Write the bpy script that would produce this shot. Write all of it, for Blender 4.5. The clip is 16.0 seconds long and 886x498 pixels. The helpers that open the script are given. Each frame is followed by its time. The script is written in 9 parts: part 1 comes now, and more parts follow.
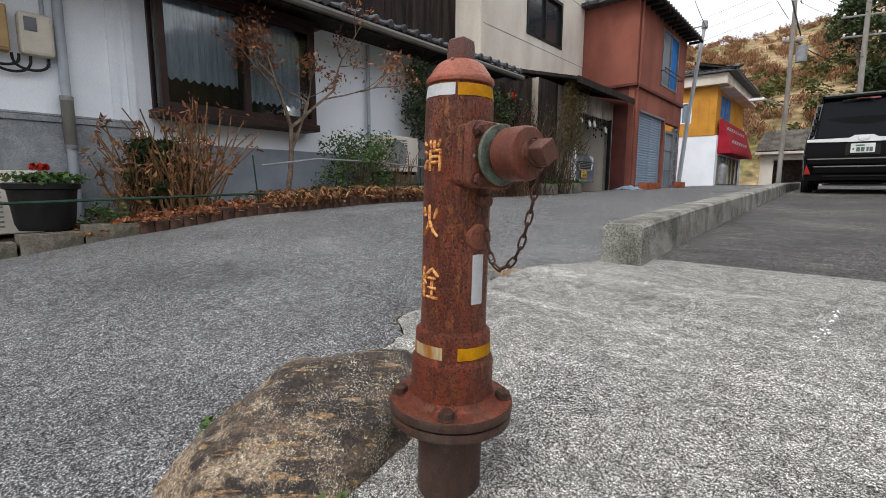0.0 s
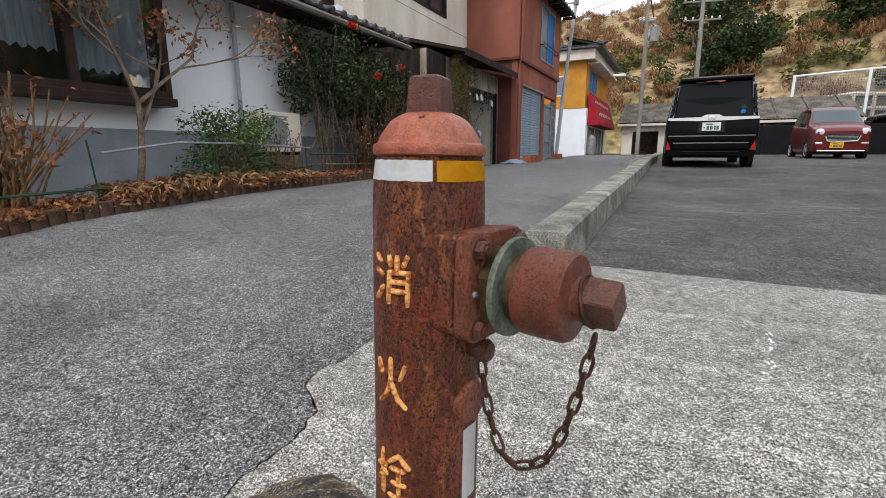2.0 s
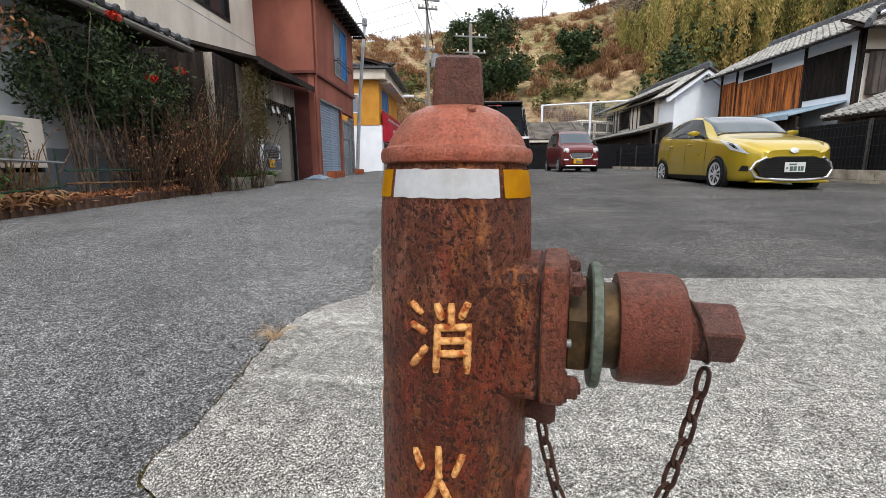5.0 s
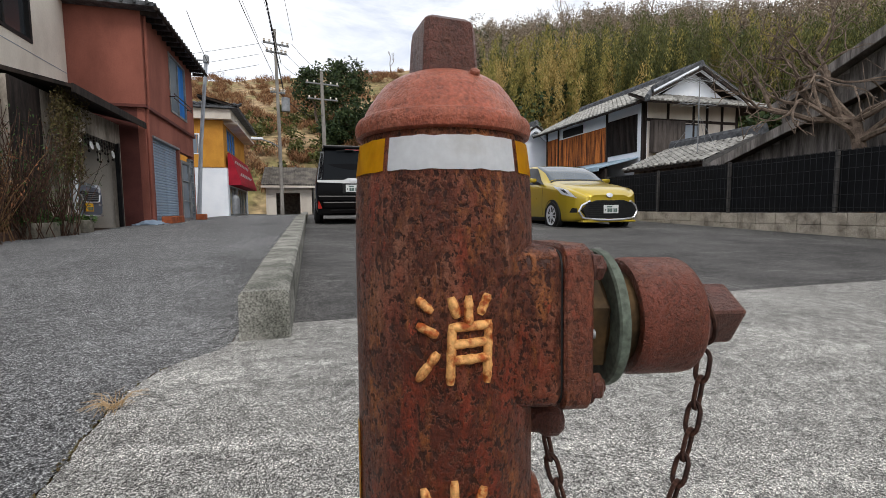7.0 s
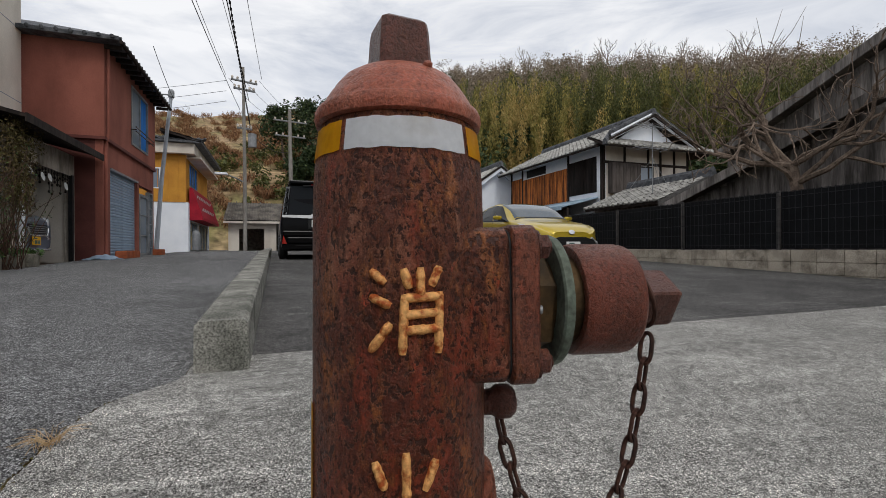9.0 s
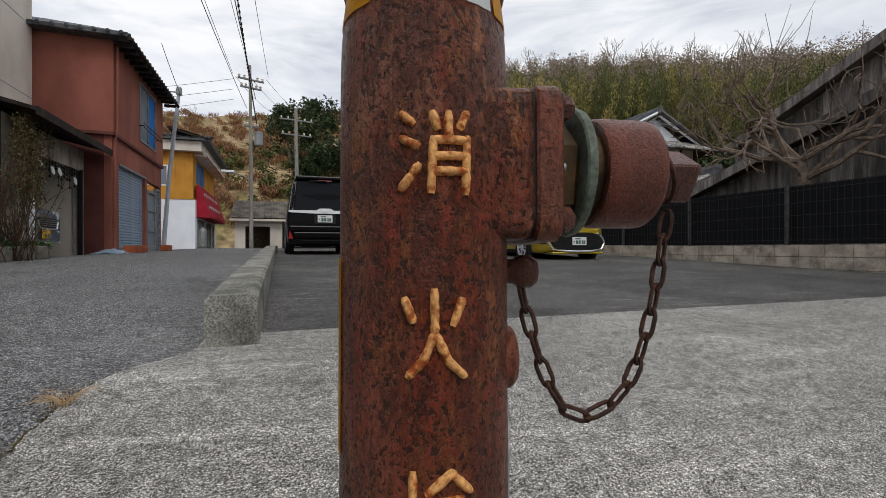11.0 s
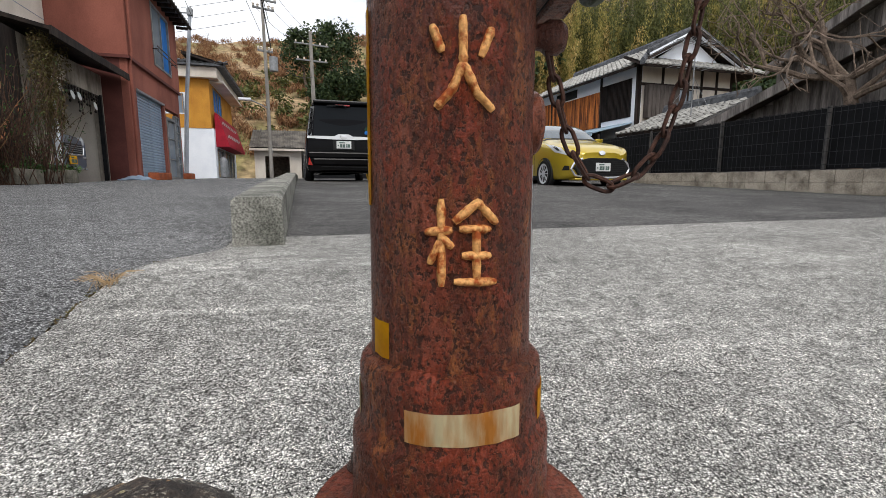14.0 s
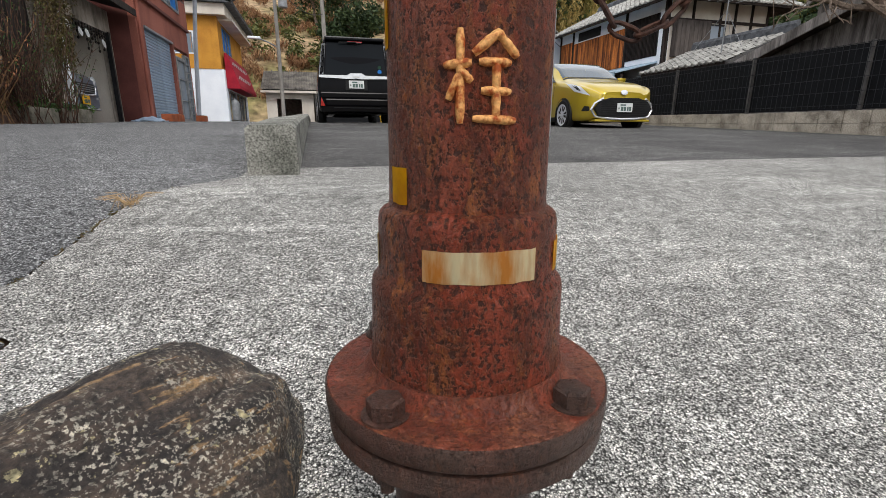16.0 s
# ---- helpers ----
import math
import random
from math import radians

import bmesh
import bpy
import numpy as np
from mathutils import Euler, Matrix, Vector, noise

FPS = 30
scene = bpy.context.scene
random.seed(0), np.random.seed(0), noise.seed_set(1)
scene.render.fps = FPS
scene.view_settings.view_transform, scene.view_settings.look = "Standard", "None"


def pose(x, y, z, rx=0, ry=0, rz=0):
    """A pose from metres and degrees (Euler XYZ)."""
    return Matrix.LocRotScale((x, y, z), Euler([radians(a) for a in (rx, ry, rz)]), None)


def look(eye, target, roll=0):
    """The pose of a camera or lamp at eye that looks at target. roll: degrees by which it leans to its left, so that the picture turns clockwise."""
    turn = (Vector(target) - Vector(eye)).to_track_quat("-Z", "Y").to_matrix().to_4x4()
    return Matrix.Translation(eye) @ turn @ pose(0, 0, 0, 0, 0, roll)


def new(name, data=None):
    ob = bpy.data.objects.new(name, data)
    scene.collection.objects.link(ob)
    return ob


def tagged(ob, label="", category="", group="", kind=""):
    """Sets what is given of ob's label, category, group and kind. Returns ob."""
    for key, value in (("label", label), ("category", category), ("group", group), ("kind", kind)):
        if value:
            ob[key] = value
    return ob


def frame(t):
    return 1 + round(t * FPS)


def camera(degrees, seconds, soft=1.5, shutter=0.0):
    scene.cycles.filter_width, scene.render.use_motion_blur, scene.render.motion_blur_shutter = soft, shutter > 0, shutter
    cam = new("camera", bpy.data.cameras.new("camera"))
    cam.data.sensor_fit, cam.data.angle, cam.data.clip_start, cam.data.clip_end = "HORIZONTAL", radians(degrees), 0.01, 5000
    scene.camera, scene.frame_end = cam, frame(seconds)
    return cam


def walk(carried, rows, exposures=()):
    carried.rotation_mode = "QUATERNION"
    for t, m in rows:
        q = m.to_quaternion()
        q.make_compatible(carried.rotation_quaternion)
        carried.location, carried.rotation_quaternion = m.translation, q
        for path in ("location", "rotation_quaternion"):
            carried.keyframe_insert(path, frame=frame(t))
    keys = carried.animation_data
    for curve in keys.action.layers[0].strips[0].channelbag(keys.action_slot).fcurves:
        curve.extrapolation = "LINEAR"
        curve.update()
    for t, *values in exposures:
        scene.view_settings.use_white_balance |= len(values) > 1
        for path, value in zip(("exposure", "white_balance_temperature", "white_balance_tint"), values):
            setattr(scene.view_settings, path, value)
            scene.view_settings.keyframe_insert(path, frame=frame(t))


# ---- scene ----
cam = camera(87.6, 16.0, soft=0.75)
PATH = [
    (0, (0.023, 0.006, 0.813), (-1.261, 1.515, 0.54), 0.2),
    (0.5, (-0.031, 0.058, 0.919), (-1.258, 1.606, 0.604), 0.1),
    (1, (-0.137, 0.155, 1.007), (-1.268, 1.764, 0.643), 0.1),
    (1.5, (-0.225, 0.217, 1.026), (-1.234, 1.898, 0.629), -0.0),
    (2, (-0.315, 0.263, 1.017), (-1.184, 2.016, 0.607), -0.2),
    (2.5, (-0.369, 0.304, 1.003), (-1.099, 2.122, 0.598), -0.3),
    (3, (-0.402, 0.301, 0.996), (-1.008, 2.166, 0.603), -0.4),
    (3.2, (-0.409, 0.299, 0.991), (-0.97, 2.18, 0.604), -0.4),
    (5.5, (-0.636, 0.36, 1.023), (-0.519, 2.328, 0.684), -0.4),
    (6, (-0.671, 0.382, 1.033), (-0.368, 2.336, 0.734), -0.5),
    (6.5, (-0.695, 0.408, 0.993), (-0.25, 2.345, 0.763), -0.7),
    (7, (-0.692, 0.413, 0.958), (-0.146, 2.33, 0.795), -0.6),
    (7.5, (-0.695, 0.394, 0.959), (-0.073, 2.292, 0.853), -0.5),
    (8, (-0.685, 0.389, 0.96), (-0.013, 2.272, 0.9), -0.4),
    (10.3, (-0.701, 0.403, 0.834), (-0.019, 2.283, 0.857), -0.2),
    (10.5, (-0.704, 0.399, 0.83), (-0.027, 2.281, 0.849), -0.2),
    (11, (-0.706, 0.392, 0.802), (-0.041, 2.279, 0.803), -0.1),
    (11.5, (-0.71, 0.387, 0.78), (-0.06, 2.278, 0.752), -0.0),
    (12, (-0.712, 0.379, 0.751), (-0.074, 2.274, 0.682), -0.0),
    (12.5, (-0.722, 0.374, 0.726), (-0.097, 2.27, 0.609), -0.0),
    (13, (-0.716, 0.375, 0.697), (-0.107, 2.273, 0.531), -0.0),
    (13.5, (-0.72, 0.376, 0.678), (-0.126, 2.273, 0.456), 0.0),
    (14, (-0.717, 0.378, 0.659), (-0.138, 2.271, 0.374), 0.0),
    (14.5, (-0.717, 0.375, 0.632), (-0.155, 2.263, 0.289), 0.1),
    (15, (-0.72, 0.372, 0.617), (-0.174, 2.253, 0.215), 0.1),
    (15.5, (-0.723, 0.371, 0.595), (-0.195, 2.245, 0.136), 0.1),
    (16, (-0.724, 0.364, 0.579), (-0.215, 2.231, 0.072), 0.1),
]
walk(cam, [(t, look(eye, target, roll)) for t, eye, target, roll in PATH],
     exposures=[(0, 0.47), (2.5, 0.56), (5.5, 0.60), (6.5, 0.40), (7.0, 0.22), (7.5, -0.08), (8, -0.25), (10.5, -0.26), (11.5, -0.02), (12.5, 0.20), (14, 0.37), (16, 0.46)])

# ---- world, sun, exposure ----
SUN_EL, SUN_AZ = 50.0, 180.0
world = bpy.data.worlds.new("overcast_sky")
scene.world = world
world.use_nodes = True
wn, wl = world.node_tree.nodes, world.node_tree.links
wn.clear()
w_out = wn.new("ShaderNodeOutputWorld")
w_bg = wn.new("ShaderNodeBackground")
w_sky = wn.new("ShaderNodeTexSky")
w_sky.sky_type = "NISHITA"
w_sky.sun_disc = False
w_sky.sun_elevation = radians(SUN_EL)
w_sky.sun_rotation = radians(SUN_AZ)
w_co = wn.new("ShaderNodeTexCoord")
w_map = wn.new("ShaderNodeMapping")
w_map.inputs["Scale"].default_value = (1.2, 1.2, 4.5)
w_map.inputs["Rotation"].default_value = (0.2, 0.15, 0.6)
w_noise = wn.new("ShaderNodeTexNoise")
w_noise.inputs["Scale"].default_value = 2.3
w_noise.inputs["Detail"].default_value = 7.0
w_noise.inputs["Roughness"].default_value = 0.62
w_noise.inputs["Distortion"].default_value = 0.7
w_ramp = wn.new("ShaderNodeValToRGB")
w_ramp.color_ramp.elements[0].position = 0.30
w_ramp.color_ramp.elements[0].color = (5.4, 5.75, 6.5, 1)
w_ramp.color_ramp.elements[1].position = 0.62
w_ramp.color_ramp.elements[1].color = (9.4, 9.4, 9.5, 1)
w_mix = wn.new("ShaderNodeMixRGB")
w_mix.inputs["Fac"].default_value = 0.88
wl.new(w_co.outputs["Generated"], w_map.inputs["Vector"])
wl.new(w_map.outputs["Vector"], w_noise.inputs["Vector"])
wl.new(w_noise.outputs["Fac"], w_ramp.inputs["Fac"])
wl.new(w_sky.outputs["Color"], w_mix.inputs["Color1"])
wl.new(w_ramp.outputs["Color"], w_mix.inputs["Color2"])
wl.new(w_mix.outputs["Color"], w_bg.inputs["Color"])
w_bg.inputs["Strength"].default_value = 0.13
wl.new(w_bg.outputs["Background"], w_out.inputs["Surface"])

sun_data = bpy.data.lights.new("sun", "SUN")
sun_data.energy = 1.1
sun_data.angle = radians(18)
sun_data.color = (1.0, 0.96, 0.9)
sun = new("sun", sun_data)
_a, _e = radians(SUN_AZ), radians(SUN_EL)
sun.matrix_world = look((0, 0, 0), (-math.sin(_a) * math.cos(_e), -math.cos(_a) * math.cos(_e), -math.sin(_e)))


# ---- materials ----
def srgb(r, g, b):
    f = lambda v: (v / 255 / 12.92) if v / 255 <= 0.04045 else ((v / 255 + 0.055) / 1.055) ** 2.4
    return (f(r), f(g), f(b), 1.0)


def material(name, c1, c2=None, rough=0.8, scale=6.0, detail=8.0, fine=60.0, fine_amount=0.25, bump=0.15, bump_scale=None, metal=0.0,
             stretch=(1, 1, 1), lo=0.38, hi=0.62, vary=0.0, spec=0.2, coat=0.0, coords="Object", rough2=None):
    """Two colours mixed by broad noise, darkened and lightened by fine grain, with fine relief."""
    m = bpy.data.materials.new(name)
    m.use_nodes = True
    n, l = m.node_tree.nodes, m.node_tree.links
    b = n["Principled BSDF"]
    c2 = c2 or tuple(v * 0.75 for v in c1[:3]) + (1.0,)
    co = n.new("ShaderNodeTexCoord")
    mp = n.new("ShaderNodeMapping")
    mp.inputs["Scale"].default_value = stretch
    if coords == "World":
        l.new(n.new("ShaderNodeNewGeometry").outputs["Position"], mp.inputs["Vector"])
    else:
        l.new(co.outputs[coords], mp.inputs["Vector"])
    a = n.new("ShaderNodeTexNoise")
    a.inputs["Scale"].default_value, a.inputs["Detail"].default_value = scale, detail
    a.inputs["Roughness"].default_value = 0.6
    l.new(mp.outputs["Vector"], a.inputs["Vector"])
    r = n.new("ShaderNodeMapRange")
    r.inputs["From Min"].default_value, r.inputs["From Max"].default_value = lo, hi
    l.new(a.outputs["Fac"], r.inputs["Value"])
    mix = n.new("ShaderNodeMixRGB")
    mix.inputs["Color1"].default_value, mix.inputs["Color2"].default_value = c1, c2
    l.new(r.outputs["Result"], mix.inputs["Fac"])
    g = n.new("ShaderNodeTexNoise")
    g.inputs["Scale"].default_value, g.inputs["Detail"].default_value = fine, 4.0
    l.new(mp.outputs["Vector"], g.inputs["Vector"])
    gr = n.new("ShaderNodeMapRange")
    gr.inputs["From Min"].default_value, gr.inputs["From Max"].default_value = 0.3, 0.7
    gr.inputs["To Min"].default_value, gr.inputs["To Max"].default_value = 1 - fine_amount, 1 + fine_amount
    l.new(g.outputs["Fac"], gr.inputs["Value"])
    out = n.new("ShaderNodeMixRGB")
    out.blend_type = "MULTIPLY"
    out.inputs["Fac"].default_value = 1.0
    l.new(mix.outputs["Color"], out.inputs["Color1"])
    l.new(gr.outputs["Result"], out.inputs["Color2"])
    last = out.outputs["Color"]
    if vary:
        oi = n.new("ShaderNodeObjectInfo")
        vr = n.new("ShaderNodeMapRange")
        vr.inputs["To Min"].default_value, vr.inputs["To Max"].default_value = 1 - vary, 1 + vary
        l.new(oi.outputs["Random"], vr.inputs["Value"])
        vm = n.new("ShaderNodeMixRGB")
        vm.blend_type = "MULTIPLY"
        vm.inputs["Fac"].default_value = 1.0
        l.new(last, vm.inputs["Color1"])
        l.new(vr.outputs["Result"], vm.inputs["Color2"])
        last = vm.outputs["Color"]
    l.new(last, b.inputs["Base Color"])
    b.inputs["Roughness"].default_value = rough
    if rough2 is not None:
        rr = n.new("ShaderNodeMapRange")
        rr.inputs["To Min"].default_value, rr.inputs["To Max"].default_value = rough, rough2
        l.new(r.outputs["Result"], rr.inputs["Value"])
        l.new(rr.outputs["Result"], b.inputs["Roughness"])
    b.inputs["Metallic"].default_value = metal
    b.inputs["Specular IOR Level"].default_value = spec
    b.inputs["Coat Weight"].default_value = coat
    if bump:
        bp = n.new("ShaderNodeBump")
        bp.inputs["Strength"].default_value = min(1.0, bump * 2)
        bp.inputs["Distance"].default_value = 0.25 / (bump_scale or fine)
        if bump_scale:
            bn = n.new("ShaderNodeTexNoise")
            bn.inputs["Scale"].default_value, bn.inputs["Detail"].default_value = bump_scale, 6.0
            l.new(mp.outputs["Vector"], bn.inputs["Vector"])
            l.new(bn.outputs["Fac"], bp.inputs["Height"])
        else:
            l.new(g.outputs["Fac"], bp.inputs["Height"])
        l.new(bp.outputs["Normal"], b.inputs["Normal"])
    return m


def aggregate(name, stone_lo, stone_hi, binder, scale, stain, bump=0.5, rough=0.9, cover=0.5, clump=0.48, clump_size=0.22, scuff=0.0):
    """Stones of mixed brightness set in a binder, with broad stains: asphalt and washed concrete."""
    m = bpy.data.materials.new(name)
    m.use_nodes = True
    n, l = m.node_tree.nodes, m.node_tree.links
    b = n["Principled BSDF"]
    co = n.new("ShaderNodeTexCoord")
    warp = n.new("ShaderNodeTexNoise")
    warp.inputs["Scale"].default_value, warp.inputs["Detail"].default_value = scale * 0.8, 3.0
    add = n.new("ShaderNodeVectorMath")
    add.operation = "MULTIPLY_ADD"
    add.inputs[1].default_value = (0.7 / scale,) * 3
    l.new(co.outputs["Object"], warp.inputs["Vector"])
    l.new(warp.outputs["Color"], add.inputs[0])
    l.new(co.outputs["Object"], add.inputs[2])
    v = n.new("ShaderNodeTexVoronoi")
    v.inputs["Scale"].default_value = scale
    l.new(add.outputs["Vector"], v.inputs["Vector"])
    sep = n.new("ShaderNodeSeparateColor")
    l.new(v.outputs["Color"], sep.inputs["Color"])
    stone = n.new("ShaderNodeMixRGB")
    stone.inputs["Color1"].default_value, stone.inputs["Color2"].default_value = stone_lo, stone_hi
    pw = n.new("ShaderNodeMath")
    pw.operation = "POWER"
    pw.inputs[1].default_value = 1.5
    l.new(sep.outputs["Red"], pw.inputs[0])
    l.new(pw.outputs["Value"], stone.inputs["Fac"])
    edge = n.new("ShaderNodeMapRange")
    edge.inputs["From Min"].default_value, edge.inputs["From Max"].default_value = cover, cover + 0.22
    l.new(v.outputs["Distance"], edge.inputs["Value"])
    mix = n.new("ShaderNodeMixRGB")
    mix.inputs["Color2"].default_value = binder
    l.new(stone.outputs["Color"], mix.inputs["Color1"])
    l.new(edge.outputs["Result"], mix.inputs["Fac"])
    big = n.new("ShaderNodeTexNoise")
    big.inputs["Scale"].default_value, big.inputs["Detail"].default_value = 0.9, 9.0
    big.inputs["Roughness"].default_value = 0.65
    l.new(co.outputs["Object"], big.inputs["Vector"])
    br = n.new("ShaderNodeMapRange")
    br.inputs["From Min"].default_value, br.inputs["From Max"].default_value = 0.36, 0.64
    br.inputs["To Min"].default_value, br.inputs["To Max"].default_value = 1 - stain, 1 + stain
    l.new(big.outputs["Fac"], br.inputs["Value"])
    mid = n.new("ShaderNodeTexNoise")
    mid.inputs["Scale"].default_value, mid.inputs["Detail"].default_value = scale * clump_size, 5.0
    mid.inputs["Roughness"].default_value = 0.75
    l.new(co.outputs["Object"], mid.inputs["Vector"])
    mr = n.new("ShaderNodeMapRange")
    mr.inputs["From Min"].default_value, mr.inputs["From Max"].default_value = 0.41, 0.575
    mr.inputs["To Min"].default_value, mr.inputs["To Max"].default_value = 1 - clump, 1 + clump
    l.new(mid.outputs["Fac"], mr.inputs["Value"])
    # hand-sized patches where the grains are worn or dirty
    pat = n.new("ShaderNodeTexNoise")
    pat.inputs["Scale"].default_value, pat.inputs["Detail"].default_value = 22.0, 8.0
    pat.inputs["Roughness"].default_value = 0.8
    l.new(co.outputs["Object"], pat.inputs["Vector"])
    pr = n.new("ShaderNodeMapRange")
    pr.inputs["From Min"].default_value, pr.inputs["From Max"].default_value = 0.38, 0.62
    pr.inputs["To Min"].default_value, pr.inputs["To Max"].default_value = 0.60, 1.38
    l.new(pat.outputs["Fac"], pr.inputs["Value"])
    mp2 = n.new("ShaderNodeMath")
    mp2.operation = "MULTIPLY"
    l.new(pr.outputs["Result"], mp2.inputs[0])
    l.new(mr.outputs["Result"], mp2.inputs[1])
    mm = n.new("ShaderNodeMath")
    mm.operation = "MULTIPLY"
    l.new(br.outputs["Result"], mm.inputs[0])
    l.new(mp2.outputs["Value"], mm.inputs[1])
    mul = n.new("ShaderNodeMixRGB")
    mul.blend_type = "MULTIPLY"
    mul.inputs["Fac"].default_value = 1.0
    l.new(mix.outputs["Color"], mul.inputs["Color1"])
    # pale tyre scuffs that cross the slab in long faint arcs
    mp = n.new("ShaderNodeMapping")
    mp.inputs["Rotation"].default_value = (0, 0, radians(32))
    mp.inputs["Scale"].default_value = (0.8, 4.5, 1.0)
    sc = n.new("ShaderNodeTexNoise")
    sc.inputs["Scale"].default_value, sc.inputs["Detail"].default_value, sc.inputs["Distortion"].default_value = 1.6, 8.0, 0.4
    sr = n.new("ShaderNodeMapRange")
    sr.inputs["From Min"].default_value, sr.inputs["From Max"].default_value = 0.55, 0.70
    sr.inputs["To Min"].default_value, sr.inputs["To Max"].default_value = 1.0, 1.0 + scuff
    l.new(co.outputs["Object"], mp.inputs["Vector"])
    l.new(mp.outputs["Vector"], sc.inputs["Vector"])
    l.new(sc.outputs["Fac"], sr.inputs["Value"])
    ms = n.new("ShaderNodeMath")
    ms.operation = "MULTIPLY"
    l.new(mm.outputs["Value"], ms.inputs[0])
    l.new(sr.outputs["Result"], ms.inputs[1])
    l.new(ms.outputs["Value"], mul.inputs["Color2"])
    l.new(mul.outputs["Color"], b.inputs["Base Color"])
    b.inputs["Roughness"].default_value = rough
    b.inputs["Specular IOR Level"].default_value = 0.25
    bp = n.new("ShaderNodeBump")
    bp.invert = True
    bp.inputs["Strength"].default_value = bump
    bp.inputs["Distance"].default_value = 0.35 / scale
    l.new(v.outputs["Distance"], bp.inputs["Height"])
    l.new(bp.outputs["Normal"], b.inputs["Normal"])
    return m


def rust(name, paint, faded, dark, scale=14.0, amount=0.5, orange=(0.30, 0.095, 0.03, 1), weathered=None):
    """Old red paint on iron: faded film, dark rust blisters and streaks that run down."""
    m = bpy.data.materials.new(name)
    m.use_nodes = True
    n, l = m.node_tree.nodes, m.node_tree.links
    b = n["Principled BSDF"]
    co = n.new("ShaderNodeTexCoord")

    def noise_mask(sc, det, lo, hi, stretch=(1, 1, 1), rough=0.6):
        mp = n.new("ShaderNodeMapping")
        mp.inputs["Scale"].default_value = stretch
        l.new(co.outputs["Object"], mp.inputs["Vector"])
        t = n.new("ShaderNodeTexNoise")
        t.inputs["Scale"].default_value, t.inputs["Detail"].default_value, t.inputs["Roughness"].default_value = sc, det, rough
        l.new(mp.outputs["Vector"], t.inputs["Vector"])
        r = n.new("ShaderNodeMapRange")
        r.inputs["From Min"].default_value, r.inputs["From Max"].default_value = lo, hi
        l.new(t.outputs["Fac"], r.inputs["Value"])
        return r.outputs["Result"], t.outputs["Fac"]

    def mix(a, c, fac):
        x = n.new("ShaderNodeMixRGB")
        for s, val in (("Color1", a), ("Color2", c)):
            if isinstance(val, tuple):
                x.inputs[s].default_value = val
            else:
                l.new(val, x.inputs[s])
        l.new(fac, x.inputs["Fac"])
        return x.outputs["Color"]

    def times(a, b):
        x = n.new("ShaderNodeMath")
        x.operation = "MULTIPLY"
        l.new(a, x.inputs[0])
        if isinstance(b, float):
            x.inputs[1].default_value = b
        else:
            l.new(b, x.inputs[1])
        return x.outputs["Value"]

    wear = max(amount, 0.0)
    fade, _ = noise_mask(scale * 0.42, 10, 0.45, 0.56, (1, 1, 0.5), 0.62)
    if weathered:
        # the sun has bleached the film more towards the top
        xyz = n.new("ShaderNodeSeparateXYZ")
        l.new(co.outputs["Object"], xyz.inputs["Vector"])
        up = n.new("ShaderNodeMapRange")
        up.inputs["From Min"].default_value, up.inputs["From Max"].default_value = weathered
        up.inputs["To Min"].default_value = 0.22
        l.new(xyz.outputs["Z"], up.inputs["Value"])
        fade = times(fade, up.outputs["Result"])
    streak, _ = noise_mask(scale * 1.9, 10, 0.46, 0.60, (1, 1, 0.10), 0.75)
    lost, lost_raw = noise_mask(scale * 1.0, 14, 0.50 - 0.06 * wear, 0.535 - 0.06 * wear, (1, 1, 0.42), 0.76)
    scar, scar_raw = noise_mask(scale * 9.0, 6, 0.565, 0.585, (1, 1, 0.75), 0.60)
    rim, _ = noise_mask(scale * 9.0, 6, 0.52, 0.55, (1, 1, 0.75), 0.60)
    pits, pit_raw = noise_mask(scale * 11.0, 6, 0.56, 0.60, (1, 1, 0.8), 0.65)
    flake, _ = noise_mask(scale * 2.8, 12, 0.615, 0.63, (1, 1, 0.55), 0.76)
    orange_m, _ = noise_mask(scale * 2.6, 14, 0.50, 0.62, (1, 1, 0.30), 0.82)
    fine, f_raw = noise_mask(scale * 22, 5, 0.3, 0.7)
    deep = tuple(v * 0.38 for v in dark[:3]) + (1.0,)
    # highlight on the pit edges, painted in as a paler film tone
    rim_glint = tuple(min(v * 1.35, 1.0) for v in faded[:3]) + (1.0,)
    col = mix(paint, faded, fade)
    col = mix(col, dark, times(streak, 0.25 + 0.35 * wear))
    bare = mix(dark, orange, orange_m)
    col = mix(col, bare, times(lost, min(0.25 + 1.2 * wear, 0.85)))
    col = mix(col, tuple(min(v * 1.6, 1.0) for v in paint[:3]) + (1.0,), times(flake, 0.25 + 1.1 * wear))
    col = mix(col, rim_glint, times(rim, 0.08 + 0.55 * wear))
    col = mix(col, deep, times(scar, min(0.06 + 1.7 * wear, 0.9)))
    blister = times(pits, 0.25 + 1.2 * wear)
    col = mix(col, deep, blister)
    g = n.new("ShaderNodeMapRange")
    g.inputs["To Min"].default_value, g.inputs["To Max"].default_value = 0.62, 1.34
    l.new(fine, g.inputs["Value"])
    mul = n.new("ShaderNodeMixRGB")
    mul.blend_type = "MULTIPLY"
    mul.inputs["Fac"].default_value = 1.0
    l.new(col, mul.inputs["Color1"])
    l.new(g.outputs["Result"], mul.inputs["Color2"])
    l.new(mul.outputs["Color"], b.inputs["Base Color"])
    rr = n.new("ShaderNodeMapRange")
    rr.inputs["To Min"].default_value, rr.inputs["To Max"].default_value = 0.34, 0.65
    l.new(blister, rr.inputs["Value"])
    l.new(rr.outputs["Result"], b.inputs["Roughness"])
    b.inputs["Specular IOR Level"].default_value = 0.32
    # relief: sunken scars and lost film, fine pits, cast grain
    height = f_raw
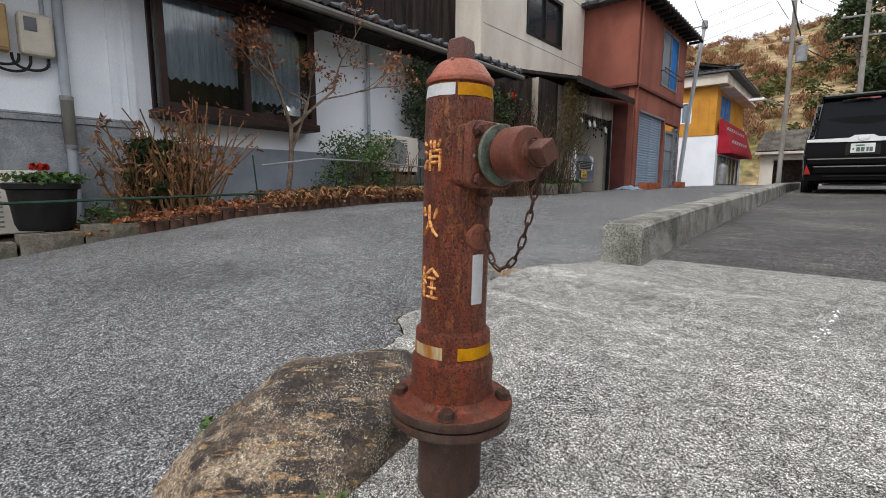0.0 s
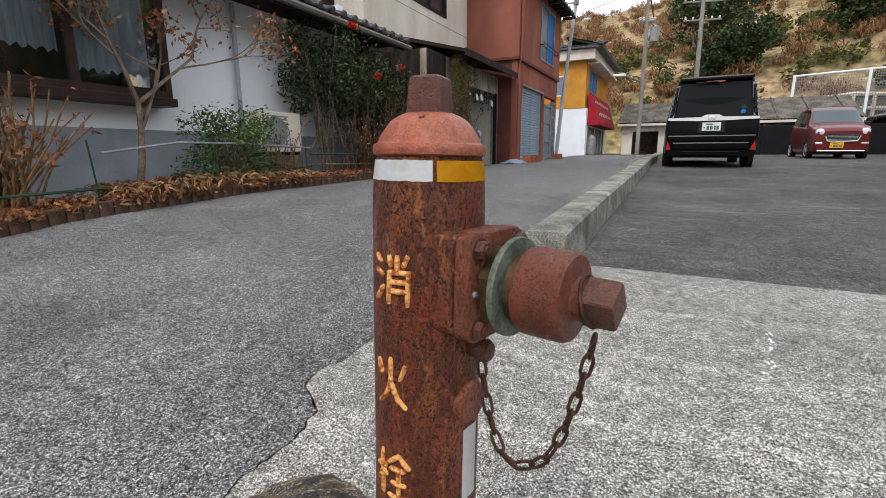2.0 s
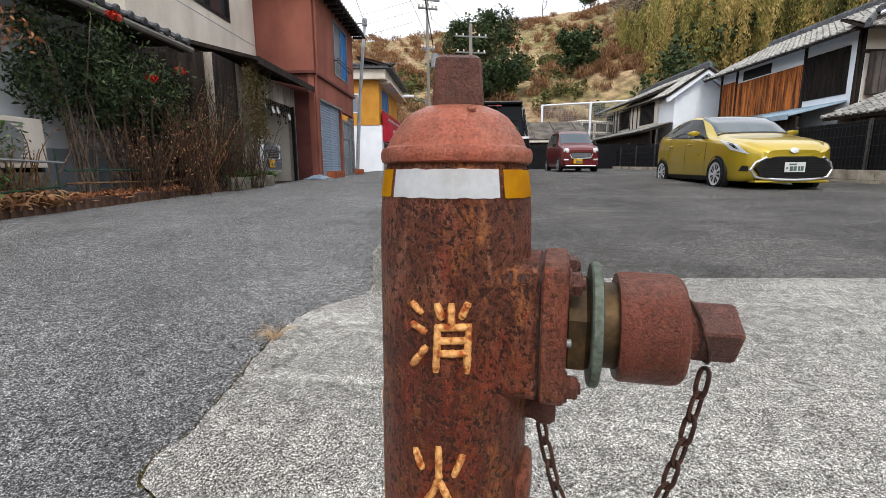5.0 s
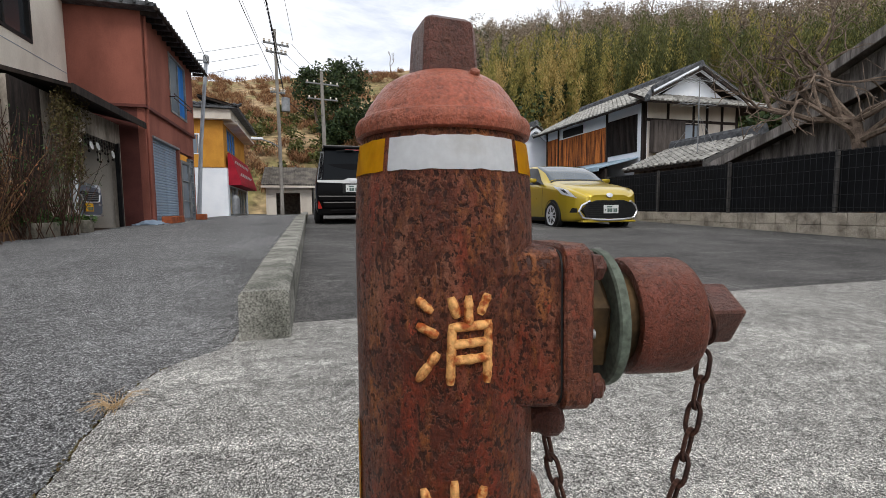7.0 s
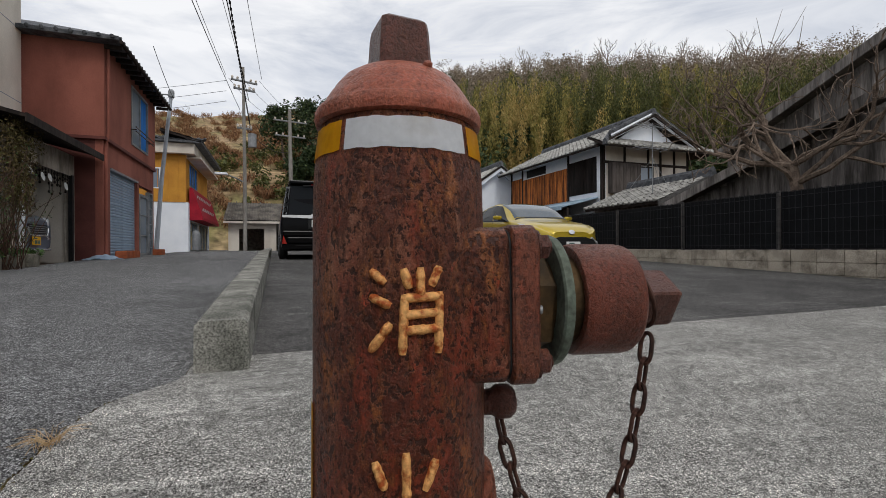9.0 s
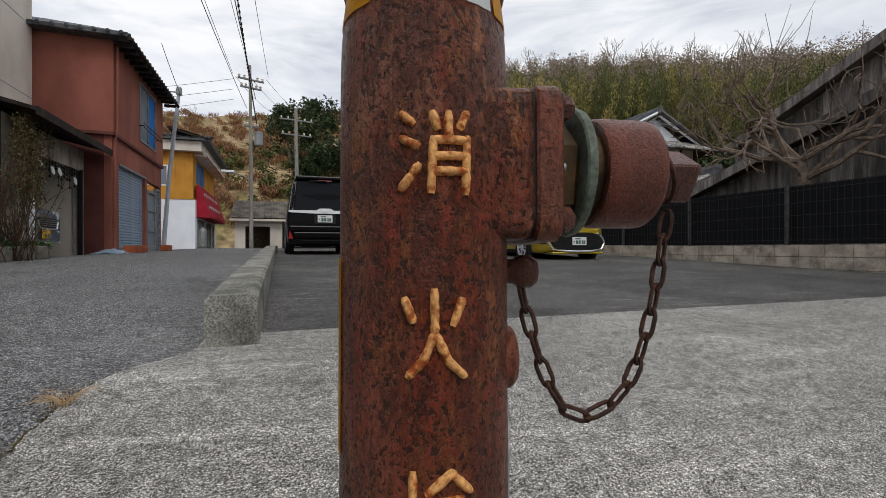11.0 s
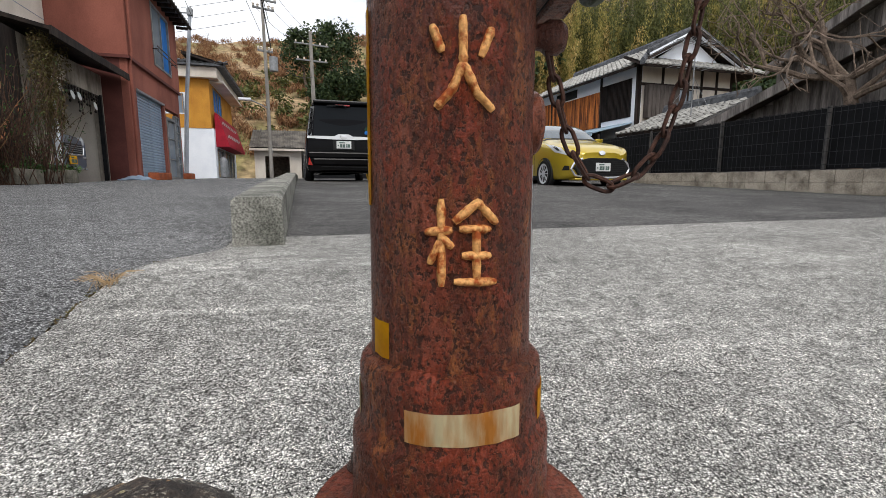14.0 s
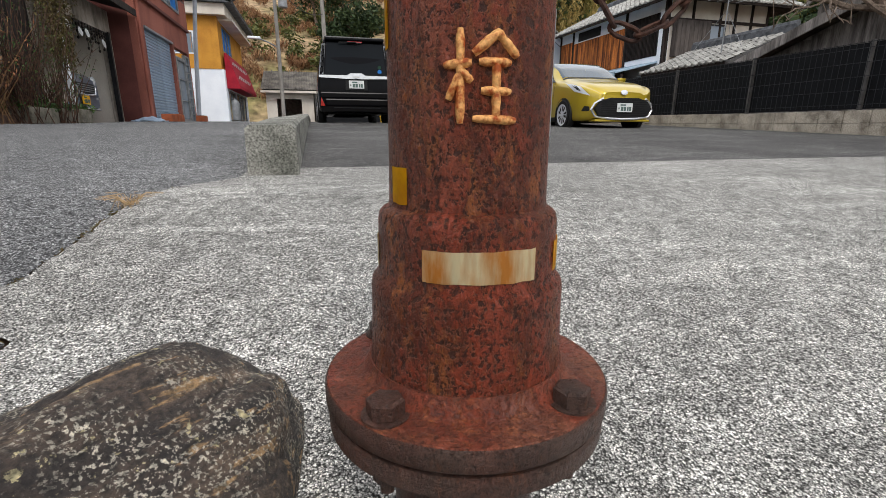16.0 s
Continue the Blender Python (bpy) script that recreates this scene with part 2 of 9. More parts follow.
    for source, lo, hi, depth in ((scar_raw, 0.50, 0.61, -1.9), (lost_raw, 0.42, 0.56, -1.3), (pit_raw, 0.48, 0.62, -0.45)):
        ramp = n.new("ShaderNodeMapRange")
        ramp.interpolation_type = "SMOOTHSTEP"
        ramp.inputs["From Min"].default_value, ramp.inputs["From Max"].default_value = lo, hi
        l.new(source, ramp.inputs["Value"])
        add = n.new("ShaderNodeMath")
        add.operation = "MULTIPLY_ADD"
        add.inputs[1].default_value = depth * (0.12 + 1.2 * wear)
        l.new(ramp.outputs["Result"], add.inputs[0])
        l.new(height, add.inputs[2])
        height = add.outputs["Value"]
    bp = n.new("ShaderNodeBump")
    bp.inputs["Strength"].default_value = 0.9
    bp.inputs["Distance"].default_value = 0.0015
    l.new(height, bp.inputs["Height"])
    l.new(bp.outputs["Normal"], b.inputs["Normal"])
    return m


def glass(name, tint, rough=0.05, alpha_mix=0.25, shine=0.55):
    """Dark reflecting pane."""
    m = bpy.data.materials.new(name)
    m.use_nodes = True
    b = m.node_tree.nodes["Principled BSDF"]
    b.inputs["Base Color"].default_value = tint
    b.inputs["Roughness"].default_value = rough
    b.inputs["Specular IOR Level"].default_value = shine
    b.inputs["Coat Weight"].default_value = alpha_mix
    return m


M = {}
M["road"] = aggregate("old_asphalt", (0.058, 0.058, 0.060, 1), (0.44, 0.44, 0.43, 1), (0.038, 0.038, 0.040, 1), 270, 0.24, 1.0, cover=0.43, clump=0.76, clump_size=0.40)
M["lot"] = aggregate("new_asphalt", (0.042, 0.040, 0.038, 1), (0.25, 0.24, 0.23, 1), (0.031, 0.030, 0.029, 1), 200, 0.34, 0.6, cover=0.39, clump=0.5, clump_size=0.4, scuff=0.45)
M["apron"] = aggregate("washed_concrete", (0.20, 0.194, 0.180, 1), (0.66, 0.64, 0.595, 1), (0.038, 0.037, 0.034, 1), 360, 0.18, 1.0, cover=0.45, clump=0.72, clump_size=0.42, scuff=0.35)
M["soil"] = material("soil", srgb(84, 66, 50), srgb(52, 42, 34), 0.95, 5, fine=40, fine_amount=0.45, bump=0.5)
M["curb"] = material("kerb_concrete", srgb(154, 152, 144), srgb(96, 96, 89), 0.92, 4, detail=14, fine=110, fine_amount=0.6, bump=0.5, lo=0.36, hi=0.64)
M["kerb_face"] = material("stained_kerb", srgb(105, 106, 98), srgb(62, 64, 58), 0.92, 8, fine=120, fine_amount=0.4, bump=0.4)
M["block"] = material("concrete_block", srgb(178, 168, 153), srgb(112, 104, 93), 0.92, 4, detail=12, fine=60, fine_amount=0.3, bump=0.3, vary=0.10, lo=0.44, hi=0.70, coords="World")
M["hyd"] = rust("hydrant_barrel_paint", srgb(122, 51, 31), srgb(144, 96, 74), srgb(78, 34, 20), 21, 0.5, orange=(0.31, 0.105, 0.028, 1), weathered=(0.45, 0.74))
M["hyd_top"] = rust("hydrant_bonnet_paint", srgb(160, 84, 62), srgb(168, 102, 80), srgb(104, 54, 40), 16, 0.03)
M["hyd_cap"] = rust("hydrant_cap_paint", srgb(114, 58, 42), srgb(116, 72, 56), srgb(74, 40, 29), 24, 0.13, orange=(0.22, 0.075, 0.028, 1))
M["hyd_dark"] = rust("bare_rust", srgb(104, 60, 49), srgb(94, 60, 50), srgb(60, 36, 30), 26, 0.12, orange=(0.20, 0.07, 0.025, 1))
M["hyd_bolt"] = rust("dark_bare_iron", srgb(80, 54, 45), srgb(78, 60, 52), srgb(48, 31, 26), 26, 0.2, orange=(0.17, 0.06, 0.025, 1))
M["bronze"] = material("dull_bronze", srgb(92, 72, 48), srgb(62, 52, 40), 0.5, 30, fine=200, fine_amount=0.2, bump=0.1, metal=0.5)
M["hyd_low"] = rust("hydrant_flange_paint", srgb(122, 55, 36), srgb(132, 78, 58), srgb(70, 35, 25), 18, 0.25, orange=(0.28, 0.09, 0.028, 1))
M["verdigris"] = material("verdigris_bronze", srgb(106, 116, 104), srgb(76, 80, 70), 0.6, 30, fine=200, fine_amount=0.3, bump=0.2, metal=0.3)
M["chain"] = material("rusty_chain", srgb(84, 58, 48), srgb(52, 38, 34), 0.7, 60, fine=300, fine_amount=0.4, bump=0.4, metal=0.3)
M["tape_w"] = material("white_tape", srgb(234, 236, 238), srgb(212, 210, 206), 0.42, 25, fine=160, fine_amount=0.05, bump=0.05, lo=0.55, hi=0.8)
M["tape_y"] = material("yellow_tape", srgb(236, 180, 22), srgb(214, 150, 20), 0.42, 25, fine=160, fine_amount=0.06, bump=0.05)
M["tape_old"] = material("rust_stained_tape", srgb(222, 208, 168), srgb(196, 128, 56), 0.5, 26, fine=160, fine_amount=0.08, bump=0.05, stretch=(1, 1, 0.2), lo=0.46, hi=0.62)
M["letter"] = material("worn_yellow_letter", srgb(216, 160, 98), srgb(150, 72, 30), 0.6, 120, fine=300, fine_amount=0.28, bump=0.5, lo=0.45, hi=0.60)
M["boulder"] = None
M["white_wall"] = material("white_plaster", srgb(240, 244, 250), srgb(230, 235, 243), 0.85, 1.2, fine=60, fine_amount=0.05, bump=0.1)
M["grey_wall"] = material("grey_plaster", srgb(152, 159, 168), srgb(134, 141, 150), 0.9, 1.4, fine=60, fine_amount=0.06, bump=0.1)
M["granite"] = material("granite_tile", srgb(150, 154, 158), srgb(126, 130, 134), 0.5, 6, fine=150, fine_amount=0.5, bump=0.05)
M["cream"] = material("cream_render", srgb(226, 218, 206), srgb(204, 194, 182), 0.9, 1.0, fine=50, fine_amount=0.06, bump=0.12, stretch=(1, 1, 0.5))
M["stained_plaster"] = material("stained_plaster", srgb(176, 166, 154), srgb(98, 90, 80), 0.9, 3.0, fine=50, fine_amount=0.15, bump=0.15, stretch=(1, 1, 0.3), lo=0.44, hi=0.66)
M["storm_board"] = material("storm_shutter_board", srgb(92, 85, 81), srgb(66, 60, 57), 0.8, 8, fine=60, fine_amount=0.15, bump=0.1, stretch=(1, 1, 0.15))
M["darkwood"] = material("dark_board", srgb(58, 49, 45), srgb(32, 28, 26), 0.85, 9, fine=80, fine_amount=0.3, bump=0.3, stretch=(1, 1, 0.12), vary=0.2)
M["brown_frame"] = material("brown_window_frame", srgb(58, 42, 38), srgb(46, 34, 31), 0.45, 6, fine=80, fine_amount=0.1, bump=0.05)
M["tile"] = material("grey_roof_tile", srgb(96, 98, 102), srgb(58, 60, 63), 0.6, 6, fine=50, fine_amount=0.25, bump=0.2, vary=0.25)
M["tile_pale"] = material("pale_roof_tile", srgb(172, 170, 164), srgb(120, 118, 114), 0.7, 3, fine=40, fine_amount=0.25, bump=0.2, vary=0.3)
M["redwall"] = material("red_mortar_wall", srgb(158, 98, 84), srgb(128, 78, 67), 0.9, 0.9, fine=60, fine_amount=0.12, bump=0.2, stretch=(1, 1, 0.5))
M["redlow"] = material("dark_red_sheet", srgb(112, 66, 60), srgb(92, 54, 49), 0.7, 1.5, fine=40, fine_amount=0.1, bump=0.1)
M["shutter"] = material("steel_shutter", srgb(158, 178, 198), srgb(140, 158, 178), 0.45, 2, fine=40, fine_amount=0.06, bump=0.05, metal=0.3)
M["blue"] = material("blue_curtain", srgb(52, 128, 206), srgb(44, 112, 186), 0.8, 5, fine=50, fine_amount=0.1, bump=0.2, stretch=(1, 1, 0.1))
M["orange"] = material("orange_sheet_siding", srgb(206, 148, 60), srgb(188, 130, 52), 0.6, 1.4, fine=30, fine_amount=0.08, bump=0.1)
M["awning"] = material("red_awning", srgb(168, 34, 52), srgb(146, 28, 46), 0.7, 3, fine=60, fine_amount=0.1, bump=0.1)
M["paper"] = material("white_lettering", srgb(214, 206, 204), srgb(190, 180, 178), 0.7, 9, fine_amount=0.05, bump=0)
M["glass"] = glass("window_glass", (0.035, 0.04, 0.045, 1), 0.05)
M["glass_blue"] = glass("milky_window", (0.22, 0.27, 0.33, 1), 0.15)
M["curtain"] = material("lace_curtain", srgb(222, 230, 242), srgb(190, 200, 216), 0.9, 12, fine=60, fine_amount=0.15, bump=0.2, stretch=(1, 1, 0.08))
M["black_net"] = material("black_netting", srgb(22, 23, 26), srgb(15, 16, 18), 0.8, 3, fine=80, fine_amount=0.3, bump=0.2)
M["black"] = material("black_plastic", (0.012, 0.012, 0.013, 1), (0.02, 0.02, 0.02, 1), 0.5, 8, fine_amount=0.1, bump=0.05)
M["fence"] = material("fence_wire", srgb(44, 45, 48), srgb(34, 35, 38), 0.5, 8, fine_amount=0.1, bump=0)
M["post"] = material("grey_fence_post", srgb(96, 94, 92), srgb(78, 76, 75), 0.5, 8, fine_amount=0.1, bump=0.05, metal=0.3)
M["galv"] = material("galvanised_steel", srgb(150, 152, 154), srgb(128, 130, 132), 0.5, 5, fine=60, fine_amount=0.1, bump=0.05, metal=0.4)
M["pole"] = material("concrete_pole", srgb(150, 146, 140), srgb(122, 118, 112), 0.9, 4, fine=60, fine_amount=0.12, bump=0.1, stretch=(1, 1, 0.3))
M["pvc"] = material("grey_downpipe", srgb(176, 182, 190), srgb(160, 166, 174), 0.5, 4, fine_amount=0.04, bump=0.02)
M["pvc_dark"] = material("taupe_downpipe", srgb(112, 108, 102), srgb(98, 94, 90), 0.5, 4, fine_amount=0.04, bump=0.02)
M["corrug"] = material("weathered_corrugated_roof", srgb(112, 106, 98), srgb(72, 68, 64), 0.9, 2, fine=40, fine_amount=0.25, bump=0.2)
M["boards_red"] = material("weathered_cedar_board", srgb(184, 108, 50), srgb(84, 46, 30), 0.8, 9, fine=70, fine_amount=0.35, bump=0.3, stretch=(1, 1, 0.07), vary=0.35, lo=0.42, hi=0.6)
M["boards_grey"] = material("charred_grey_board", srgb(138, 132, 128), srgb(84, 80, 77), 0.9, 7, fine=60, fine_amount=0.3, bump=0.3, stretch=(1, 1, 0.1), vary=0.25)
M["bluetin"] = material("pale_blue_tin", srgb(166, 190, 206), srgb(146, 170, 188), 0.5, 3, fine_amount=0.06, bump=0.05)
M["hillgrass"] = material("dry_hill_grass", srgb(158, 134, 104), srgb(116, 110, 70), 0.95, 0.16, detail=12, fine=1.6, fine_amount=0.6, bump=0.5, lo=0.4, hi=0.6)
M["hillsoil"] = material("eroded_bank", srgb(164, 130, 92), srgb(120, 96, 62), 0.95, 0.3, detail=10, fine=2.5, fine_amount=0.4, bump=0.5)


def coloured_leaf(name, c1, c2, c3, rough=0.7):
    """Leaves whose tone differs from clump to clump."""
    m = bpy.data.materials.new(name)
    m.use_nodes = True
    n, l = m.node_tree.nodes, m.node_tree.links
    g = n.new("ShaderNodeNewGeometry")
    r = n.new("ShaderNodeValToRGB")
    e = r.color_ramp.elements
    e[0].color, e[1].color = c1, c3
    mid = e.new(0.5)
    mid.color = c2
    l.new(g.outputs["Random Per Island"], r.inputs["Fac"])
    b = n["Principled BSDF"]
    l.new(r.outputs["Color"], b.inputs["Base Color"])
    b.inputs["Roughness"].default_value = rough
    b.inputs["Specular IOR Level"].default_value = 0.25
    return m


M["leaf_dark"] = coloured_leaf("evergreen_leaf", srgb(34, 48, 30), srgb(52, 68, 40), srgb(78, 90, 54))
M["leaf_garden"] = coloured_leaf("garden_leaf", srgb(40, 66, 34), srgb(66, 92, 48), srgb(98, 116, 64))
M["leaf_dry"] = coloured_leaf("dry_leaf", srgb(88, 58, 40), srgb(130, 92, 62), srgb(168, 132, 96))
M["leaf_bamboo"] = coloured_leaf("bamboo_leaf", srgb(104, 102, 50), srgb(140, 130, 68), srgb(166, 150, 88))
M["bamboo_dark"] = coloured_leaf("shaded_bamboo_leaf", srgb(58, 66, 36), srgb(84, 88, 46), srgb(110, 108, 58))
M["bamboo_gold"] = coloured_leaf("golden_bamboo_leaf", srgb(140, 118, 64), srgb(168, 144, 84), srgb(188, 166, 108))
M["leaf_brown"] = coloured_leaf("winter_wood_crown", srgb(118, 104, 92), srgb(146, 130, 114), srgb(124, 116, 94))
M["vine_leaf"] = coloured_leaf("withered_vine_leaf", srgb(62, 52, 34), srgb(96, 80, 50), srgb(104, 100, 58))
M["berry"] = coloured_leaf("red_berry", srgb(150, 28, 18), srgb(190, 44, 26), srgb(206, 66, 34))
M["twig"] = material("bare_twig", srgb(128, 112, 99), srgb(92, 80, 70), 0.9, 12, fine=60, fine_amount=0.25, bump=0.2)
M["cane"] = material("dry_cane", srgb(136, 106, 76), srgb(98, 72, 50), 0.85, 14, fine=60, fine_amount=0.25, bump=0.2)
M["straw"] = material("bleached_straw", srgb(196, 168, 128), srgb(160, 130, 94), 0.85, 30, fine_amount=0.15, bump=0)
M["stake"] = material("green_stake", srgb(44, 74, 58), srgb(36, 60, 48), 0.5, 10, fine_amount=0.08, bump=0)
M["brick_edge"] = material("brown_edging", srgb(98, 74, 62), srgb(70, 54, 46), 0.9, 9, fine=70, fine_amount=0.3, bump=0.3, vary=0.15)
M["cinder"] = material("old_cinder_block", srgb(128, 122, 110), srgb(92, 88, 78), 0.95, 7, fine=70, fine_amount=0.3, bump=0.4)
M["beige"] = material("beige_meter_box", srgb(206, 200, 186), srgb(192, 186, 172), 0.5, 4, fine_amount=0.04, bump=0.02)
M["tan"] = material("tan_meter_box", srgb(178, 150, 108), srgb(160, 132, 94), 0.6, 4, fine_amount=0.06, bump=0.02)
M["terracotta"] = material("terracotta", srgb(168, 94, 62), srgb(140, 76, 50), 0.85, 7, fine_amount=0.15, bump=0.1)
M["yellowbar"] = material("yellow_bar", srgb(212, 168, 40), srgb(190, 146, 36), 0.5, 5, fine_amount=0.06, bump=0)
M["plate_w"] = material("number_plate_white", srgb(222, 224, 222), srgb(206, 208, 206), 0.4, 5, fine_amount=0.02, bump=0)
M["plate_y"] = material("number_plate_yellow", srgb(232, 176, 32), srgb(220, 164, 28), 0.4, 5, fine_amount=0.02, bump=0)
M["plate_ink"] = material("number_plate_ink", srgb(92, 112, 106), srgb(84, 102, 96), 0.5, 5, fine_amount=0.02, bump=0)


# ---- building helpers ----
def part(name, bm, mat, parent=None, label="", smooth=False):
    """Link a bmesh as one mesh object under a thing or a part."""
    me = bpy.data.meshes.new(name)
    bmesh.ops.recalc_face_normals(bm, faces=bm.faces)
    if smooth:
        for f in bm.faces:
            f.smooth = True
    bm.to_mesh(me)
    bm.free()
    me.materials.append(mat)
    if smooth:
        me.set_sharp_from_angle(angle=radians(38))
    ob = new(name, me)
    ob.parent = parent
    if label:
        ob["label"] = label
    return ob


def raw(name, verts, faces, mat, parent=None, label="", smooth=False):
    """Link lists of corners and faces as one mesh object."""
    me = bpy.data.meshes.new(name)
    me.from_pydata([tuple(v) for v in verts], [], faces)
    me.materials.append(mat)
    if smooth:
        me.shade_smooth()
    me.update()
    ob = new(name, me)
    ob.parent = parent
    if label:
        ob["label"] = label
    return ob


def thing(name, place=(0, 0, 0), turn=0.0, label="", category="", group="", kind=""):
    e = new(name)
    e.empty_display_size = 0.1
    e.matrix_basis = pose(*place, 0, 0, turn)
    return tagged(e, label, category, group, kind)


def box(bm, x0, x1, y0, y1, z0, z1, bevel=0.0, m=None):
    r = bmesh.ops.create_cube(bm, size=1.0)
    vs = r["verts"]
    mat = Matrix.Translation(((x0 + x1) / 2, (y0 + y1) / 2, (z0 + z1) / 2)) @ Matrix.Diagonal((x1 - x0, y1 - y0, z1 - z0, 1))
    bmesh.ops.transform(bm, matrix=mat, verts=vs)
    if bevel:
        es = list({e for v in vs for e in v.link_edges})
        rb = bmesh.ops.bevel(bm, geom=es, offset=bevel, segments=2, affect="EDGES", profile=0.5)
        vs = list({v for f in rb["faces"] for v in f.verts} | {v for v in vs if v.is_valid})
    if m is not None:
        bmesh.ops.transform(bm, matrix=m, verts=vs)
    return bm


def bx(x0, x1, y0, y1, z0, z1, bevel=0.0, m=None):
    return box(bmesh.new(), x0, x1, y0, y1, z0, z1, bevel, m)


def lathe(profile, seg=64, bm=None, m=None, cap=True):
    """Turn a profile of (radius, height) about z."""
    bm = bm or bmesh.new()
    rings = []
    for r, z in profile:
        ring = []
        for i in range(seg):
            a = 2 * math.pi * i / seg
            p = Vector((r * math.cos(a), r * math.sin(a), z))
            ring.append(bm.verts.new(m @ p if m is not None else p))
        rings.append(ring)
    for a, b in zip(rings, rings[1:]):
        for i in range(seg):
            bm.faces.new((a[i], a[(i + 1) % seg], b[(i + 1) % seg], b[i]))
    if cap:
        bm.faces.new(rings[0])
        bm.faces.new(rings[-1])
    return bm


def tube(bm, pts, r0, r1=None, seg=6):
    """A round bar along points, tapering from r0 to r1."""
    r1 = r0 if r1 is None else r1
    pts = [Vector(p) for p in pts]
    rings, n = [], len(pts)
    for i, p in enumerate(pts):
        d = (pts[min(i + 1, n - 1)] - pts[max(i - 1, 0)]).normalized()
        u = d.orthogonal().normalized()
        if rings:
            u = (prev_u - d * prev_u.dot(d)).normalized()
        prev_u = u
        v = d.cross(u)
        r = r0 + (r1 - r0) * i / max(n - 1, 1)
        rings.append([bm.verts.new(p + (u * math.cos(2 * math.pi * k / seg) + v * math.sin(2 * math.pi * k / seg)) * r) for k in range(seg)])
    for a, b in zip(rings, rings[1:]):
        for k in range(seg):
            bm.faces.new((a[k], a[(k + 1) % seg], b[(k + 1) % seg], b[k]))
    bm.faces.new(rings[0])
    bm.faces.new(rings[-1])
    return bm


def prism(bm, outline, depth_axis, d0, d1):
    """Extrude a flat outline. depth_axis 'x': outline is (y, z); 'y': (x, z); 'z': (x, y)."""
    def at(p, d):
        return {"x": (d, p[0], p[1]), "y": (p[0], d, p[1]), "z": (p[0], p[1], d)}[depth_axis]
    a = [bm.verts.new(at(p, d0)) for p in outline]
    b = [bm.verts.new(at(p, d1)) for p in outline]
    n = len(outline)
    bm.faces.new(a)
    bm.faces.new(b)
    for i in range(n):
        bm.faces.new((a[i], a[(i + 1) % n], b[(i + 1) % n], b[i]))
    return bm


def base_z(y):
    return float(np.interp(y, [-30, -3, 0, 2.2, 4, 12, 25, 60], [-1.2, -0.25, 0.05, 0.33, 0.42, 0.70, 0.86, 1.0]))


def ground_z(x, y):
    fade = min(max((11 - y) / 7, 0), 1)
    return base_z(y) + 0.045 * min(max(-1.2 - x, 0), 3.6) * fade


# ---- ground ----
def sheet(name, xs_of_y, ys, nx, lift, mat, label, category, rough=0.0, seed=3):
    vs, fs = [], []
    for y in ys:
        x0, x1 = xs_of_y(y)
        for i in range(nx + 1):
            x = x0 + (x1 - x0) * i / nx
            b = rough * noise.noise(Vector((x * 1.3, y * 1.3, seed)))
            vs.append((x, y, ground_z(x, y) + lift + b))
    for j in range(len(ys) - 1):
        for i in range(nx):
            a = j * (nx + 1) + i
            fs.append((a, a + 1, a + nx + 2, a + nx + 1))
    ob = raw(name, vs, fs, mat, smooth=True)
    tagged(ob, label, category, kind="structure")
    return ob


def joint_x(y):
    """The ragged joint between the old road and the concrete apron."""
    x = float(np.interp(y, [-30, -4, -1, 0, 0.5, 0.7, 0.94, 1.1, 1.2, 1.27, 1.32, 1.36, 1.44, 1.53, 1.75, 2.05, 2.26, 2.45, 2.56, 2.66, 2.72, 60], [-0.3, -0.3, -0.35, -0.6, -0.9, -1.12, -1.27, -1.24, -1.245, -1.27, -1.33, -1.385, -1.41, -1.365, -1.355, -1.345, -1.325, -1.265, -1.17, -1.08, -1.06, -1.06]))
    return x + 0.012 * noise.noise(Vector((y * 9, 0, 2))) + 0.012 * noise.noise(Vector((y * 24, 3, 7))) + 0.005 * noise.noise(Vector((y * 70, 1, 5)))


def span(a, b, step):
    n = max(2, int((b - a) / step))
    return [a + (b - a) * i / n for i in range(n + 1)]


ys_near = span(-30, -2, 1.0)[:-1] + span(-2, 0.4, 0.1)[:-1] + span(0.4, 2.72, 0.01)[:-1] + span(2.72, 8, 0.2)[:-1] + span(8, 34, 0.8)
sheet("ground", lambda y: (-400, 400), [-400, -30] + span(-29, 34, 1.5) + [60, 400], 160, -0.06, M["soil"], "bare brown soil beneath the paved surfaces", "ground")
sheet("road", lambda y: (-4.62, joint_x(y) - 0.004 - 0.009 * abs(noise.noise(Vector((y * 9, 1, 1))))), ys_near, 24, 0.0, M["road"], "worn grey asphalt lane with pale stones showing", "road", 0.006)
EDGE_Y = 2.97
sheet("pavement", lambda y: (joint_x(y) + 0.003, 24.0), [y for y in ys_near if y < 2.72] + span(2.72, EDGE_Y, 0.05), 60, 0.004, M["apron"], "pale washed-aggregate concrete apron", "pavement", 0.004)
sheet("parking_lot", lambda y: (-0.80, 7.55), span(EDGE_Y + 0.004, 8, 0.2)[:-1] + span(8, 25.6, 0.6), 24, 0.0, M["lot"], "dark newer asphalt of a car park", "car park", 0.005)


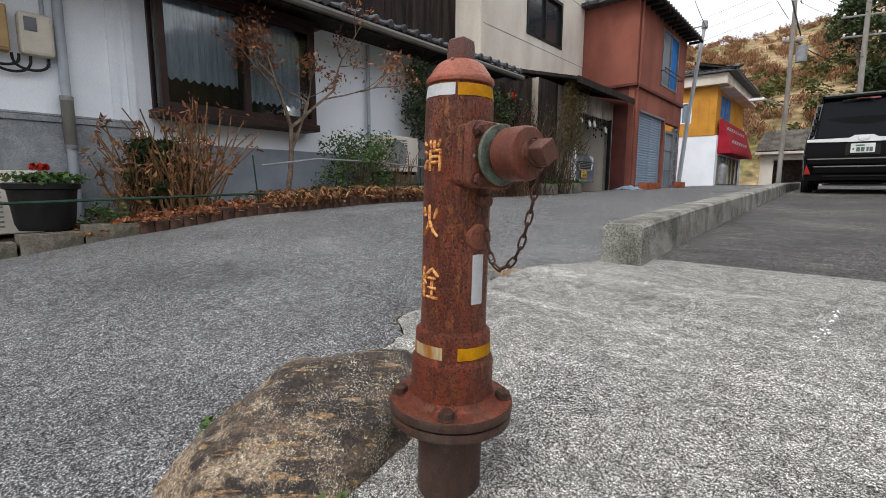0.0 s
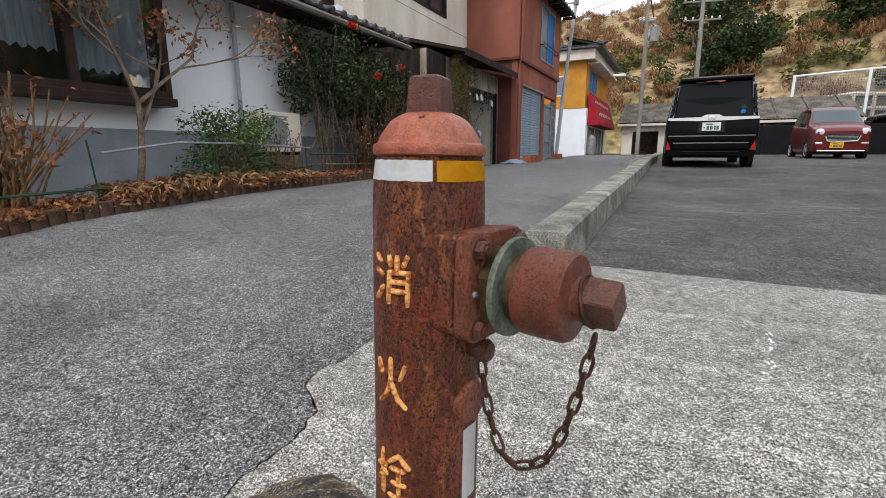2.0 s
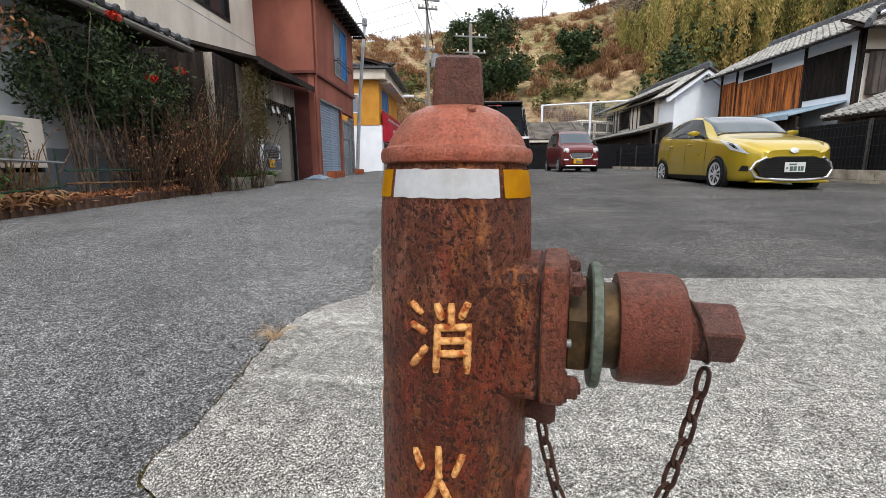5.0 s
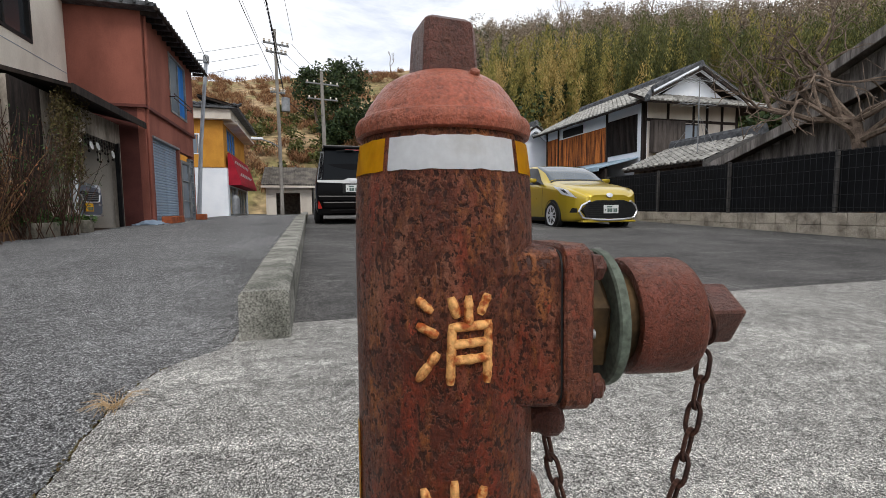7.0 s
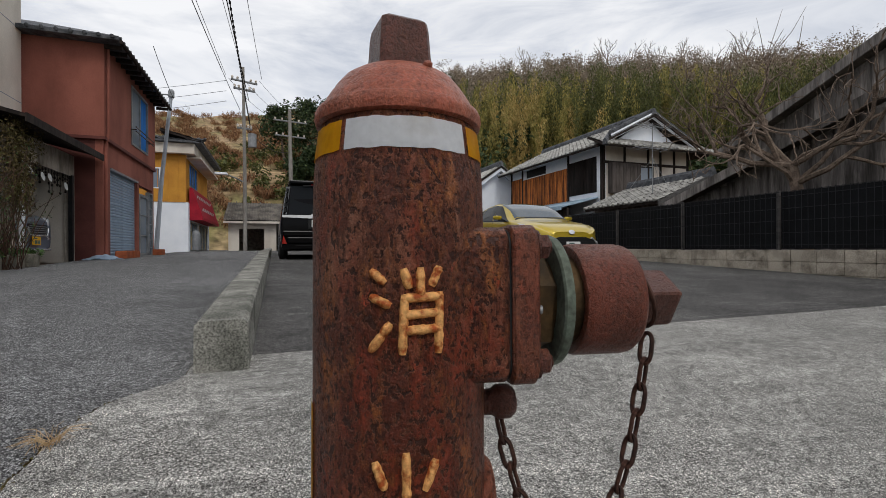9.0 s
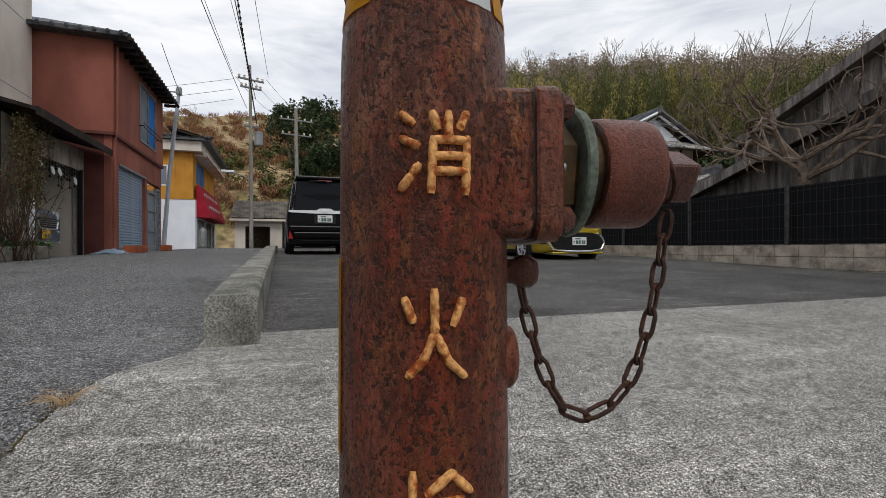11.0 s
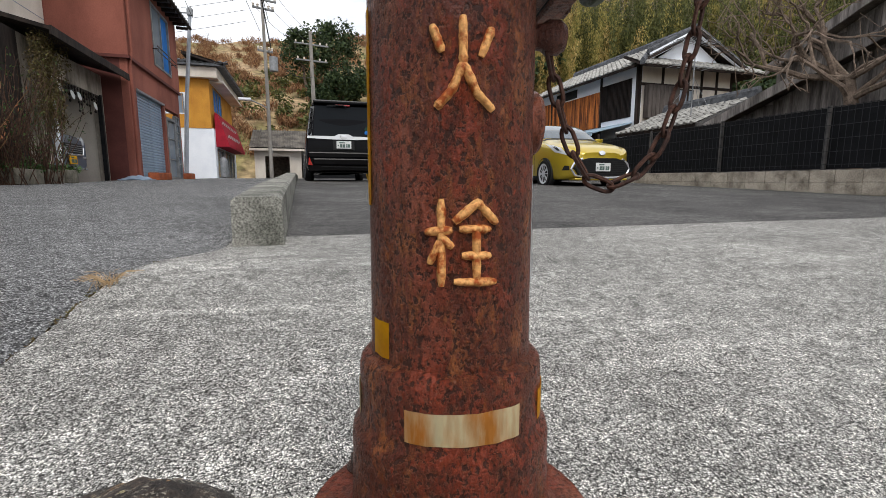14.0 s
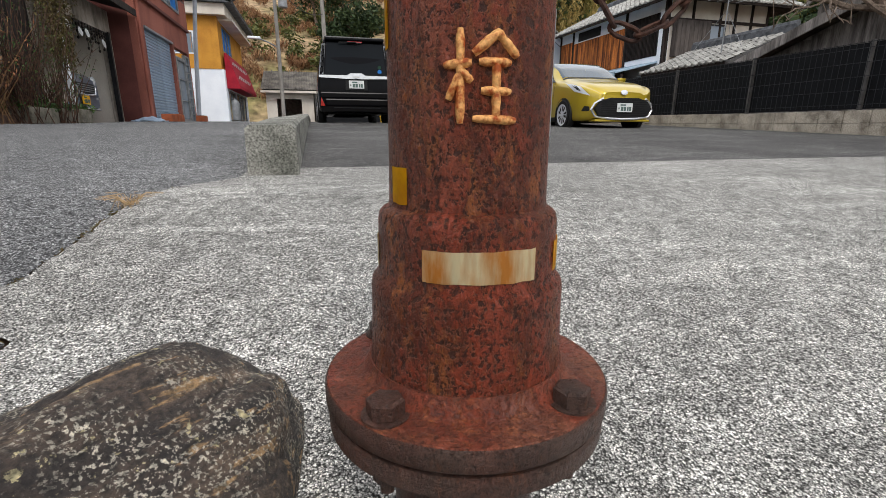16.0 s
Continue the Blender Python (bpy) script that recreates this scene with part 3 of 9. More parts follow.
# ---- kerb dividing lane and car park ----
def kerb_wall():
    kerb = thing("kerb", (0, 0, 0), 0, "raised pale concrete kerb with a moss-stained end", "kerb", kind="structure")
    y = 2.72
    for i in range(10):
        y1 = y + 1.98
        bm = bmesh.new()
        n = 8
        rows = []
        for k in range(n + 1):
            yy = y + (y1 - y) * k / n
            h = float(np.interp(yy, [2.7, 8, 22.5], [0.235, 0.20, 0.15]))
            w0 = 0.004 * noise.noise(Vector((yy * 4, i, 0)))
            z = ground_z(-1.03, yy)
            c = 0.016
            prof = [(-1.035 + w0, -0.1), (-1.03 + w0, h - c), (-1.03 + c, h), (-0.81 - c, h + 0.004), (-0.805, h - c), (-0.80, -0.1)]
            rows.append([bm.verts.new((px, yy, z + pz)) for px, pz in prof])
        for a, b in zip(rows, rows[1:]):
            for k in range(5):
                bm.faces.new((a[k], a[k + 1], b[k + 1], b[k]))
        bm.faces.new(rows[0])
        bm.faces.new(rows[-1])
        part("kerb_stone", bm, M["curb"], kerb)
        y = y1 + 0.012
    return kerb


kerb_wall()

# ---- hydrant ----
HB = Vector((-0.59 + 0.009 * (0.14 - 0.75), 0.77 + 0.0245 * (0.14 - 0.75), 0.14))


def around(r, deg, z):
    a = radians(deg)
    return Vector((r * math.sin(a), -r * math.cos(a), z))


def stroke(bm, pts, r, w, h):
    """A raised ridge along (angle, height) points on a barrel of radius r."""
    path = []
    for (a0, z0), (a1, z1) in zip(pts, pts[1:]):
        for k in range(12):
            path.append((a0 + (a1 - a0) * k / 11, z0 + (z1 - z0) * k / 11))
    flat = [Vector((radians(a) * r, z, 0)) for a, z in path]
    prof = [(-0.62, -0.4), (-0.56, 0.28), (-0.38, 0.76), (-0.13, 0.98), (0.13, 0.98), (0.38, 0.76), (0.56, 0.28), (0.62, -0.4)]
    n, rings = len(flat), []
    for i, p in enumerate(flat):
        d = flat[min(i + 2, n - 1)] - flat[max(i - 2, 0)]
        d = d.normalized() if d.length > 0 else Vector((1, 0, 0))
        side = Vector((-d.y, d.x, 0))
        wob = 1 + 0.14 * noise.noise(Vector((p.x * 150, p.y * 150, 4))) + 0.16 * noise.noise(Vector((p.x * 420, p.y * 420, 9)))
        grow = 0.7 if i in (0, n - 1) else 1.0
        if i == 0:
            p = p - d * w * 0.35
        if i == n - 1:
            p = p + d * w * 0.35
        ring = []
        for s, t in prof:
            q = p + side * s * w * wob * grow
            rr = r + t * h * (wob * grow if t > 0 else 1)
            ring.append(bm.verts.new((rr * math.sin(q.x / r), -rr * math.cos(q.x / r), q.y)))
        rings.append(ring)
    for a, b in zip(rings, rings[1:]):
        for k in range(len(prof) - 1):
            bm.faces.new((a[k], a[k + 1], b[k + 1], b[k]))
    bm.faces.new(rings[0])
    bm.faces.new(rings[-1])


def band(r, a0, a1, z0, z1, thick=0.0008, wav=0.0012, prof=None):
    """A curved strip of tape on a barrel; prof gives the radius by height."""
    bm = bmesh.new()
    n = max(8, int(abs(a1 - a0) / 3))
    nz = 6
    grid = []
    for i in range(n + 1):
        a = a0 + (a1 - a0) * i / n
        row = []
        for j in range(nz + 1):
            z = z0 + (z1 - z0) * j / nz
            e = wav * noise.noise(Vector((a * 0.12, z * 30, r * 50))) if j in (0, nz) else 0
            rr = (prof(z) if prof else r) + thick
            row.append(bm.verts.new(around(rr, a, z + e)))
        grid.append(row)
    for i in range(n):
        for j in range(nz):
            bm.faces.new((grid[i][j], grid[i + 1][j], grid[i + 1][j + 1], grid[i][j + 1]))
    bmesh.ops.solidify(bm, geom=bm.faces[:], thickness=-thick * 0.9)
    return bm


def hexbolt(m, r=0.011, h=0.009, shaft=0.0, washer=True):
    bm = bmesh.new()
    if washer:
        lathe([(0, 0), (r * 1.25, 0), (r * 1.25, 0.002), (0, 0.002)], 20, bm, m, cap=False)
    a = [(r * math.cos(math.pi * k / 3), r * math.sin(math.pi * k / 3)) for k in range(6)]
    lo = [bm.verts.new(m @ Vector((x, y, 0.002))) for x, y in a]
    hi = [bm.verts.new(m @ Vector((x, y, h))) for x, y in a]
    tp = [bm.verts.new(m @ Vector((x * 0.82, y * 0.82, h + 0.0018))) for x, y in a]
    for k in range(6):
        bm.faces.new((lo[k], lo[(k + 1) % 6], hi[(k + 1) % 6], hi[k]))
        bm.faces.new((hi[k], hi[(k + 1) % 6], tp[(k + 1) % 6], tp[k]))
    bm.faces.new(lo)
    bm.faces.new(tp)
    if shaft:
        lathe([(r * 0.5, h), (r * 0.5, h + shaft)], 12, bm, m)
    return bm


def hydrant():
    hyd = new("fire_hydrant")
    hyd.empty_display_size = 0.1
    up = Vector((0.009, 0.0245, 1.0)).normalized()
    side = Vector((1, 0, -0.009)).normalized()
    fwd = up.cross(side).normalized()
    side = fwd.cross(up)
    hyd.matrix_basis = Matrix.Translation(HB) @ Matrix((side, fwd, up)).transposed().to_4x4()
    tagged(hyd, "rusty red iron pillar fire hydrant with yellow and white tape", "fire hydrant")
    # riser into the ground
    part("riser_pipe", lathe([(0.0, -0.12), (0.0715, -0.12), (0.0705, 0.05), (0.071, 0.168), (0, 0.168)], 64, cap=False), M["hyd_bolt"], hyd, "dark bare rusty pipe", True)
    # two bolted flange plates
    part("lower_flange", lathe([(0.06, 0.1665), (0.129, 0.1665), (0.1325, 0.1695), (0.1330, 0.1840), (0.1310, 0.1868), (0.06, 0.1872)], 96), M["hyd_bolt"], hyd, "", True)
    part("upper_flange", lathe([(0.06, 0.1915), (0.1320, 0.1915), (0.1345, 0.1940), (0.1345, 0.2098), (0.1325, 0.2128), (0.106, 0.2142), (0.100, 0.216), (0.0955, 0.221), (0.0925, 0.229), (0.06, 0.229)], 80), M["hyd_low"], hyd, "", True)
    part("flange_rim", lathe([(0.1335, 0.1918), (0.1350, 0.1942), (0.1350, 0.2092), (0.1335, 0.2118), (0.1330, 0.2050)], 96), M["hyd_bolt"], hyd, "dark rusted flange edge", True)
    for k in range(4):
        a = 35 + 91 * k
        m = Matrix.Translation(around(0.1130, a, 0.2130)) @ Matrix.Rotation(radians(a * 1.3), 4, "Z")
        part("flange_bolt", hexbolt(m, 0.0160, 0.014, 0.0), M["hyd_bolt"], hyd)
        m = Matrix.Translation(around(0.1130, a, 0.1668)) @ Matrix.Rotation(math.pi, 4, "X")
        part("flange_nut", hexbolt(m, 0.012, 0.012, 0.012), M["hyd_bolt"], hyd)
    prof = [(0.05, 0.226), (0.0915, 0.226), (0.0895, 0.25), (0.0888, 0.285), (0.089, 0.300), (0.0875, 0.307), (0.0835, 0.311), (0.0818, 0.316), (0.0812, 0.335),
            (0.0812, 0.360), (0.0800, 0.3665), (0.0765, 0.3705), (0.0715, 0.373), (0.0708, 0.379), (0.0703, 0.42), (0.0703, 0.60), (0.0705, 0.80), (0.0698, 0.83),
            (0.0682, 0.848), (0.0664, 0.862), (0.0650, 0.868), (0.0635, 0.8745), (0.04, 0.8745)]
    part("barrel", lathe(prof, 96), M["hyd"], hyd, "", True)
    dome = [(0.05, 0.873), (0.0655, 0.8725), (0.0682, 0.8740), (0.0694, 0.8785), (0.0690, 0.8830), (0.0676, 0.8858), (0.0645, 0.8868), (0.0630, 0.8885), (0.0612, 0.8935), (0.0572, 0.9000),
            (0.0545, 0.9035), (0.0535, 0.9055), (0.047, 0.9135), (0.0385, 0.919), (0.030, 0.9225), (0.018, 0.924), (0, 0.9245)]
    part("bonnet", lathe(dome, 80, cap=False), M["hyd_top"], hyd, "faded salmon-red domed cover", True)
    bm = bmesh.new()
    lathe([(0.0, -0.002), (0.004, -0.002), (0.0035, 0.002), (0.0015, 0.0032), (0, 0.0034)], 14, bm, Matrix.Translation(around(0.044, 16, 0.9165)) @ Matrix.Rotation(radians(35), 4, "X"), cap=False)
    part("bonnet_lug", bm, M["hyd_top"], hyd, "", True)
    bm = bmesh.new()
    rows = []
    for w, z in ((0.0232, 0.918), (0.0232, 0.923), (0.0212, 0.955), (0.0200, 0.9625), (0.0165, 0.9655)):
        ring = []
        for k in range(4):
            for t in (-1, 1):
                a = radians(45 + 90 * k + 4 + t * 5)
                q = w * 1.27
                ring.append(bm.verts.new((q * math.cos(a), q * math.sin(a), z)))
        rows.append(ring)
    for a, b in zip(rows, rows[1:]):
        for k in range(8):
            bm.faces.new((a[k], a[(k + 1) % 8], b[(k + 1) % 8], b[k]))
    bm.faces.new(rows[-1])
    bm.faces.new(rows[0])
    part("spindle_nut", bm, M["hyd_dark"], hyd, "tapered square nut, pitted rust", True)
    # tapes round the head and the collar
    head = lambda z: float(np.interp(z, [0.80, 0.83, 0.848, 0.862, 0.868], [0.0705, 0.0698, 0.0682, 0.0664, 0.0655]))
    for a0, a1, mat, lab in ((-49.5, 31, "tape_w", "white"), (35, 117, "tape_y", "yellow"), (121, 203, "tape_w", "white"), (207, 307, "tape_y", "yellow")):
        part("tape_strip", band(0, a0, a1, 0.8445, 0.8675, prof=head), M[mat], hyd, lab + " reflective tape")
    for a0, a1, mat, lab in ((-43, 24, "tape_old", "rust-stained white"), (46, 112, "tape_y", "yellow"), (118, 190, "tape_old", "rust-stained white"), (-150, -88, "tape_old", "rust-stained white")):
        part("tape_strip", band(0.0815, a0, a1, 0.3195, 0.3455), M[mat], hyd, lab + " tape on the collar")
    part("tape_strip", band(0.0705, 68, 92, 0.432, 0.535), M["tape_w"], hyd, "upright white tape strip")
    part("tape_strip", band(0.0705, -98, -84, 0.50, 0.655), M["tape_y"], hyd, "upright yellow tape strip")
    part("tape_strip", band(0.0707, -80, -61, 0.377, 0.407), M["tape_y"], hyd, "yellow tape scrap")
    # raised cast letters
    sho = [[(-29.8, .7566), (-23.8, .7502)], [(-29.8, .7391), (-21.1, .734)], [(-20.5, .7199), (-25.4, .7115), (-30.4, .7036)], [(-12, .7572), (-9.4, .7472)],
           [(-2.6, .7579), (-2.6, .7387)], [(8.3, .7585), (4.5, .7484)], [(-12, .7385), (9.1, .7395)], [(-11.7, .739), (-13, .7018)], [(9.1, .7408), (8.2, .7015)],
           [(-11.4, .7268), (7.5, .7282)], [(-11.4, .716), (7.5, .717)]]
    ka = [[(-28.3, .6248), (-23.7, .6102)], [(5.7, .624), (.3, .6075)], [(-11.1, .6307), (-10.8, .599)], [(-10.8, .601), (-17.3, .5826), (-25.7, .5715)], [(-10.8, .601), (-2.5, .5806), (6.4, .5708)]]
    sen = [[(-23.6, .5036), (-23.4, .4425)], [(-31.4, .4812), (-18.4, .4825)], [(-23.5, .4751), (-30, .4592)], [(-23.5, .4772), (-17.7, .471)], [(-1.6, .5029), (-14.5, .4898)], [(-1.6, .5029), (9.9, .489)],
           [(-11, .4833), (5.3, .4832)], [(-2, .4833), (-1.6, .4449)], [(-9.5, .4635), (5.6, .4632)], [(-14.2, .4439), (9.2, .443)]]
    for glyph in (sho, ka, sen):
        bm = bmesh.new()
        for s in glyph:
            stroke(bm, s, 0.0698, 0.0057, 0.0046)
        part("cast_letter", bm, M["letter"], hyd, "raised character in worn ochre paint", True)
    # side outlet
    NA, NZ = 78.0, 0.730
    ax = Matrix.Translation((0, 0, NZ)) @ Matrix.Rotation(radians(NA - 90), 4, "Z") @ Matrix.Rotation(radians(90), 4, "Y")
    # in this frame z runs outward, x points down, y sideways

    def plate(bm, half, corner, z0, z1, hx=None):
        hx = hx or half
        pts = []
        for cx, cy, s in ((hx - corner, half - corner, 0), (-(hx - corner), half - corner, 90), (-(hx - corner), -(half - corner), 180), (hx - corner, -(half - corner), 270)):
            for k in range(6):
                a = radians(s + 18 * k)
                pts.append((cx + corner * math.cos(a), cy + corner * math.sin(a)))
        e = 0.002
        rows = []
        for f, z in ((1 - e / half, z0), (1, z0 + e), (1, z1 - e), (1 - e / half, z1)):
            rows.append([bm.verts.new(ax @ Vector((x * f, y * f, z))) for x, y in pts])
        for a, b in zip(rows, rows[1:]):
            for k in range(len(pts)):
                bm.faces.new((a[k], a[(k + 1) % len(pts)], b[(k + 1) % len(pts)], b[k]))
        bm.faces.new(rows[0])
        bm.faces.new(rows[-1])
        return bm

    part("outlet_body", plate(bmesh.new(), 0.0535, 0.017, 0.02, 0.081, 0.0605), M["hyd"], hyd, "", True)
    part("gasket", plate(bmesh.new(), 0.0515, 0.015, 0.0805, 0.083, 0.0585), M["black"], hyd)
    part("outlet_flange", plate(bmesh.new(), 0.056, 0.018, 0.0825, 0.104, 0.0625), M["hyd_low"], hyd, "", True)
    for sx in (-1, 1):
        for sy in (-1, 1):
            m = ax @ Matrix.Translation((sx * 0.045, sy * 0.041, 0.104)) @ Matrix.Rotation(radians(20 * sx + 9 * sy), 4, "Z")
            part("outlet_bolt", hexbolt(m, 0.0105, 0.009, 0.004), M["hyd_dark"], hyd)
    part("outlet_neck", lathe([(0.03, 0.1), (0.040, 0.1), (0.040, 0.118), (0.038, 0.122), (0.0385, 0.150), (0.03, 0.150)], 56, None, ax), M["bronze"], hyd, "weathered bronze thread", True)
    bm = bmesh.new()
    rows = []
    for f, z in ((0.93, 0.1035), (1.0, 0.1055), (1.0, 0.1195), (0.93, 0.1225)):
        rows.append([bm.verts.new(ax @ Vector((0.0468 * f * math.cos(radians(60 * k + 12)), 0.0468 * f * math.sin(radians(60 * k + 12)), z))) for k in range(6)])
    for a, b in zip(rows, rows[1:]):
        for k in range(6):
            bm.faces.new((a[k], a[(k + 1) % 6], b[(k + 1) % 6], b[k]))
    bm.faces.new(rows[0])
    bm.faces.new(rows[-1])
    part("lock_nut", bm, M["bronze"], hyd, "hexagonal bronze lock nut")
    part("outlet_ring", lathe([(0.035, 0.1235), (0.0545, 0.1235), (0.0562, 0.1250), (0.0566, 0.1290), (0.0556, 0.1318), (0.050, 0.1330), (0.035, 0.1330)], 72, None, ax), M["verdigris"], hyd, "green verdigris bronze ring", True)
    part("pin", lathe([(0, 0.104), (0.0035, 0.104), (0.0035, 0.1075), (0.002, 0.108), (0.0018, 0.1055), (0, 0.1055)], 14, None, ax @ Matrix.Translation((0.004, -0.047, 0)), cap=False), M["galv"], hyd, "small steel pin", True)
    part("outlet_cap", lathe([(0.036, 0.1475), (0.0445, 0.1455), (0.0468, 0.1462), (0.0484, 0.149), (0.0487, 0.156), (0.0484, 0.190), (0.0474, 0.1955), (0.0450, 0.1985), (0.030, 0.200), (0.0245, 0.201), (0.0225, 0.2035), (0.0225, 0.2105), (0, 0.2105)], 64, None, ax, cap=False), M["hyd_cap"], hyd, "", True)
    bm = bmesh.new()
    rows = []
    for w, z in ((0.0175, 0.2085), (0.0192, 0.2105), (0.0190, 0.2400), (0.0178, 0.2432)):
        ring = []
        for k in range(4):
            for t in (-1, 1):
                a = radians(45 + 90 * k + 33 + t * 3)
                ring.append(bm.verts.new(ax @ Vector((w * 1.3 * math.cos(a), w * 1.3 * math.sin(a), z))))
        rows.append(ring)
    for a, b in zip(rows, rows[1:]):
        for k in range(8):
            bm.faces.new((a[k], a[(k + 1) % 8], b[(k + 1) % 8], b[k]))
    bm.faces.new(rows[0])
    bm.faces.new(rows[-1])
    part("cap_nut", bm, M["hyd_dark"], hyd, "square rusty nut", True)
    # chain lug, round boss
    bm = bmesh.new()
    lathe([(0, 0.06), (0.010, 0.062), (0.011, 0.078), (0.0145, 0.083), (0.0145, 0.093), (0.011, 0.098), (0, 0.099)], 24, bm, Matrix.Translation((0, 0, 0.643)) @ Matrix.Rotation(radians(78 - 90), 4, "Z") @ Matrix.Rotation(radians(90), 4, "Y"), cap=False)
    part("chain_lug", bm, M["hyd_dark"], hyd, "", True)
    bm = bmesh.new()
    lathe([(0, 0.05), (0.0275, 0.055), (0.0275, 0.0725), (0.024, 0.0765), (0.012, 0.078), (0, 0.078)], 32, bm, Matrix.Translation((0, 0, 0.570)) @ Matrix.Rotation(radians(78 - 90), 4, "Z") @ Matrix.Rotation(radians(90), 4, "Y"), cap=False)
    part("boss", bm, M["hyd_low"], hyd, "", True)
    # hanging chain
    ring = [ax @ Vector((0.0255 * math.cos(a), 0.0255 * math.sin(a), 0.2145 + 0.007 * math.cos(a))) for a in (2 * math.pi * k / 28 for k in range(28))]
    part("chain_ring", tube(bmesh.new(), ring + ring[:2], 0.0019, seg=6), M["chain"], hyd, "rusty wire ring round the nut", True)
    p0 = around(0.0845, 78, 0.632)
    p2 = ax @ Vector((0.034, -0.003, 0.2225))
    low = 0.522
    path = []
    for i in range(200):
        t = i / 199
        x = p0.lerp(p2, t)
        zc = (p0.z + (p2.z - p0.z) * t)
        sag = 1 - abs(2 * t - 1) ** 2.7
        path.append(Vector((x.x, x.y, zc - sag * ((p0.z + p2.z) / 2 - low))))
    path = [p + Vector((0, -0.006 * math.sin(math.pi * i / 199), 0)) for i, p in enumerate(path)]
    cum = [0]
    for a, b in zip(path, path[1:]):
        cum.append(cum[-1] + (b - a).length)
    count = int(cum[-1] / 0.0225)

    def on(s):
        k = min(max(int(np.searchsorted(cum, s)), 1), 199)
        f = (s - cum[k - 1]) / max(cum[k] - cum[k - 1], 1e-9)
        return path[k - 1].lerp(path[k], f)
    link = bmesh.new()
    ring = []
    for k in range(20):
        a = 2 * math.pi * k / 20
        ring.append(Vector((0.0102 * (1 if math.cos(a) > 0 else -1) * min(1, abs(math.cos(a)) * 1.0) + (0.0062 * (1 if math.cos(a) > 0 else -1)) * 0.6, 0.0052 * math.sin(a), 0)))
    n = len(ring)
    rows = []
    for i, p in enumerate(ring):
        d = (ring[(i + 1) % n] - ring[i - 1]).normalized()
        u = Vector((0, 0, 1))
        v = d.cross(u)
        rows.append([link.verts.new(p + (u * math.cos(2 * math.pi * k / 6) + v * math.sin(2 * math.pi * k / 6)) * 0.0020) for k in range(6)])
    for i in range(n):
        a, b = rows[i], rows[(i + 1) % n]
        for k in range(6):
            link.faces.new((a[k], a[(k + 1) % 6], b[(k + 1) % 6], b[k]))
    first = part("chain_link", link, M["chain"], hyd, "", True)
    for i in range(count):
        s = (i + 0.5) * cum[-1] / count
        p, d = on(s), (on(s + 0.004) - on(s - 0.004)).normalized()
        rot = d.to_track_quat("X", "Z").to_matrix().to_4x4() @ Matrix.Rotation(radians(25 + 90 * (i % 2)), 4, "X")
        ob = first if i == 0 else new("chain_link", first.data)
        ob.parent = hyd
        ob.matrix_basis = Matrix.Translation(p) @ rot
    return hyd


hydrant()


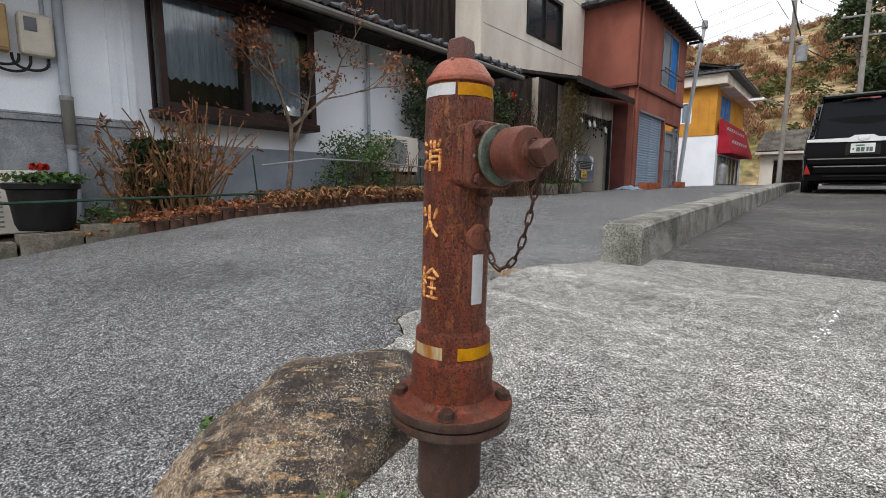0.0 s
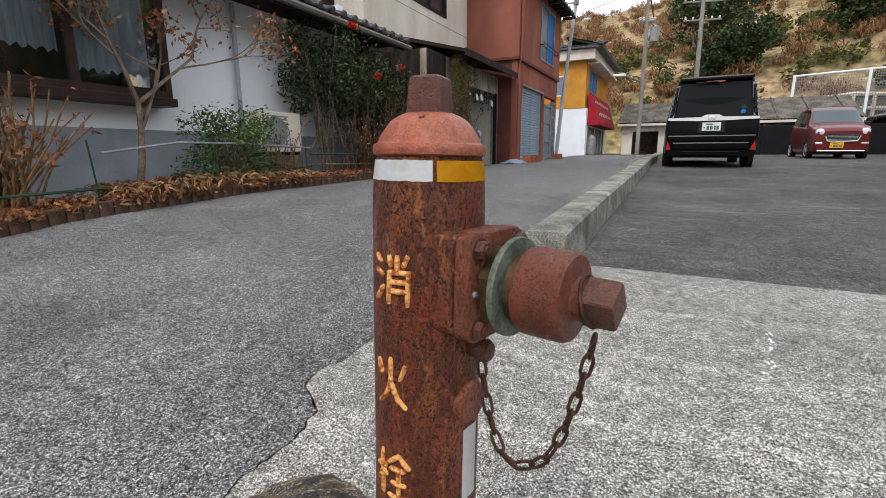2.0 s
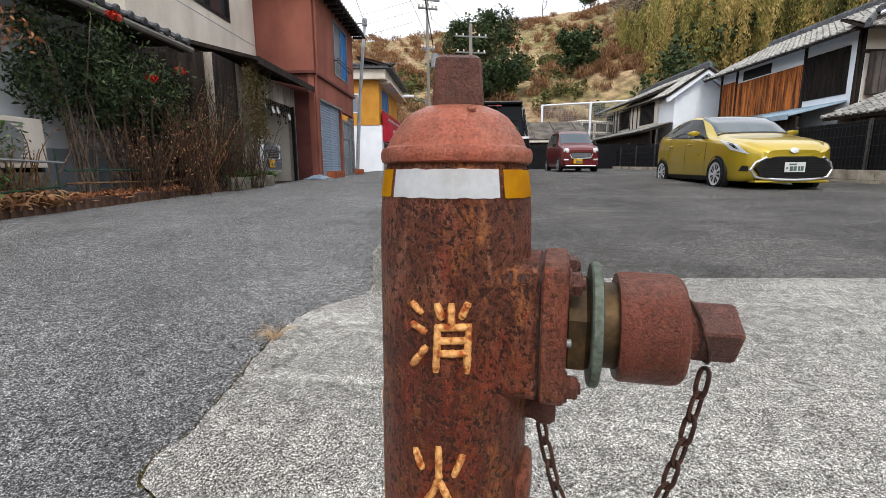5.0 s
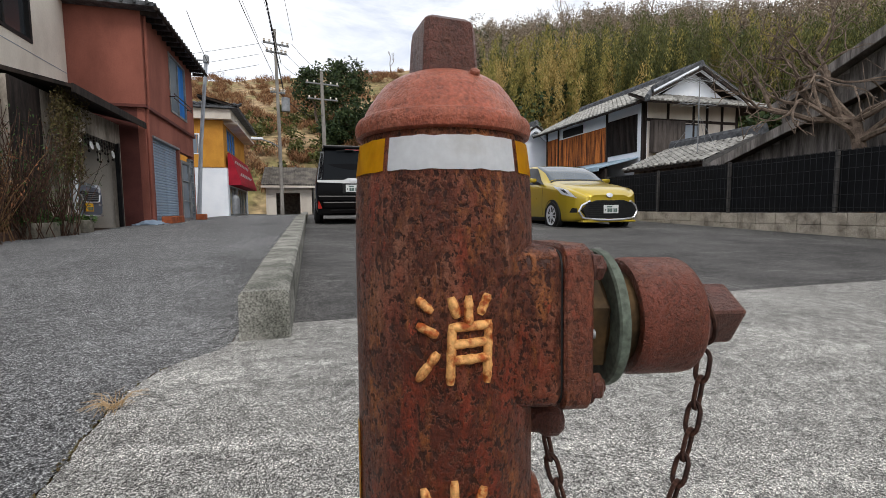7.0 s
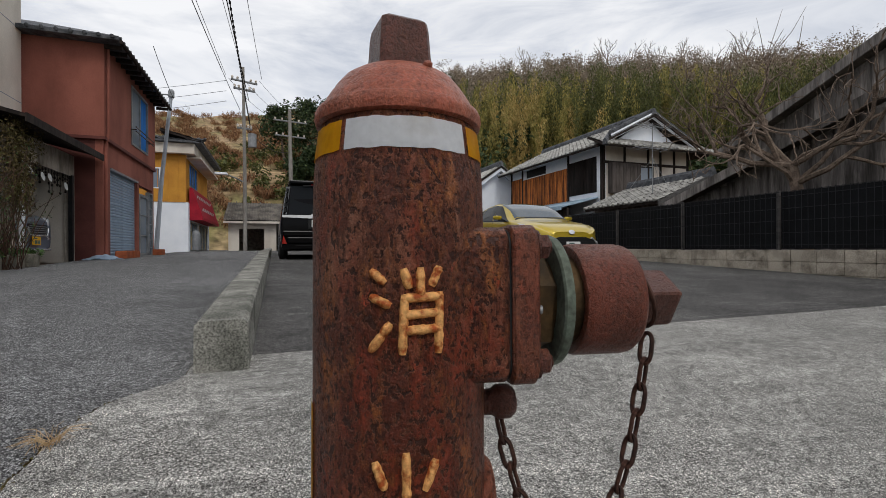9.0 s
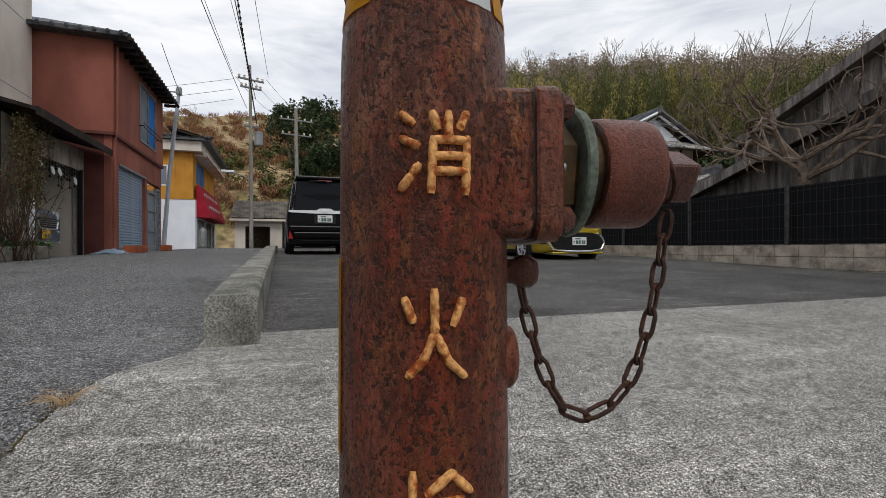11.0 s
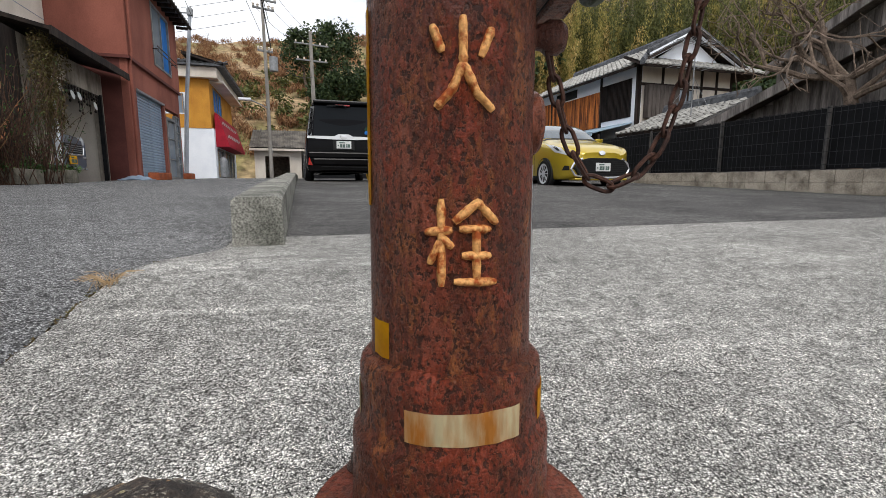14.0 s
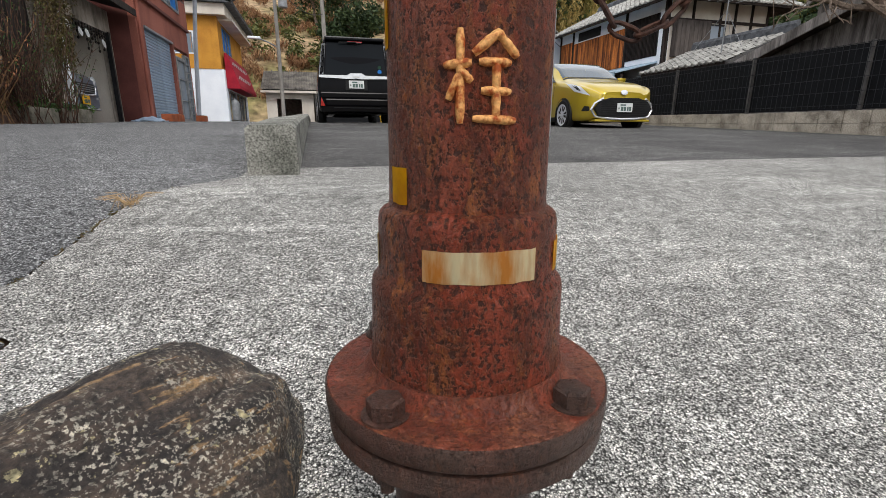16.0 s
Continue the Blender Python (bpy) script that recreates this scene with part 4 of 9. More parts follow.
# ---- boulder beside the hydrant ----
def boulder_material():
    m = bpy.data.materials.new("lichened_boulder")
    m.use_nodes = True
    n, l = m.node_tree.nodes, m.node_tree.links
    b = n["Principled BSDF"]
    co = n.new("ShaderNodeTexCoord")

    turn = n.new("ShaderNodeMapping")
    turn.inputs["Rotation"].default_value = (0, radians(-14), radians(-52))
    l.new(co.outputs["Object"], turn.inputs["Vector"])

    def tex(sc, det, lo, hi, stretch=(1, 1, 1)):
        mp = n.new("ShaderNodeMapping")
        mp.inputs["Scale"].default_value = stretch
        t = n.new("ShaderNodeTexNoise")
        t.inputs["Scale"].default_value, t.inputs["Detail"].default_value, t.inputs["Roughness"].default_value = sc, det, 0.65
        r = n.new("ShaderNodeMapRange")
        r.inputs["From Min"].default_value, r.inputs["From Max"].default_value = lo, hi
        l.new(turn.outputs["Vector"], mp.inputs["Vector"])
        l.new(mp.outputs["Vector"], t.inputs["Vector"])
        l.new(t.outputs["Fac"], r.inputs["Value"])
        return r.outputs["Result"], t.outputs["Fac"]

    def mix(a, c, f):
        x = n.new("ShaderNodeMixRGB")
        for s, v in (("Color1", a), ("Color2", c)):
            if isinstance(v, tuple):
                x.inputs[s].default_value = v
            else:
                l.new(v, x.inputs[s])
        l.new(f, x.inputs["Fac"])
        return x.outputs["Color"]
    broad, _ = tex(6.0, 12, 0.47, 0.66, (0.5, 2.4, 2.4))
    lichen, _ = tex(230, 8, 0.535, 0.575)
    zone, _ = tex(13, 14, 0.43, 0.60)
    ochre, _ = tex(26, 14, 0.565, 0.61, (0.35, 2.0, 2.0))
    crust, _ = tex(60, 14, 0.625, 0.645)
    grain, g_raw = tex(130, 8, 0.36, 0.64)
    zl = n.new("ShaderNodeMath")
    zl.operation = "MULTIPLY"
    l.new(zone, zl.inputs[0])
    l.new(lichen, zl.inputs[1])
    # the near end's lit paleness is painted in tan; worn is its mask
    sx = n.new("ShaderNodeSeparateXYZ")
    l.new(co.outputs["Object"], sx.inputs["Vector"])
    jit = n.new("ShaderNodeMath")
    jit.operation = "MULTIPLY_ADD"
    jit.inputs[1].default_value = -0.30
    l.new(zone, jit.inputs[0])
    l.new(sx.outputs["Y"], jit.inputs[2])
    worn = n.new("ShaderNodeMapRange")
    worn.inputs["From Min"].default_value, worn.inputs["From Max"].default_value = -0.30, -0.48
    l.new(jit.outputs["Value"], worn.inputs["Value"])
    col = mix(srgb(50, 42, 38), srgb(108, 90, 75), broad)
    col = mix(col, srgb(158, 136, 112), worn.outputs["Result"])
    col = mix(col, srgb(158, 126, 88), ochre)
    col = mix(col, srgb(206, 198, 180), zl.outputs["Value"])
    col = mix(col, srgb(186, 174, 134), crust)
    g = n.new("ShaderNodeMapRange")
    g.inputs["To Min"].default_value, g.inputs["To Max"].default_value = 0.30, 1.6
    l.new(grain, g.inputs["Value"])
    mul = n.new("ShaderNodeMixRGB")
    mul.blend_type = "MULTIPLY"
    mul.inputs["Fac"].default_value = 1
    l.new(col, mul.inputs["Color1"])
    l.new(g.outputs["Result"], mul.inputs["Color2"])
    l.new(mul.outputs["Color"], b.inputs["Base Color"])
    b.inputs["Roughness"].default_value = 0.55
    bp = n.new("ShaderNodeBump")
    bp.inputs["Strength"].default_value, bp.inputs["Distance"].default_value = 1.0, 0.011
    l.new(g_raw, bp.inputs["Height"])
    l.new(bp.outputs["Normal"], b.inputs["Normal"])
    return m


M["boulder"] = boulder_material()


# broken faces of the boulder: outward direction and a place on the face
FACES = (((0.50, -0.32, 0.80), (-0.96, 0.66, 0.335)), ((-0.45, 0.25, 0.86), (-0.885, 0.87, 0.376)), ((0.99, 0.03, 0.12), (-0.755, 0.80, 0.16)), ((0.60, 0.2, 0.77), (-0.862, 0.87, 0.362)), ((0.1, 0.9, 0.45), (-0.87, 0.97, 0.31)),
         ((-0.18, -0.46, 0.86), (-0.99, 0.58, 0.328)), ((-0.1, -0.95, 0.25), (-1.08, 0.33, 0.15)), ((-0.95, -0.05, 0.3), (-1.14, 0.7, 0.18)), ((0.75, -0.65, 0.1), (-0.775, 0.42, 0.15)), ((0, 0, 1), (-0.9, 0.8, 0.38)), ((0, 0, -1), (-0.9, 0.8, -0.12)))


def boulder(label):
    """A split rock: blunt planes meet in worn edges, with ledges along the grain."""
    mid = Vector((-0.96, 0.66, 0.12))
    planes = [(Vector(d).normalized(), (Vector(p) - mid).dot(Vector(d).normalized())) for d, p in FACES]
    bm = bmesh.new()
    bmesh.ops.create_icosphere(bm, subdivisions=6, radius=1.0)
    grain = Vector((0.48, 0.87, 0.08)).normalized()
    for v in bm.verts:
        d = v.co.normalized()
        r = sum((max(d.dot(k), 0.0) / h) ** 18 for k, h in planes) ** (-1 / 18)
        p = d * r
        along = p.dot(grain)
        q = (p - grain * along) * 1.0 + grain * along * 0.28
        r *= 1 + 0.05 * noise.noise(q * 9) + 0.03 * noise.noise(q * 21 + Vector((5, 0, 0))) + 0.022 * noise.noise(p * 26) + 0.010 * noise.noise(p * 70) - 0.03 * max(0, 0.25 - abs(noise.noise(q * 13 + Vector((0, 9, 0))))) / 0.25
        v.co = d * r
    ob = part("boulder", bm, M["boulder"], None, "", True)
    ob.matrix_basis = pose(*mid)
    return tagged(ob, label, "boulder")


boulder("long weathered brown boulder with pale lichen beside the hydrant")


def bed_stone(place, size, seed, label):
    bm = bmesh.new()
    bmesh.ops.create_icosphere(bm, subdivisions=3, radius=1.0)
    for v in bm.verts:
        p = v.co * (1 + 0.14 * noise.noise(v.co * 1.3 + Vector((seed, 0, 0))) + 0.05 * noise.noise(v.co * 4))
        v.co = Vector((p.x * size[0], p.y * size[1], p.z * size[2]))
    ob = part("bed_stone", bm, M["boulder"], None, "", True)
    ob.matrix_basis = pose(*place, 0, 0, 20)
    return tagged(ob, label, "stone")


# ---- walls with openings ----
def wall_x(bm, x0, x1, y0, y1, z0, z1, holes=()):
    """A wall slab that faces along x, with openings (y0, y1, z0, z1) cut through."""
    ys = sorted({y0, y1, *[h[0] for h in holes], *[h[1] for h in holes]})
    zs = sorted({z0, z1, *[h[2] for h in holes], *[h[3] for h in holes]})
    for a, b in zip(ys, ys[1:]):
        for c, d in zip(zs, zs[1:]):
            if any(h[0] <= a and b <= h[1] and h[2] <= c and d <= h[3] for h in holes):
                continue
            box(bm, x0, x1, a, b, c, d)
    bmesh.ops.remove_doubles(bm, verts=bm.verts, dist=0.0005)
    return bm


def wall_y(bm, y0, y1, x0, x1, z0, z1, holes=()):
    xs = sorted({x0, x1, *[h[0] for h in holes], *[h[1] for h in holes]})
    zs = sorted({z0, z1, *[h[2] for h in holes], *[h[3] for h in holes]})
    for a, b in zip(xs, xs[1:]):
        for c, d in zip(zs, zs[1:]):
            if any(h[0] <= a and b <= h[1] and h[2] <= c and d <= h[3] for h in holes):
                continue
            box(bm, a, b, y0, y1, c, d)
    bmesh.ops.remove_doubles(bm, verts=bm.verts, dist=0.0005)
    return bm


def window_x(parent, x, y0, y1, z0, z1, sashes=2, frame=0.05, fm="brown_frame", gm="glass", depth=0.08, name="window", behind=None, bars=0):
    """A framed window in a wall that faces +x (depth > 0) or -x."""
    s = 1 if depth > 0 else -1
    d = abs(depth)
    w = thing(name, (0, 0, 0))
    w.parent = parent
    bm = bmesh.new()
    lo, hi = sorted((x - s * d, x + s * 0.02))
    box(bm, lo, hi, y0, y1, z0, z0 + frame)
    box(bm, lo, hi, y0, y1, z1 - frame, z1)
    box(bm, lo, hi, y0, y0 + frame, z0 + frame, z1 - frame)
    box(bm, lo, hi, y1 - frame, y1, z0 + frame, z1 - frame)
    for k in range(1, sashes):
        yy = y0 + (y1 - y0) * k / sashes
        box(bm, lo, hi, yy - frame * 0.4, yy + frame * 0.4, z0 + frame, z1 - frame)
    for k in range(1, bars + 1):
        zz = z0 + (z1 - z0) * k / (bars + 1)
        box(bm, lo, hi - 0.01, y0 + frame, y1 - frame, zz - 0.012, zz + 0.012)
    part("window_frame", bm, M[fm], w)
    for k in range(sashes):
        a = y0 + (y1 - y0) * k / sashes + frame * 0.4
        b = y0 + (y1 - y0) * (k + 1) / sashes - frame * 0.4
        xx = x - s * d * (0.45 + 0.2 * (k % 2))
        part("pane", bx(xx - 0.004, xx + 0.004, a, b, z0 + frame * 0.5, z1 - frame * 0.5), M[gm if not isinstance(gm, (list, tuple)) else gm[k % len(gm)]], w)
    return w


def window_y(parent, y, x0, x1, z0, z1, sashes=2, frame=0.05, fm="brown_frame", gm="glass", d=0.08, name="window"):
    """A framed window in a wall that faces -y."""
    w = thing(name)
    w.parent = parent
    bm = bmesh.new()
    lo, hi = y - 0.02, y + d
    box(bm, x0, x1, lo, hi, z0, z0 + frame)
    box(bm, x0, x1, lo, hi, z1 - frame, z1)
    box(bm, x0, x0 + frame, lo, hi, z0 + frame, z1 - frame)
    box(bm, x1 - frame, x1, lo, hi, z0 + frame, z1 - frame)
    for k in range(1, sashes):
        xx = x0 + (x1 - x0) * k / sashes
        box(bm, xx - frame * 0.4, xx + frame * 0.4, lo, hi, z0 + frame, z1 - frame)
    part("window_frame", bm, M[fm], w)
    for k in range(sashes):
        a = x0 + (x1 - x0) * k / sashes + frame * 0.4
        b = x0 + (x1 - x0) * (k + 1) / sashes - frame * 0.4
        part("pane", bx(a, b, y + d * 0.5, y + d * 0.5 + 0.008, z0 + frame * 0.5, z1 - frame * 0.5), M[gm], w)
    return w


def tiled_slope(parent, p_eave0, p_eave1, rise, cols, rows, mat, name="roof_tile", limit=300, round_ends=True, thick=0.05):
    """A slope of curved pantiles from the eave line p_eave0-p_eave1 up along the vector rise, as one joined part over a solid deck."""
    a, b, r = Vector(p_eave0), Vector(p_eave1), Vector(rise)
    along = (b - a) / cols
    up = r / rows
    nrm = along.cross(up).normalized()
    if nrm.z < 0:
        nrm = -nrm
    deck = bmesh.new()
    q = [a, b, b + r, a + r]
    lo = [deck.verts.new(p - nrm * 0.09) for p in q]
    hi = [deck.verts.new(p - nrm * 0.005) for p in q]
    deck.faces.new(lo)
    deck.faces.new(hi)
    for k in range(4):
        deck.faces.new((lo[k], lo[(k + 1) % 4], hi[(k + 1) % 4], hi[k]))
    part("roof_deck", deck, M["darkwood"], parent)
    prof = [(0.0, 0.018), (0.18, 0.0), (0.5, -0.004), (0.72, 0.012), (0.84, 0.045), (0.95, 0.05), (1.04, 0.02)]
    vs, fs = [], []
    for i in range(cols):
        for j in range(rows):
            o = a + along * i + up * j
            base = len(vs)
            jit = random.uniform(-0.004, 0.006)
            for (u, h) in prof:
                p = o + along * u
                vs.append(p + nrm * (h + thick * 0.75 + jit))
                vs.append(p + up * 1.08 + nrm * (h + 0.008 + jit))
                vs.append(p + nrm * (h + thick * 0.75 - 0.03 + jit))
            for k in range(len(prof) - 1):
                c = base + 3 * k
                fs.append((c, c + 3, c + 4, c + 1))
                fs.append((c + 2, c + 5, c + 3, c))
    ob = raw("roof_tiles", vs, fs, M[mat], parent)
    tagged(ob, kind="stuff")
    if round_ends:
        for i in range(cols):
            o = a + along * (i + 0.9) + nrm * 0.045
            m = Matrix.Translation(o) @ (-(up.normalized())).to_track_quat("Z", "Y").to_matrix().to_4x4()
            part("eave_tile_end", lathe([(0, -0.02), (0.055, -0.02), (0.06, 0.0), (0.05, 0.022), (0.035, 0.026), (0, 0.026)], 12, None, m, cap=False), M[mat], parent, "", True)
    return ob


def ridge(parent, p, q, w, h, mat):
    """A stacked ridge of tiles with a rounded crown."""
    p, q = Vector(p), Vector(q)
    d = (q - p).normalized()
    s = d.cross(Vector((0, 0, 1))).normalized()
    outline = [(-w, -0.1), (-w, h * 0.35), (-w * 0.8, h * 0.36), (-w * 0.8, h * 0.65), (-w * 0.55, h * 0.7), (-w * 0.35, h * 0.95), (0, h), (w * 0.35, h * 0.95), (w * 0.55, h * 0.7), (w * 0.8, h * 0.65), (w * 0.8, h * 0.36), (w, h * 0.35), (w, -0.1)]
    bm = bmesh.new()
    a = [bm.verts.new(p + s * u + Vector((0, 0, v))) for u, v in outline]
    b = [bm.verts.new(q + s * u + Vector((0, 0, v))) for u, v in outline]
    bm.faces.new(a)
    bm.faces.new(b)
    n = len(outline)
    for k in range(n):
        bm.faces.new((a[k], a[(k + 1) % n], b[(k + 1) % n], b[k]))
    return part("ridge", bm, M[mat], parent)


# ---- white house with the bay window ----
def white_house():
    h = thing("white_house", label="white plastered house with granite base and dark tiled eave", category="house")
    X = -5.8
    bay = (1.92, 3.82, 1.62, 2.86)
    part("wall", wall_x(bmesh.new(), X - 0.15, X, -9.0, 7.6, 0.9, 3.3, [bay]), M["white_wall"], h)
    part("lower_wall", wall_x(bmesh.new(), X - 0.15, X + 0.012, 1.78, 7.6, -0.2, 1.28), M["grey_wall"], h)
    part("wall_trim", bx(X, X + 0.02, 1.55, 1.62, 1.47, 3.3), M["white_wall"], h)
    part("wall_trim", bx(X, X + 0.028, 1.70, 1.77, 1.3, 3.3), M["white_wall"], h)
    part("gable_end", wall_y(bmesh.new(), 7.45, 7.6, -12, X - 0.15, 0, 3.6), M["white_wall"], h)
    # granite base: tiles with joints
    y, i = 1.74, 0
    while y > -8.5:
        part("granite_tile", bx(X, X + 0.03, y - 0.594, y - 0.004, 0.1, 1.395), M["granite"], h)
        y -= 0.6
        i += 1
    part("base_moulding", bx(X, X + 0.05, -8.6, 1.76, 1.398, 1.452, 0.006), M["granite"], h)
    part("base_moulding", bx(X, X + 0.038, -8.6, 1.76, 1.456, 1.478, 0.004), M["granite"], h)
    # bay window box
    b = thing("bay_window")
    b.parent = h
    xf = X + 0.30
    y0, y1, z0, z1 = bay
    part("bay_floor", bx(X - 0.1, xf + 0.03, y0 - 0.04, y1 + 0.04, z0 - 0.09, z0, 0.006), M["brown_frame"], b)
    part("bay_roof", bx(X - 0.1, xf + 0.07, y0 - 0.08, y1 + 0.08, z1, z1 + 0.07, 0.006), M["brown_frame"], b)
    bm = bmesh.new()
    for a, c in ((y0, y0 + 0.07), ((y0 + y1) / 2 - 0.035, (y0 + y1) / 2 + 0.035), (y1 - 0.07, y1)):
        box(bm, xf - 0.06, xf + 0.01, a, c, z0, z1)
    box(bm, xf - 0.06, xf + 0.012, y0 + 0.07, y1 - 0.07, z0, z0 + 0.07)
    box(bm, xf - 0.06, xf + 0.012, y0 + 0.07, y1 - 0.07, z1 - 0.07, z1)
    box(bm, X, X + 0.05, y0, y0 + 0.05, z0, z1)
    box(bm, X, X + 0.05, y1 - 0.05, y1, z0, z1)
    part("bay_frame", bm, M["brown_frame"], b)
    for k in range(2):
        a = y0 + 0.07 + k * (y1 - y0) / 2
        part("pane", bx(xf - 0.03 - 0.012 * k, xf - 0.022 - 0.012 * k, a - 0.02, a + (y1 - y0) / 2 - 0.08, z0 + 0.06, z1 - 0.06), M["pane_clear"], b)
    for yy in (y0 + 0.02, y1 - 0.03):
        part("side_pane", bx(X + 0.04, xf - 0.05, yy, yy + 0.008, z0, z1), M["pane_clear"], b)
    # curtains hang inside in folds
    for a, c, zb in ((y0 + 0.1, y0 + 0.92, z0 + 0.35), (y0 + 1.0, y1 - 0.12, z0 + 0.22)):
        vs, fs = [], []
        n = 60
        for k in range(n + 1):
            yy = a + (c - a) * k / n
            xx = xf - 0.17 + 0.016 * math.sin(k * 1.25) + 0.008 * math.sin(k * 0.37)
            vs += [(xx, yy, zb + 0.02 * math.sin(k * 0.9)), (xx, yy, z1 - 0.02)]
        for k in range(n):
            fs.append((2 * k, 2 * k + 2, 2 * k + 3, 2 * k + 1))
        raw("curtain", vs, fs, M["curtain"], b, "white lace curtain", True)
    part("window_shelf", bx(X - 0.1, xf - 0.08, y0 + 0.08, y1 - 0.08, z0 + 0.001, z0 + 0.10), M["darkwood"], b)
    # room behind the bay: its dimness is put into one dark panel
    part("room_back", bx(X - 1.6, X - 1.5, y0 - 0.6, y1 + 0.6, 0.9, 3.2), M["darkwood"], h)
    # tiled eave
    tiled_slope(h, (-5.02, -8.5, 3.02), (-5.02, 8.3, 3.02), (-1.5, 0, 0.62), 62, 6, "tile")
    part("fascia", bx(-5.14, -5.09, -8.5, 8.3, 2.90, 2.985), M["darkwood"], h)
    part("soffit", bx(-5.8, -5.09, -8.5, 8.3, 3.0, 3.03), M["darkwood"], h)
    bm = bmesh.new()
    tube(bm, [(-4.97, -8.5, 2.93), (-4.97, 8.3, 2.93)], 0.05, seg=8)
    part("gutter", bm, M["pvc_dark"], h, "", True)
    # upper storey of dark boards, set back
    bm = bmesh.new()
    box(bm, -6.72, -6.6, 3.4, 8.2, 3.5, 6.5)
    part("upper_wall", bm, M["darkwood"], h)
    y = 3.4
    while y < 8.2:
        part("upper_board", bx(-6.6, -6.575 - random.uniform(0, 0.006), y + 0.003, y + 0.177, 3.5, 6.4), M["darkwood"], h)
        y += 0.18
    bm = bmesh.new()
    box(bm, -12, -6.72, 3.4, 8.2, 3.5, 6.4)
    part("upper_mass", bm, M["darkwood"], h)
    # downpipes
    for py in (1.16, 4.95):
        bm = bmesh.new()
        tube(bm, [(X + 0.07, py, 0.3), (X + 0.07, py, 2.95)], 0.042 if py < 2 else 0.03, seg=14)
        p = part("downpipe", bm, M["pvc"], h, "pale grey plastic downpipe", True)
        if py < 2:
            part("pipe_sleeve", lathe([(0.04, 1.18), (0.053, 1.18), (0.053, 1.62), (0.04, 1.62)], 16, None, Matrix.Translation((X + 0.07, py, 0))), M["pvc_dark"], p, "", True)
            for zz in (1.17, 1.63):
                part("pipe_clip", lathe([(0.04, zz - 0.02), (0.056, zz - 0.02), (0.056, zz + 0.02), (0.04, zz + 0.02)], 16, None, Matrix.Translation((X + 0.07, py, 0))), M["galv"], p, "", True)
    return h


def pane_clear():
    m = bpy.data.materials.new("clear_window_pane")
    m.use_nodes = True
    n, l = m.node_tree.nodes, m.node_tree.links
    n.clear()
    o = n.new("ShaderNodeOutputMaterial")
    g = n.new("ShaderNodeBsdfGlossy")
    g.inputs["Roughness"].default_value = 0.03
    t = n.new("ShaderNodeBsdfTransparent")
    t.inputs["Color"].default_value = (0.82, 0.85, 0.86, 1)
    f = n.new("ShaderNodeFresnel")
    f.inputs["IOR"].default_value = 1.7
    x = n.new("ShaderNodeMixShader")
    l.new(f.outputs["Fac"], x.inputs["Fac"])
    l.new(t.outputs["BSDF"], x.inputs[1])
    l.new(g.outputs["BSDF"], x.inputs[2])
    l.new(x.outputs["Shader"], o.inputs["Surface"])
    return m


M["pane_clear"] = pane_clear()
white_house()


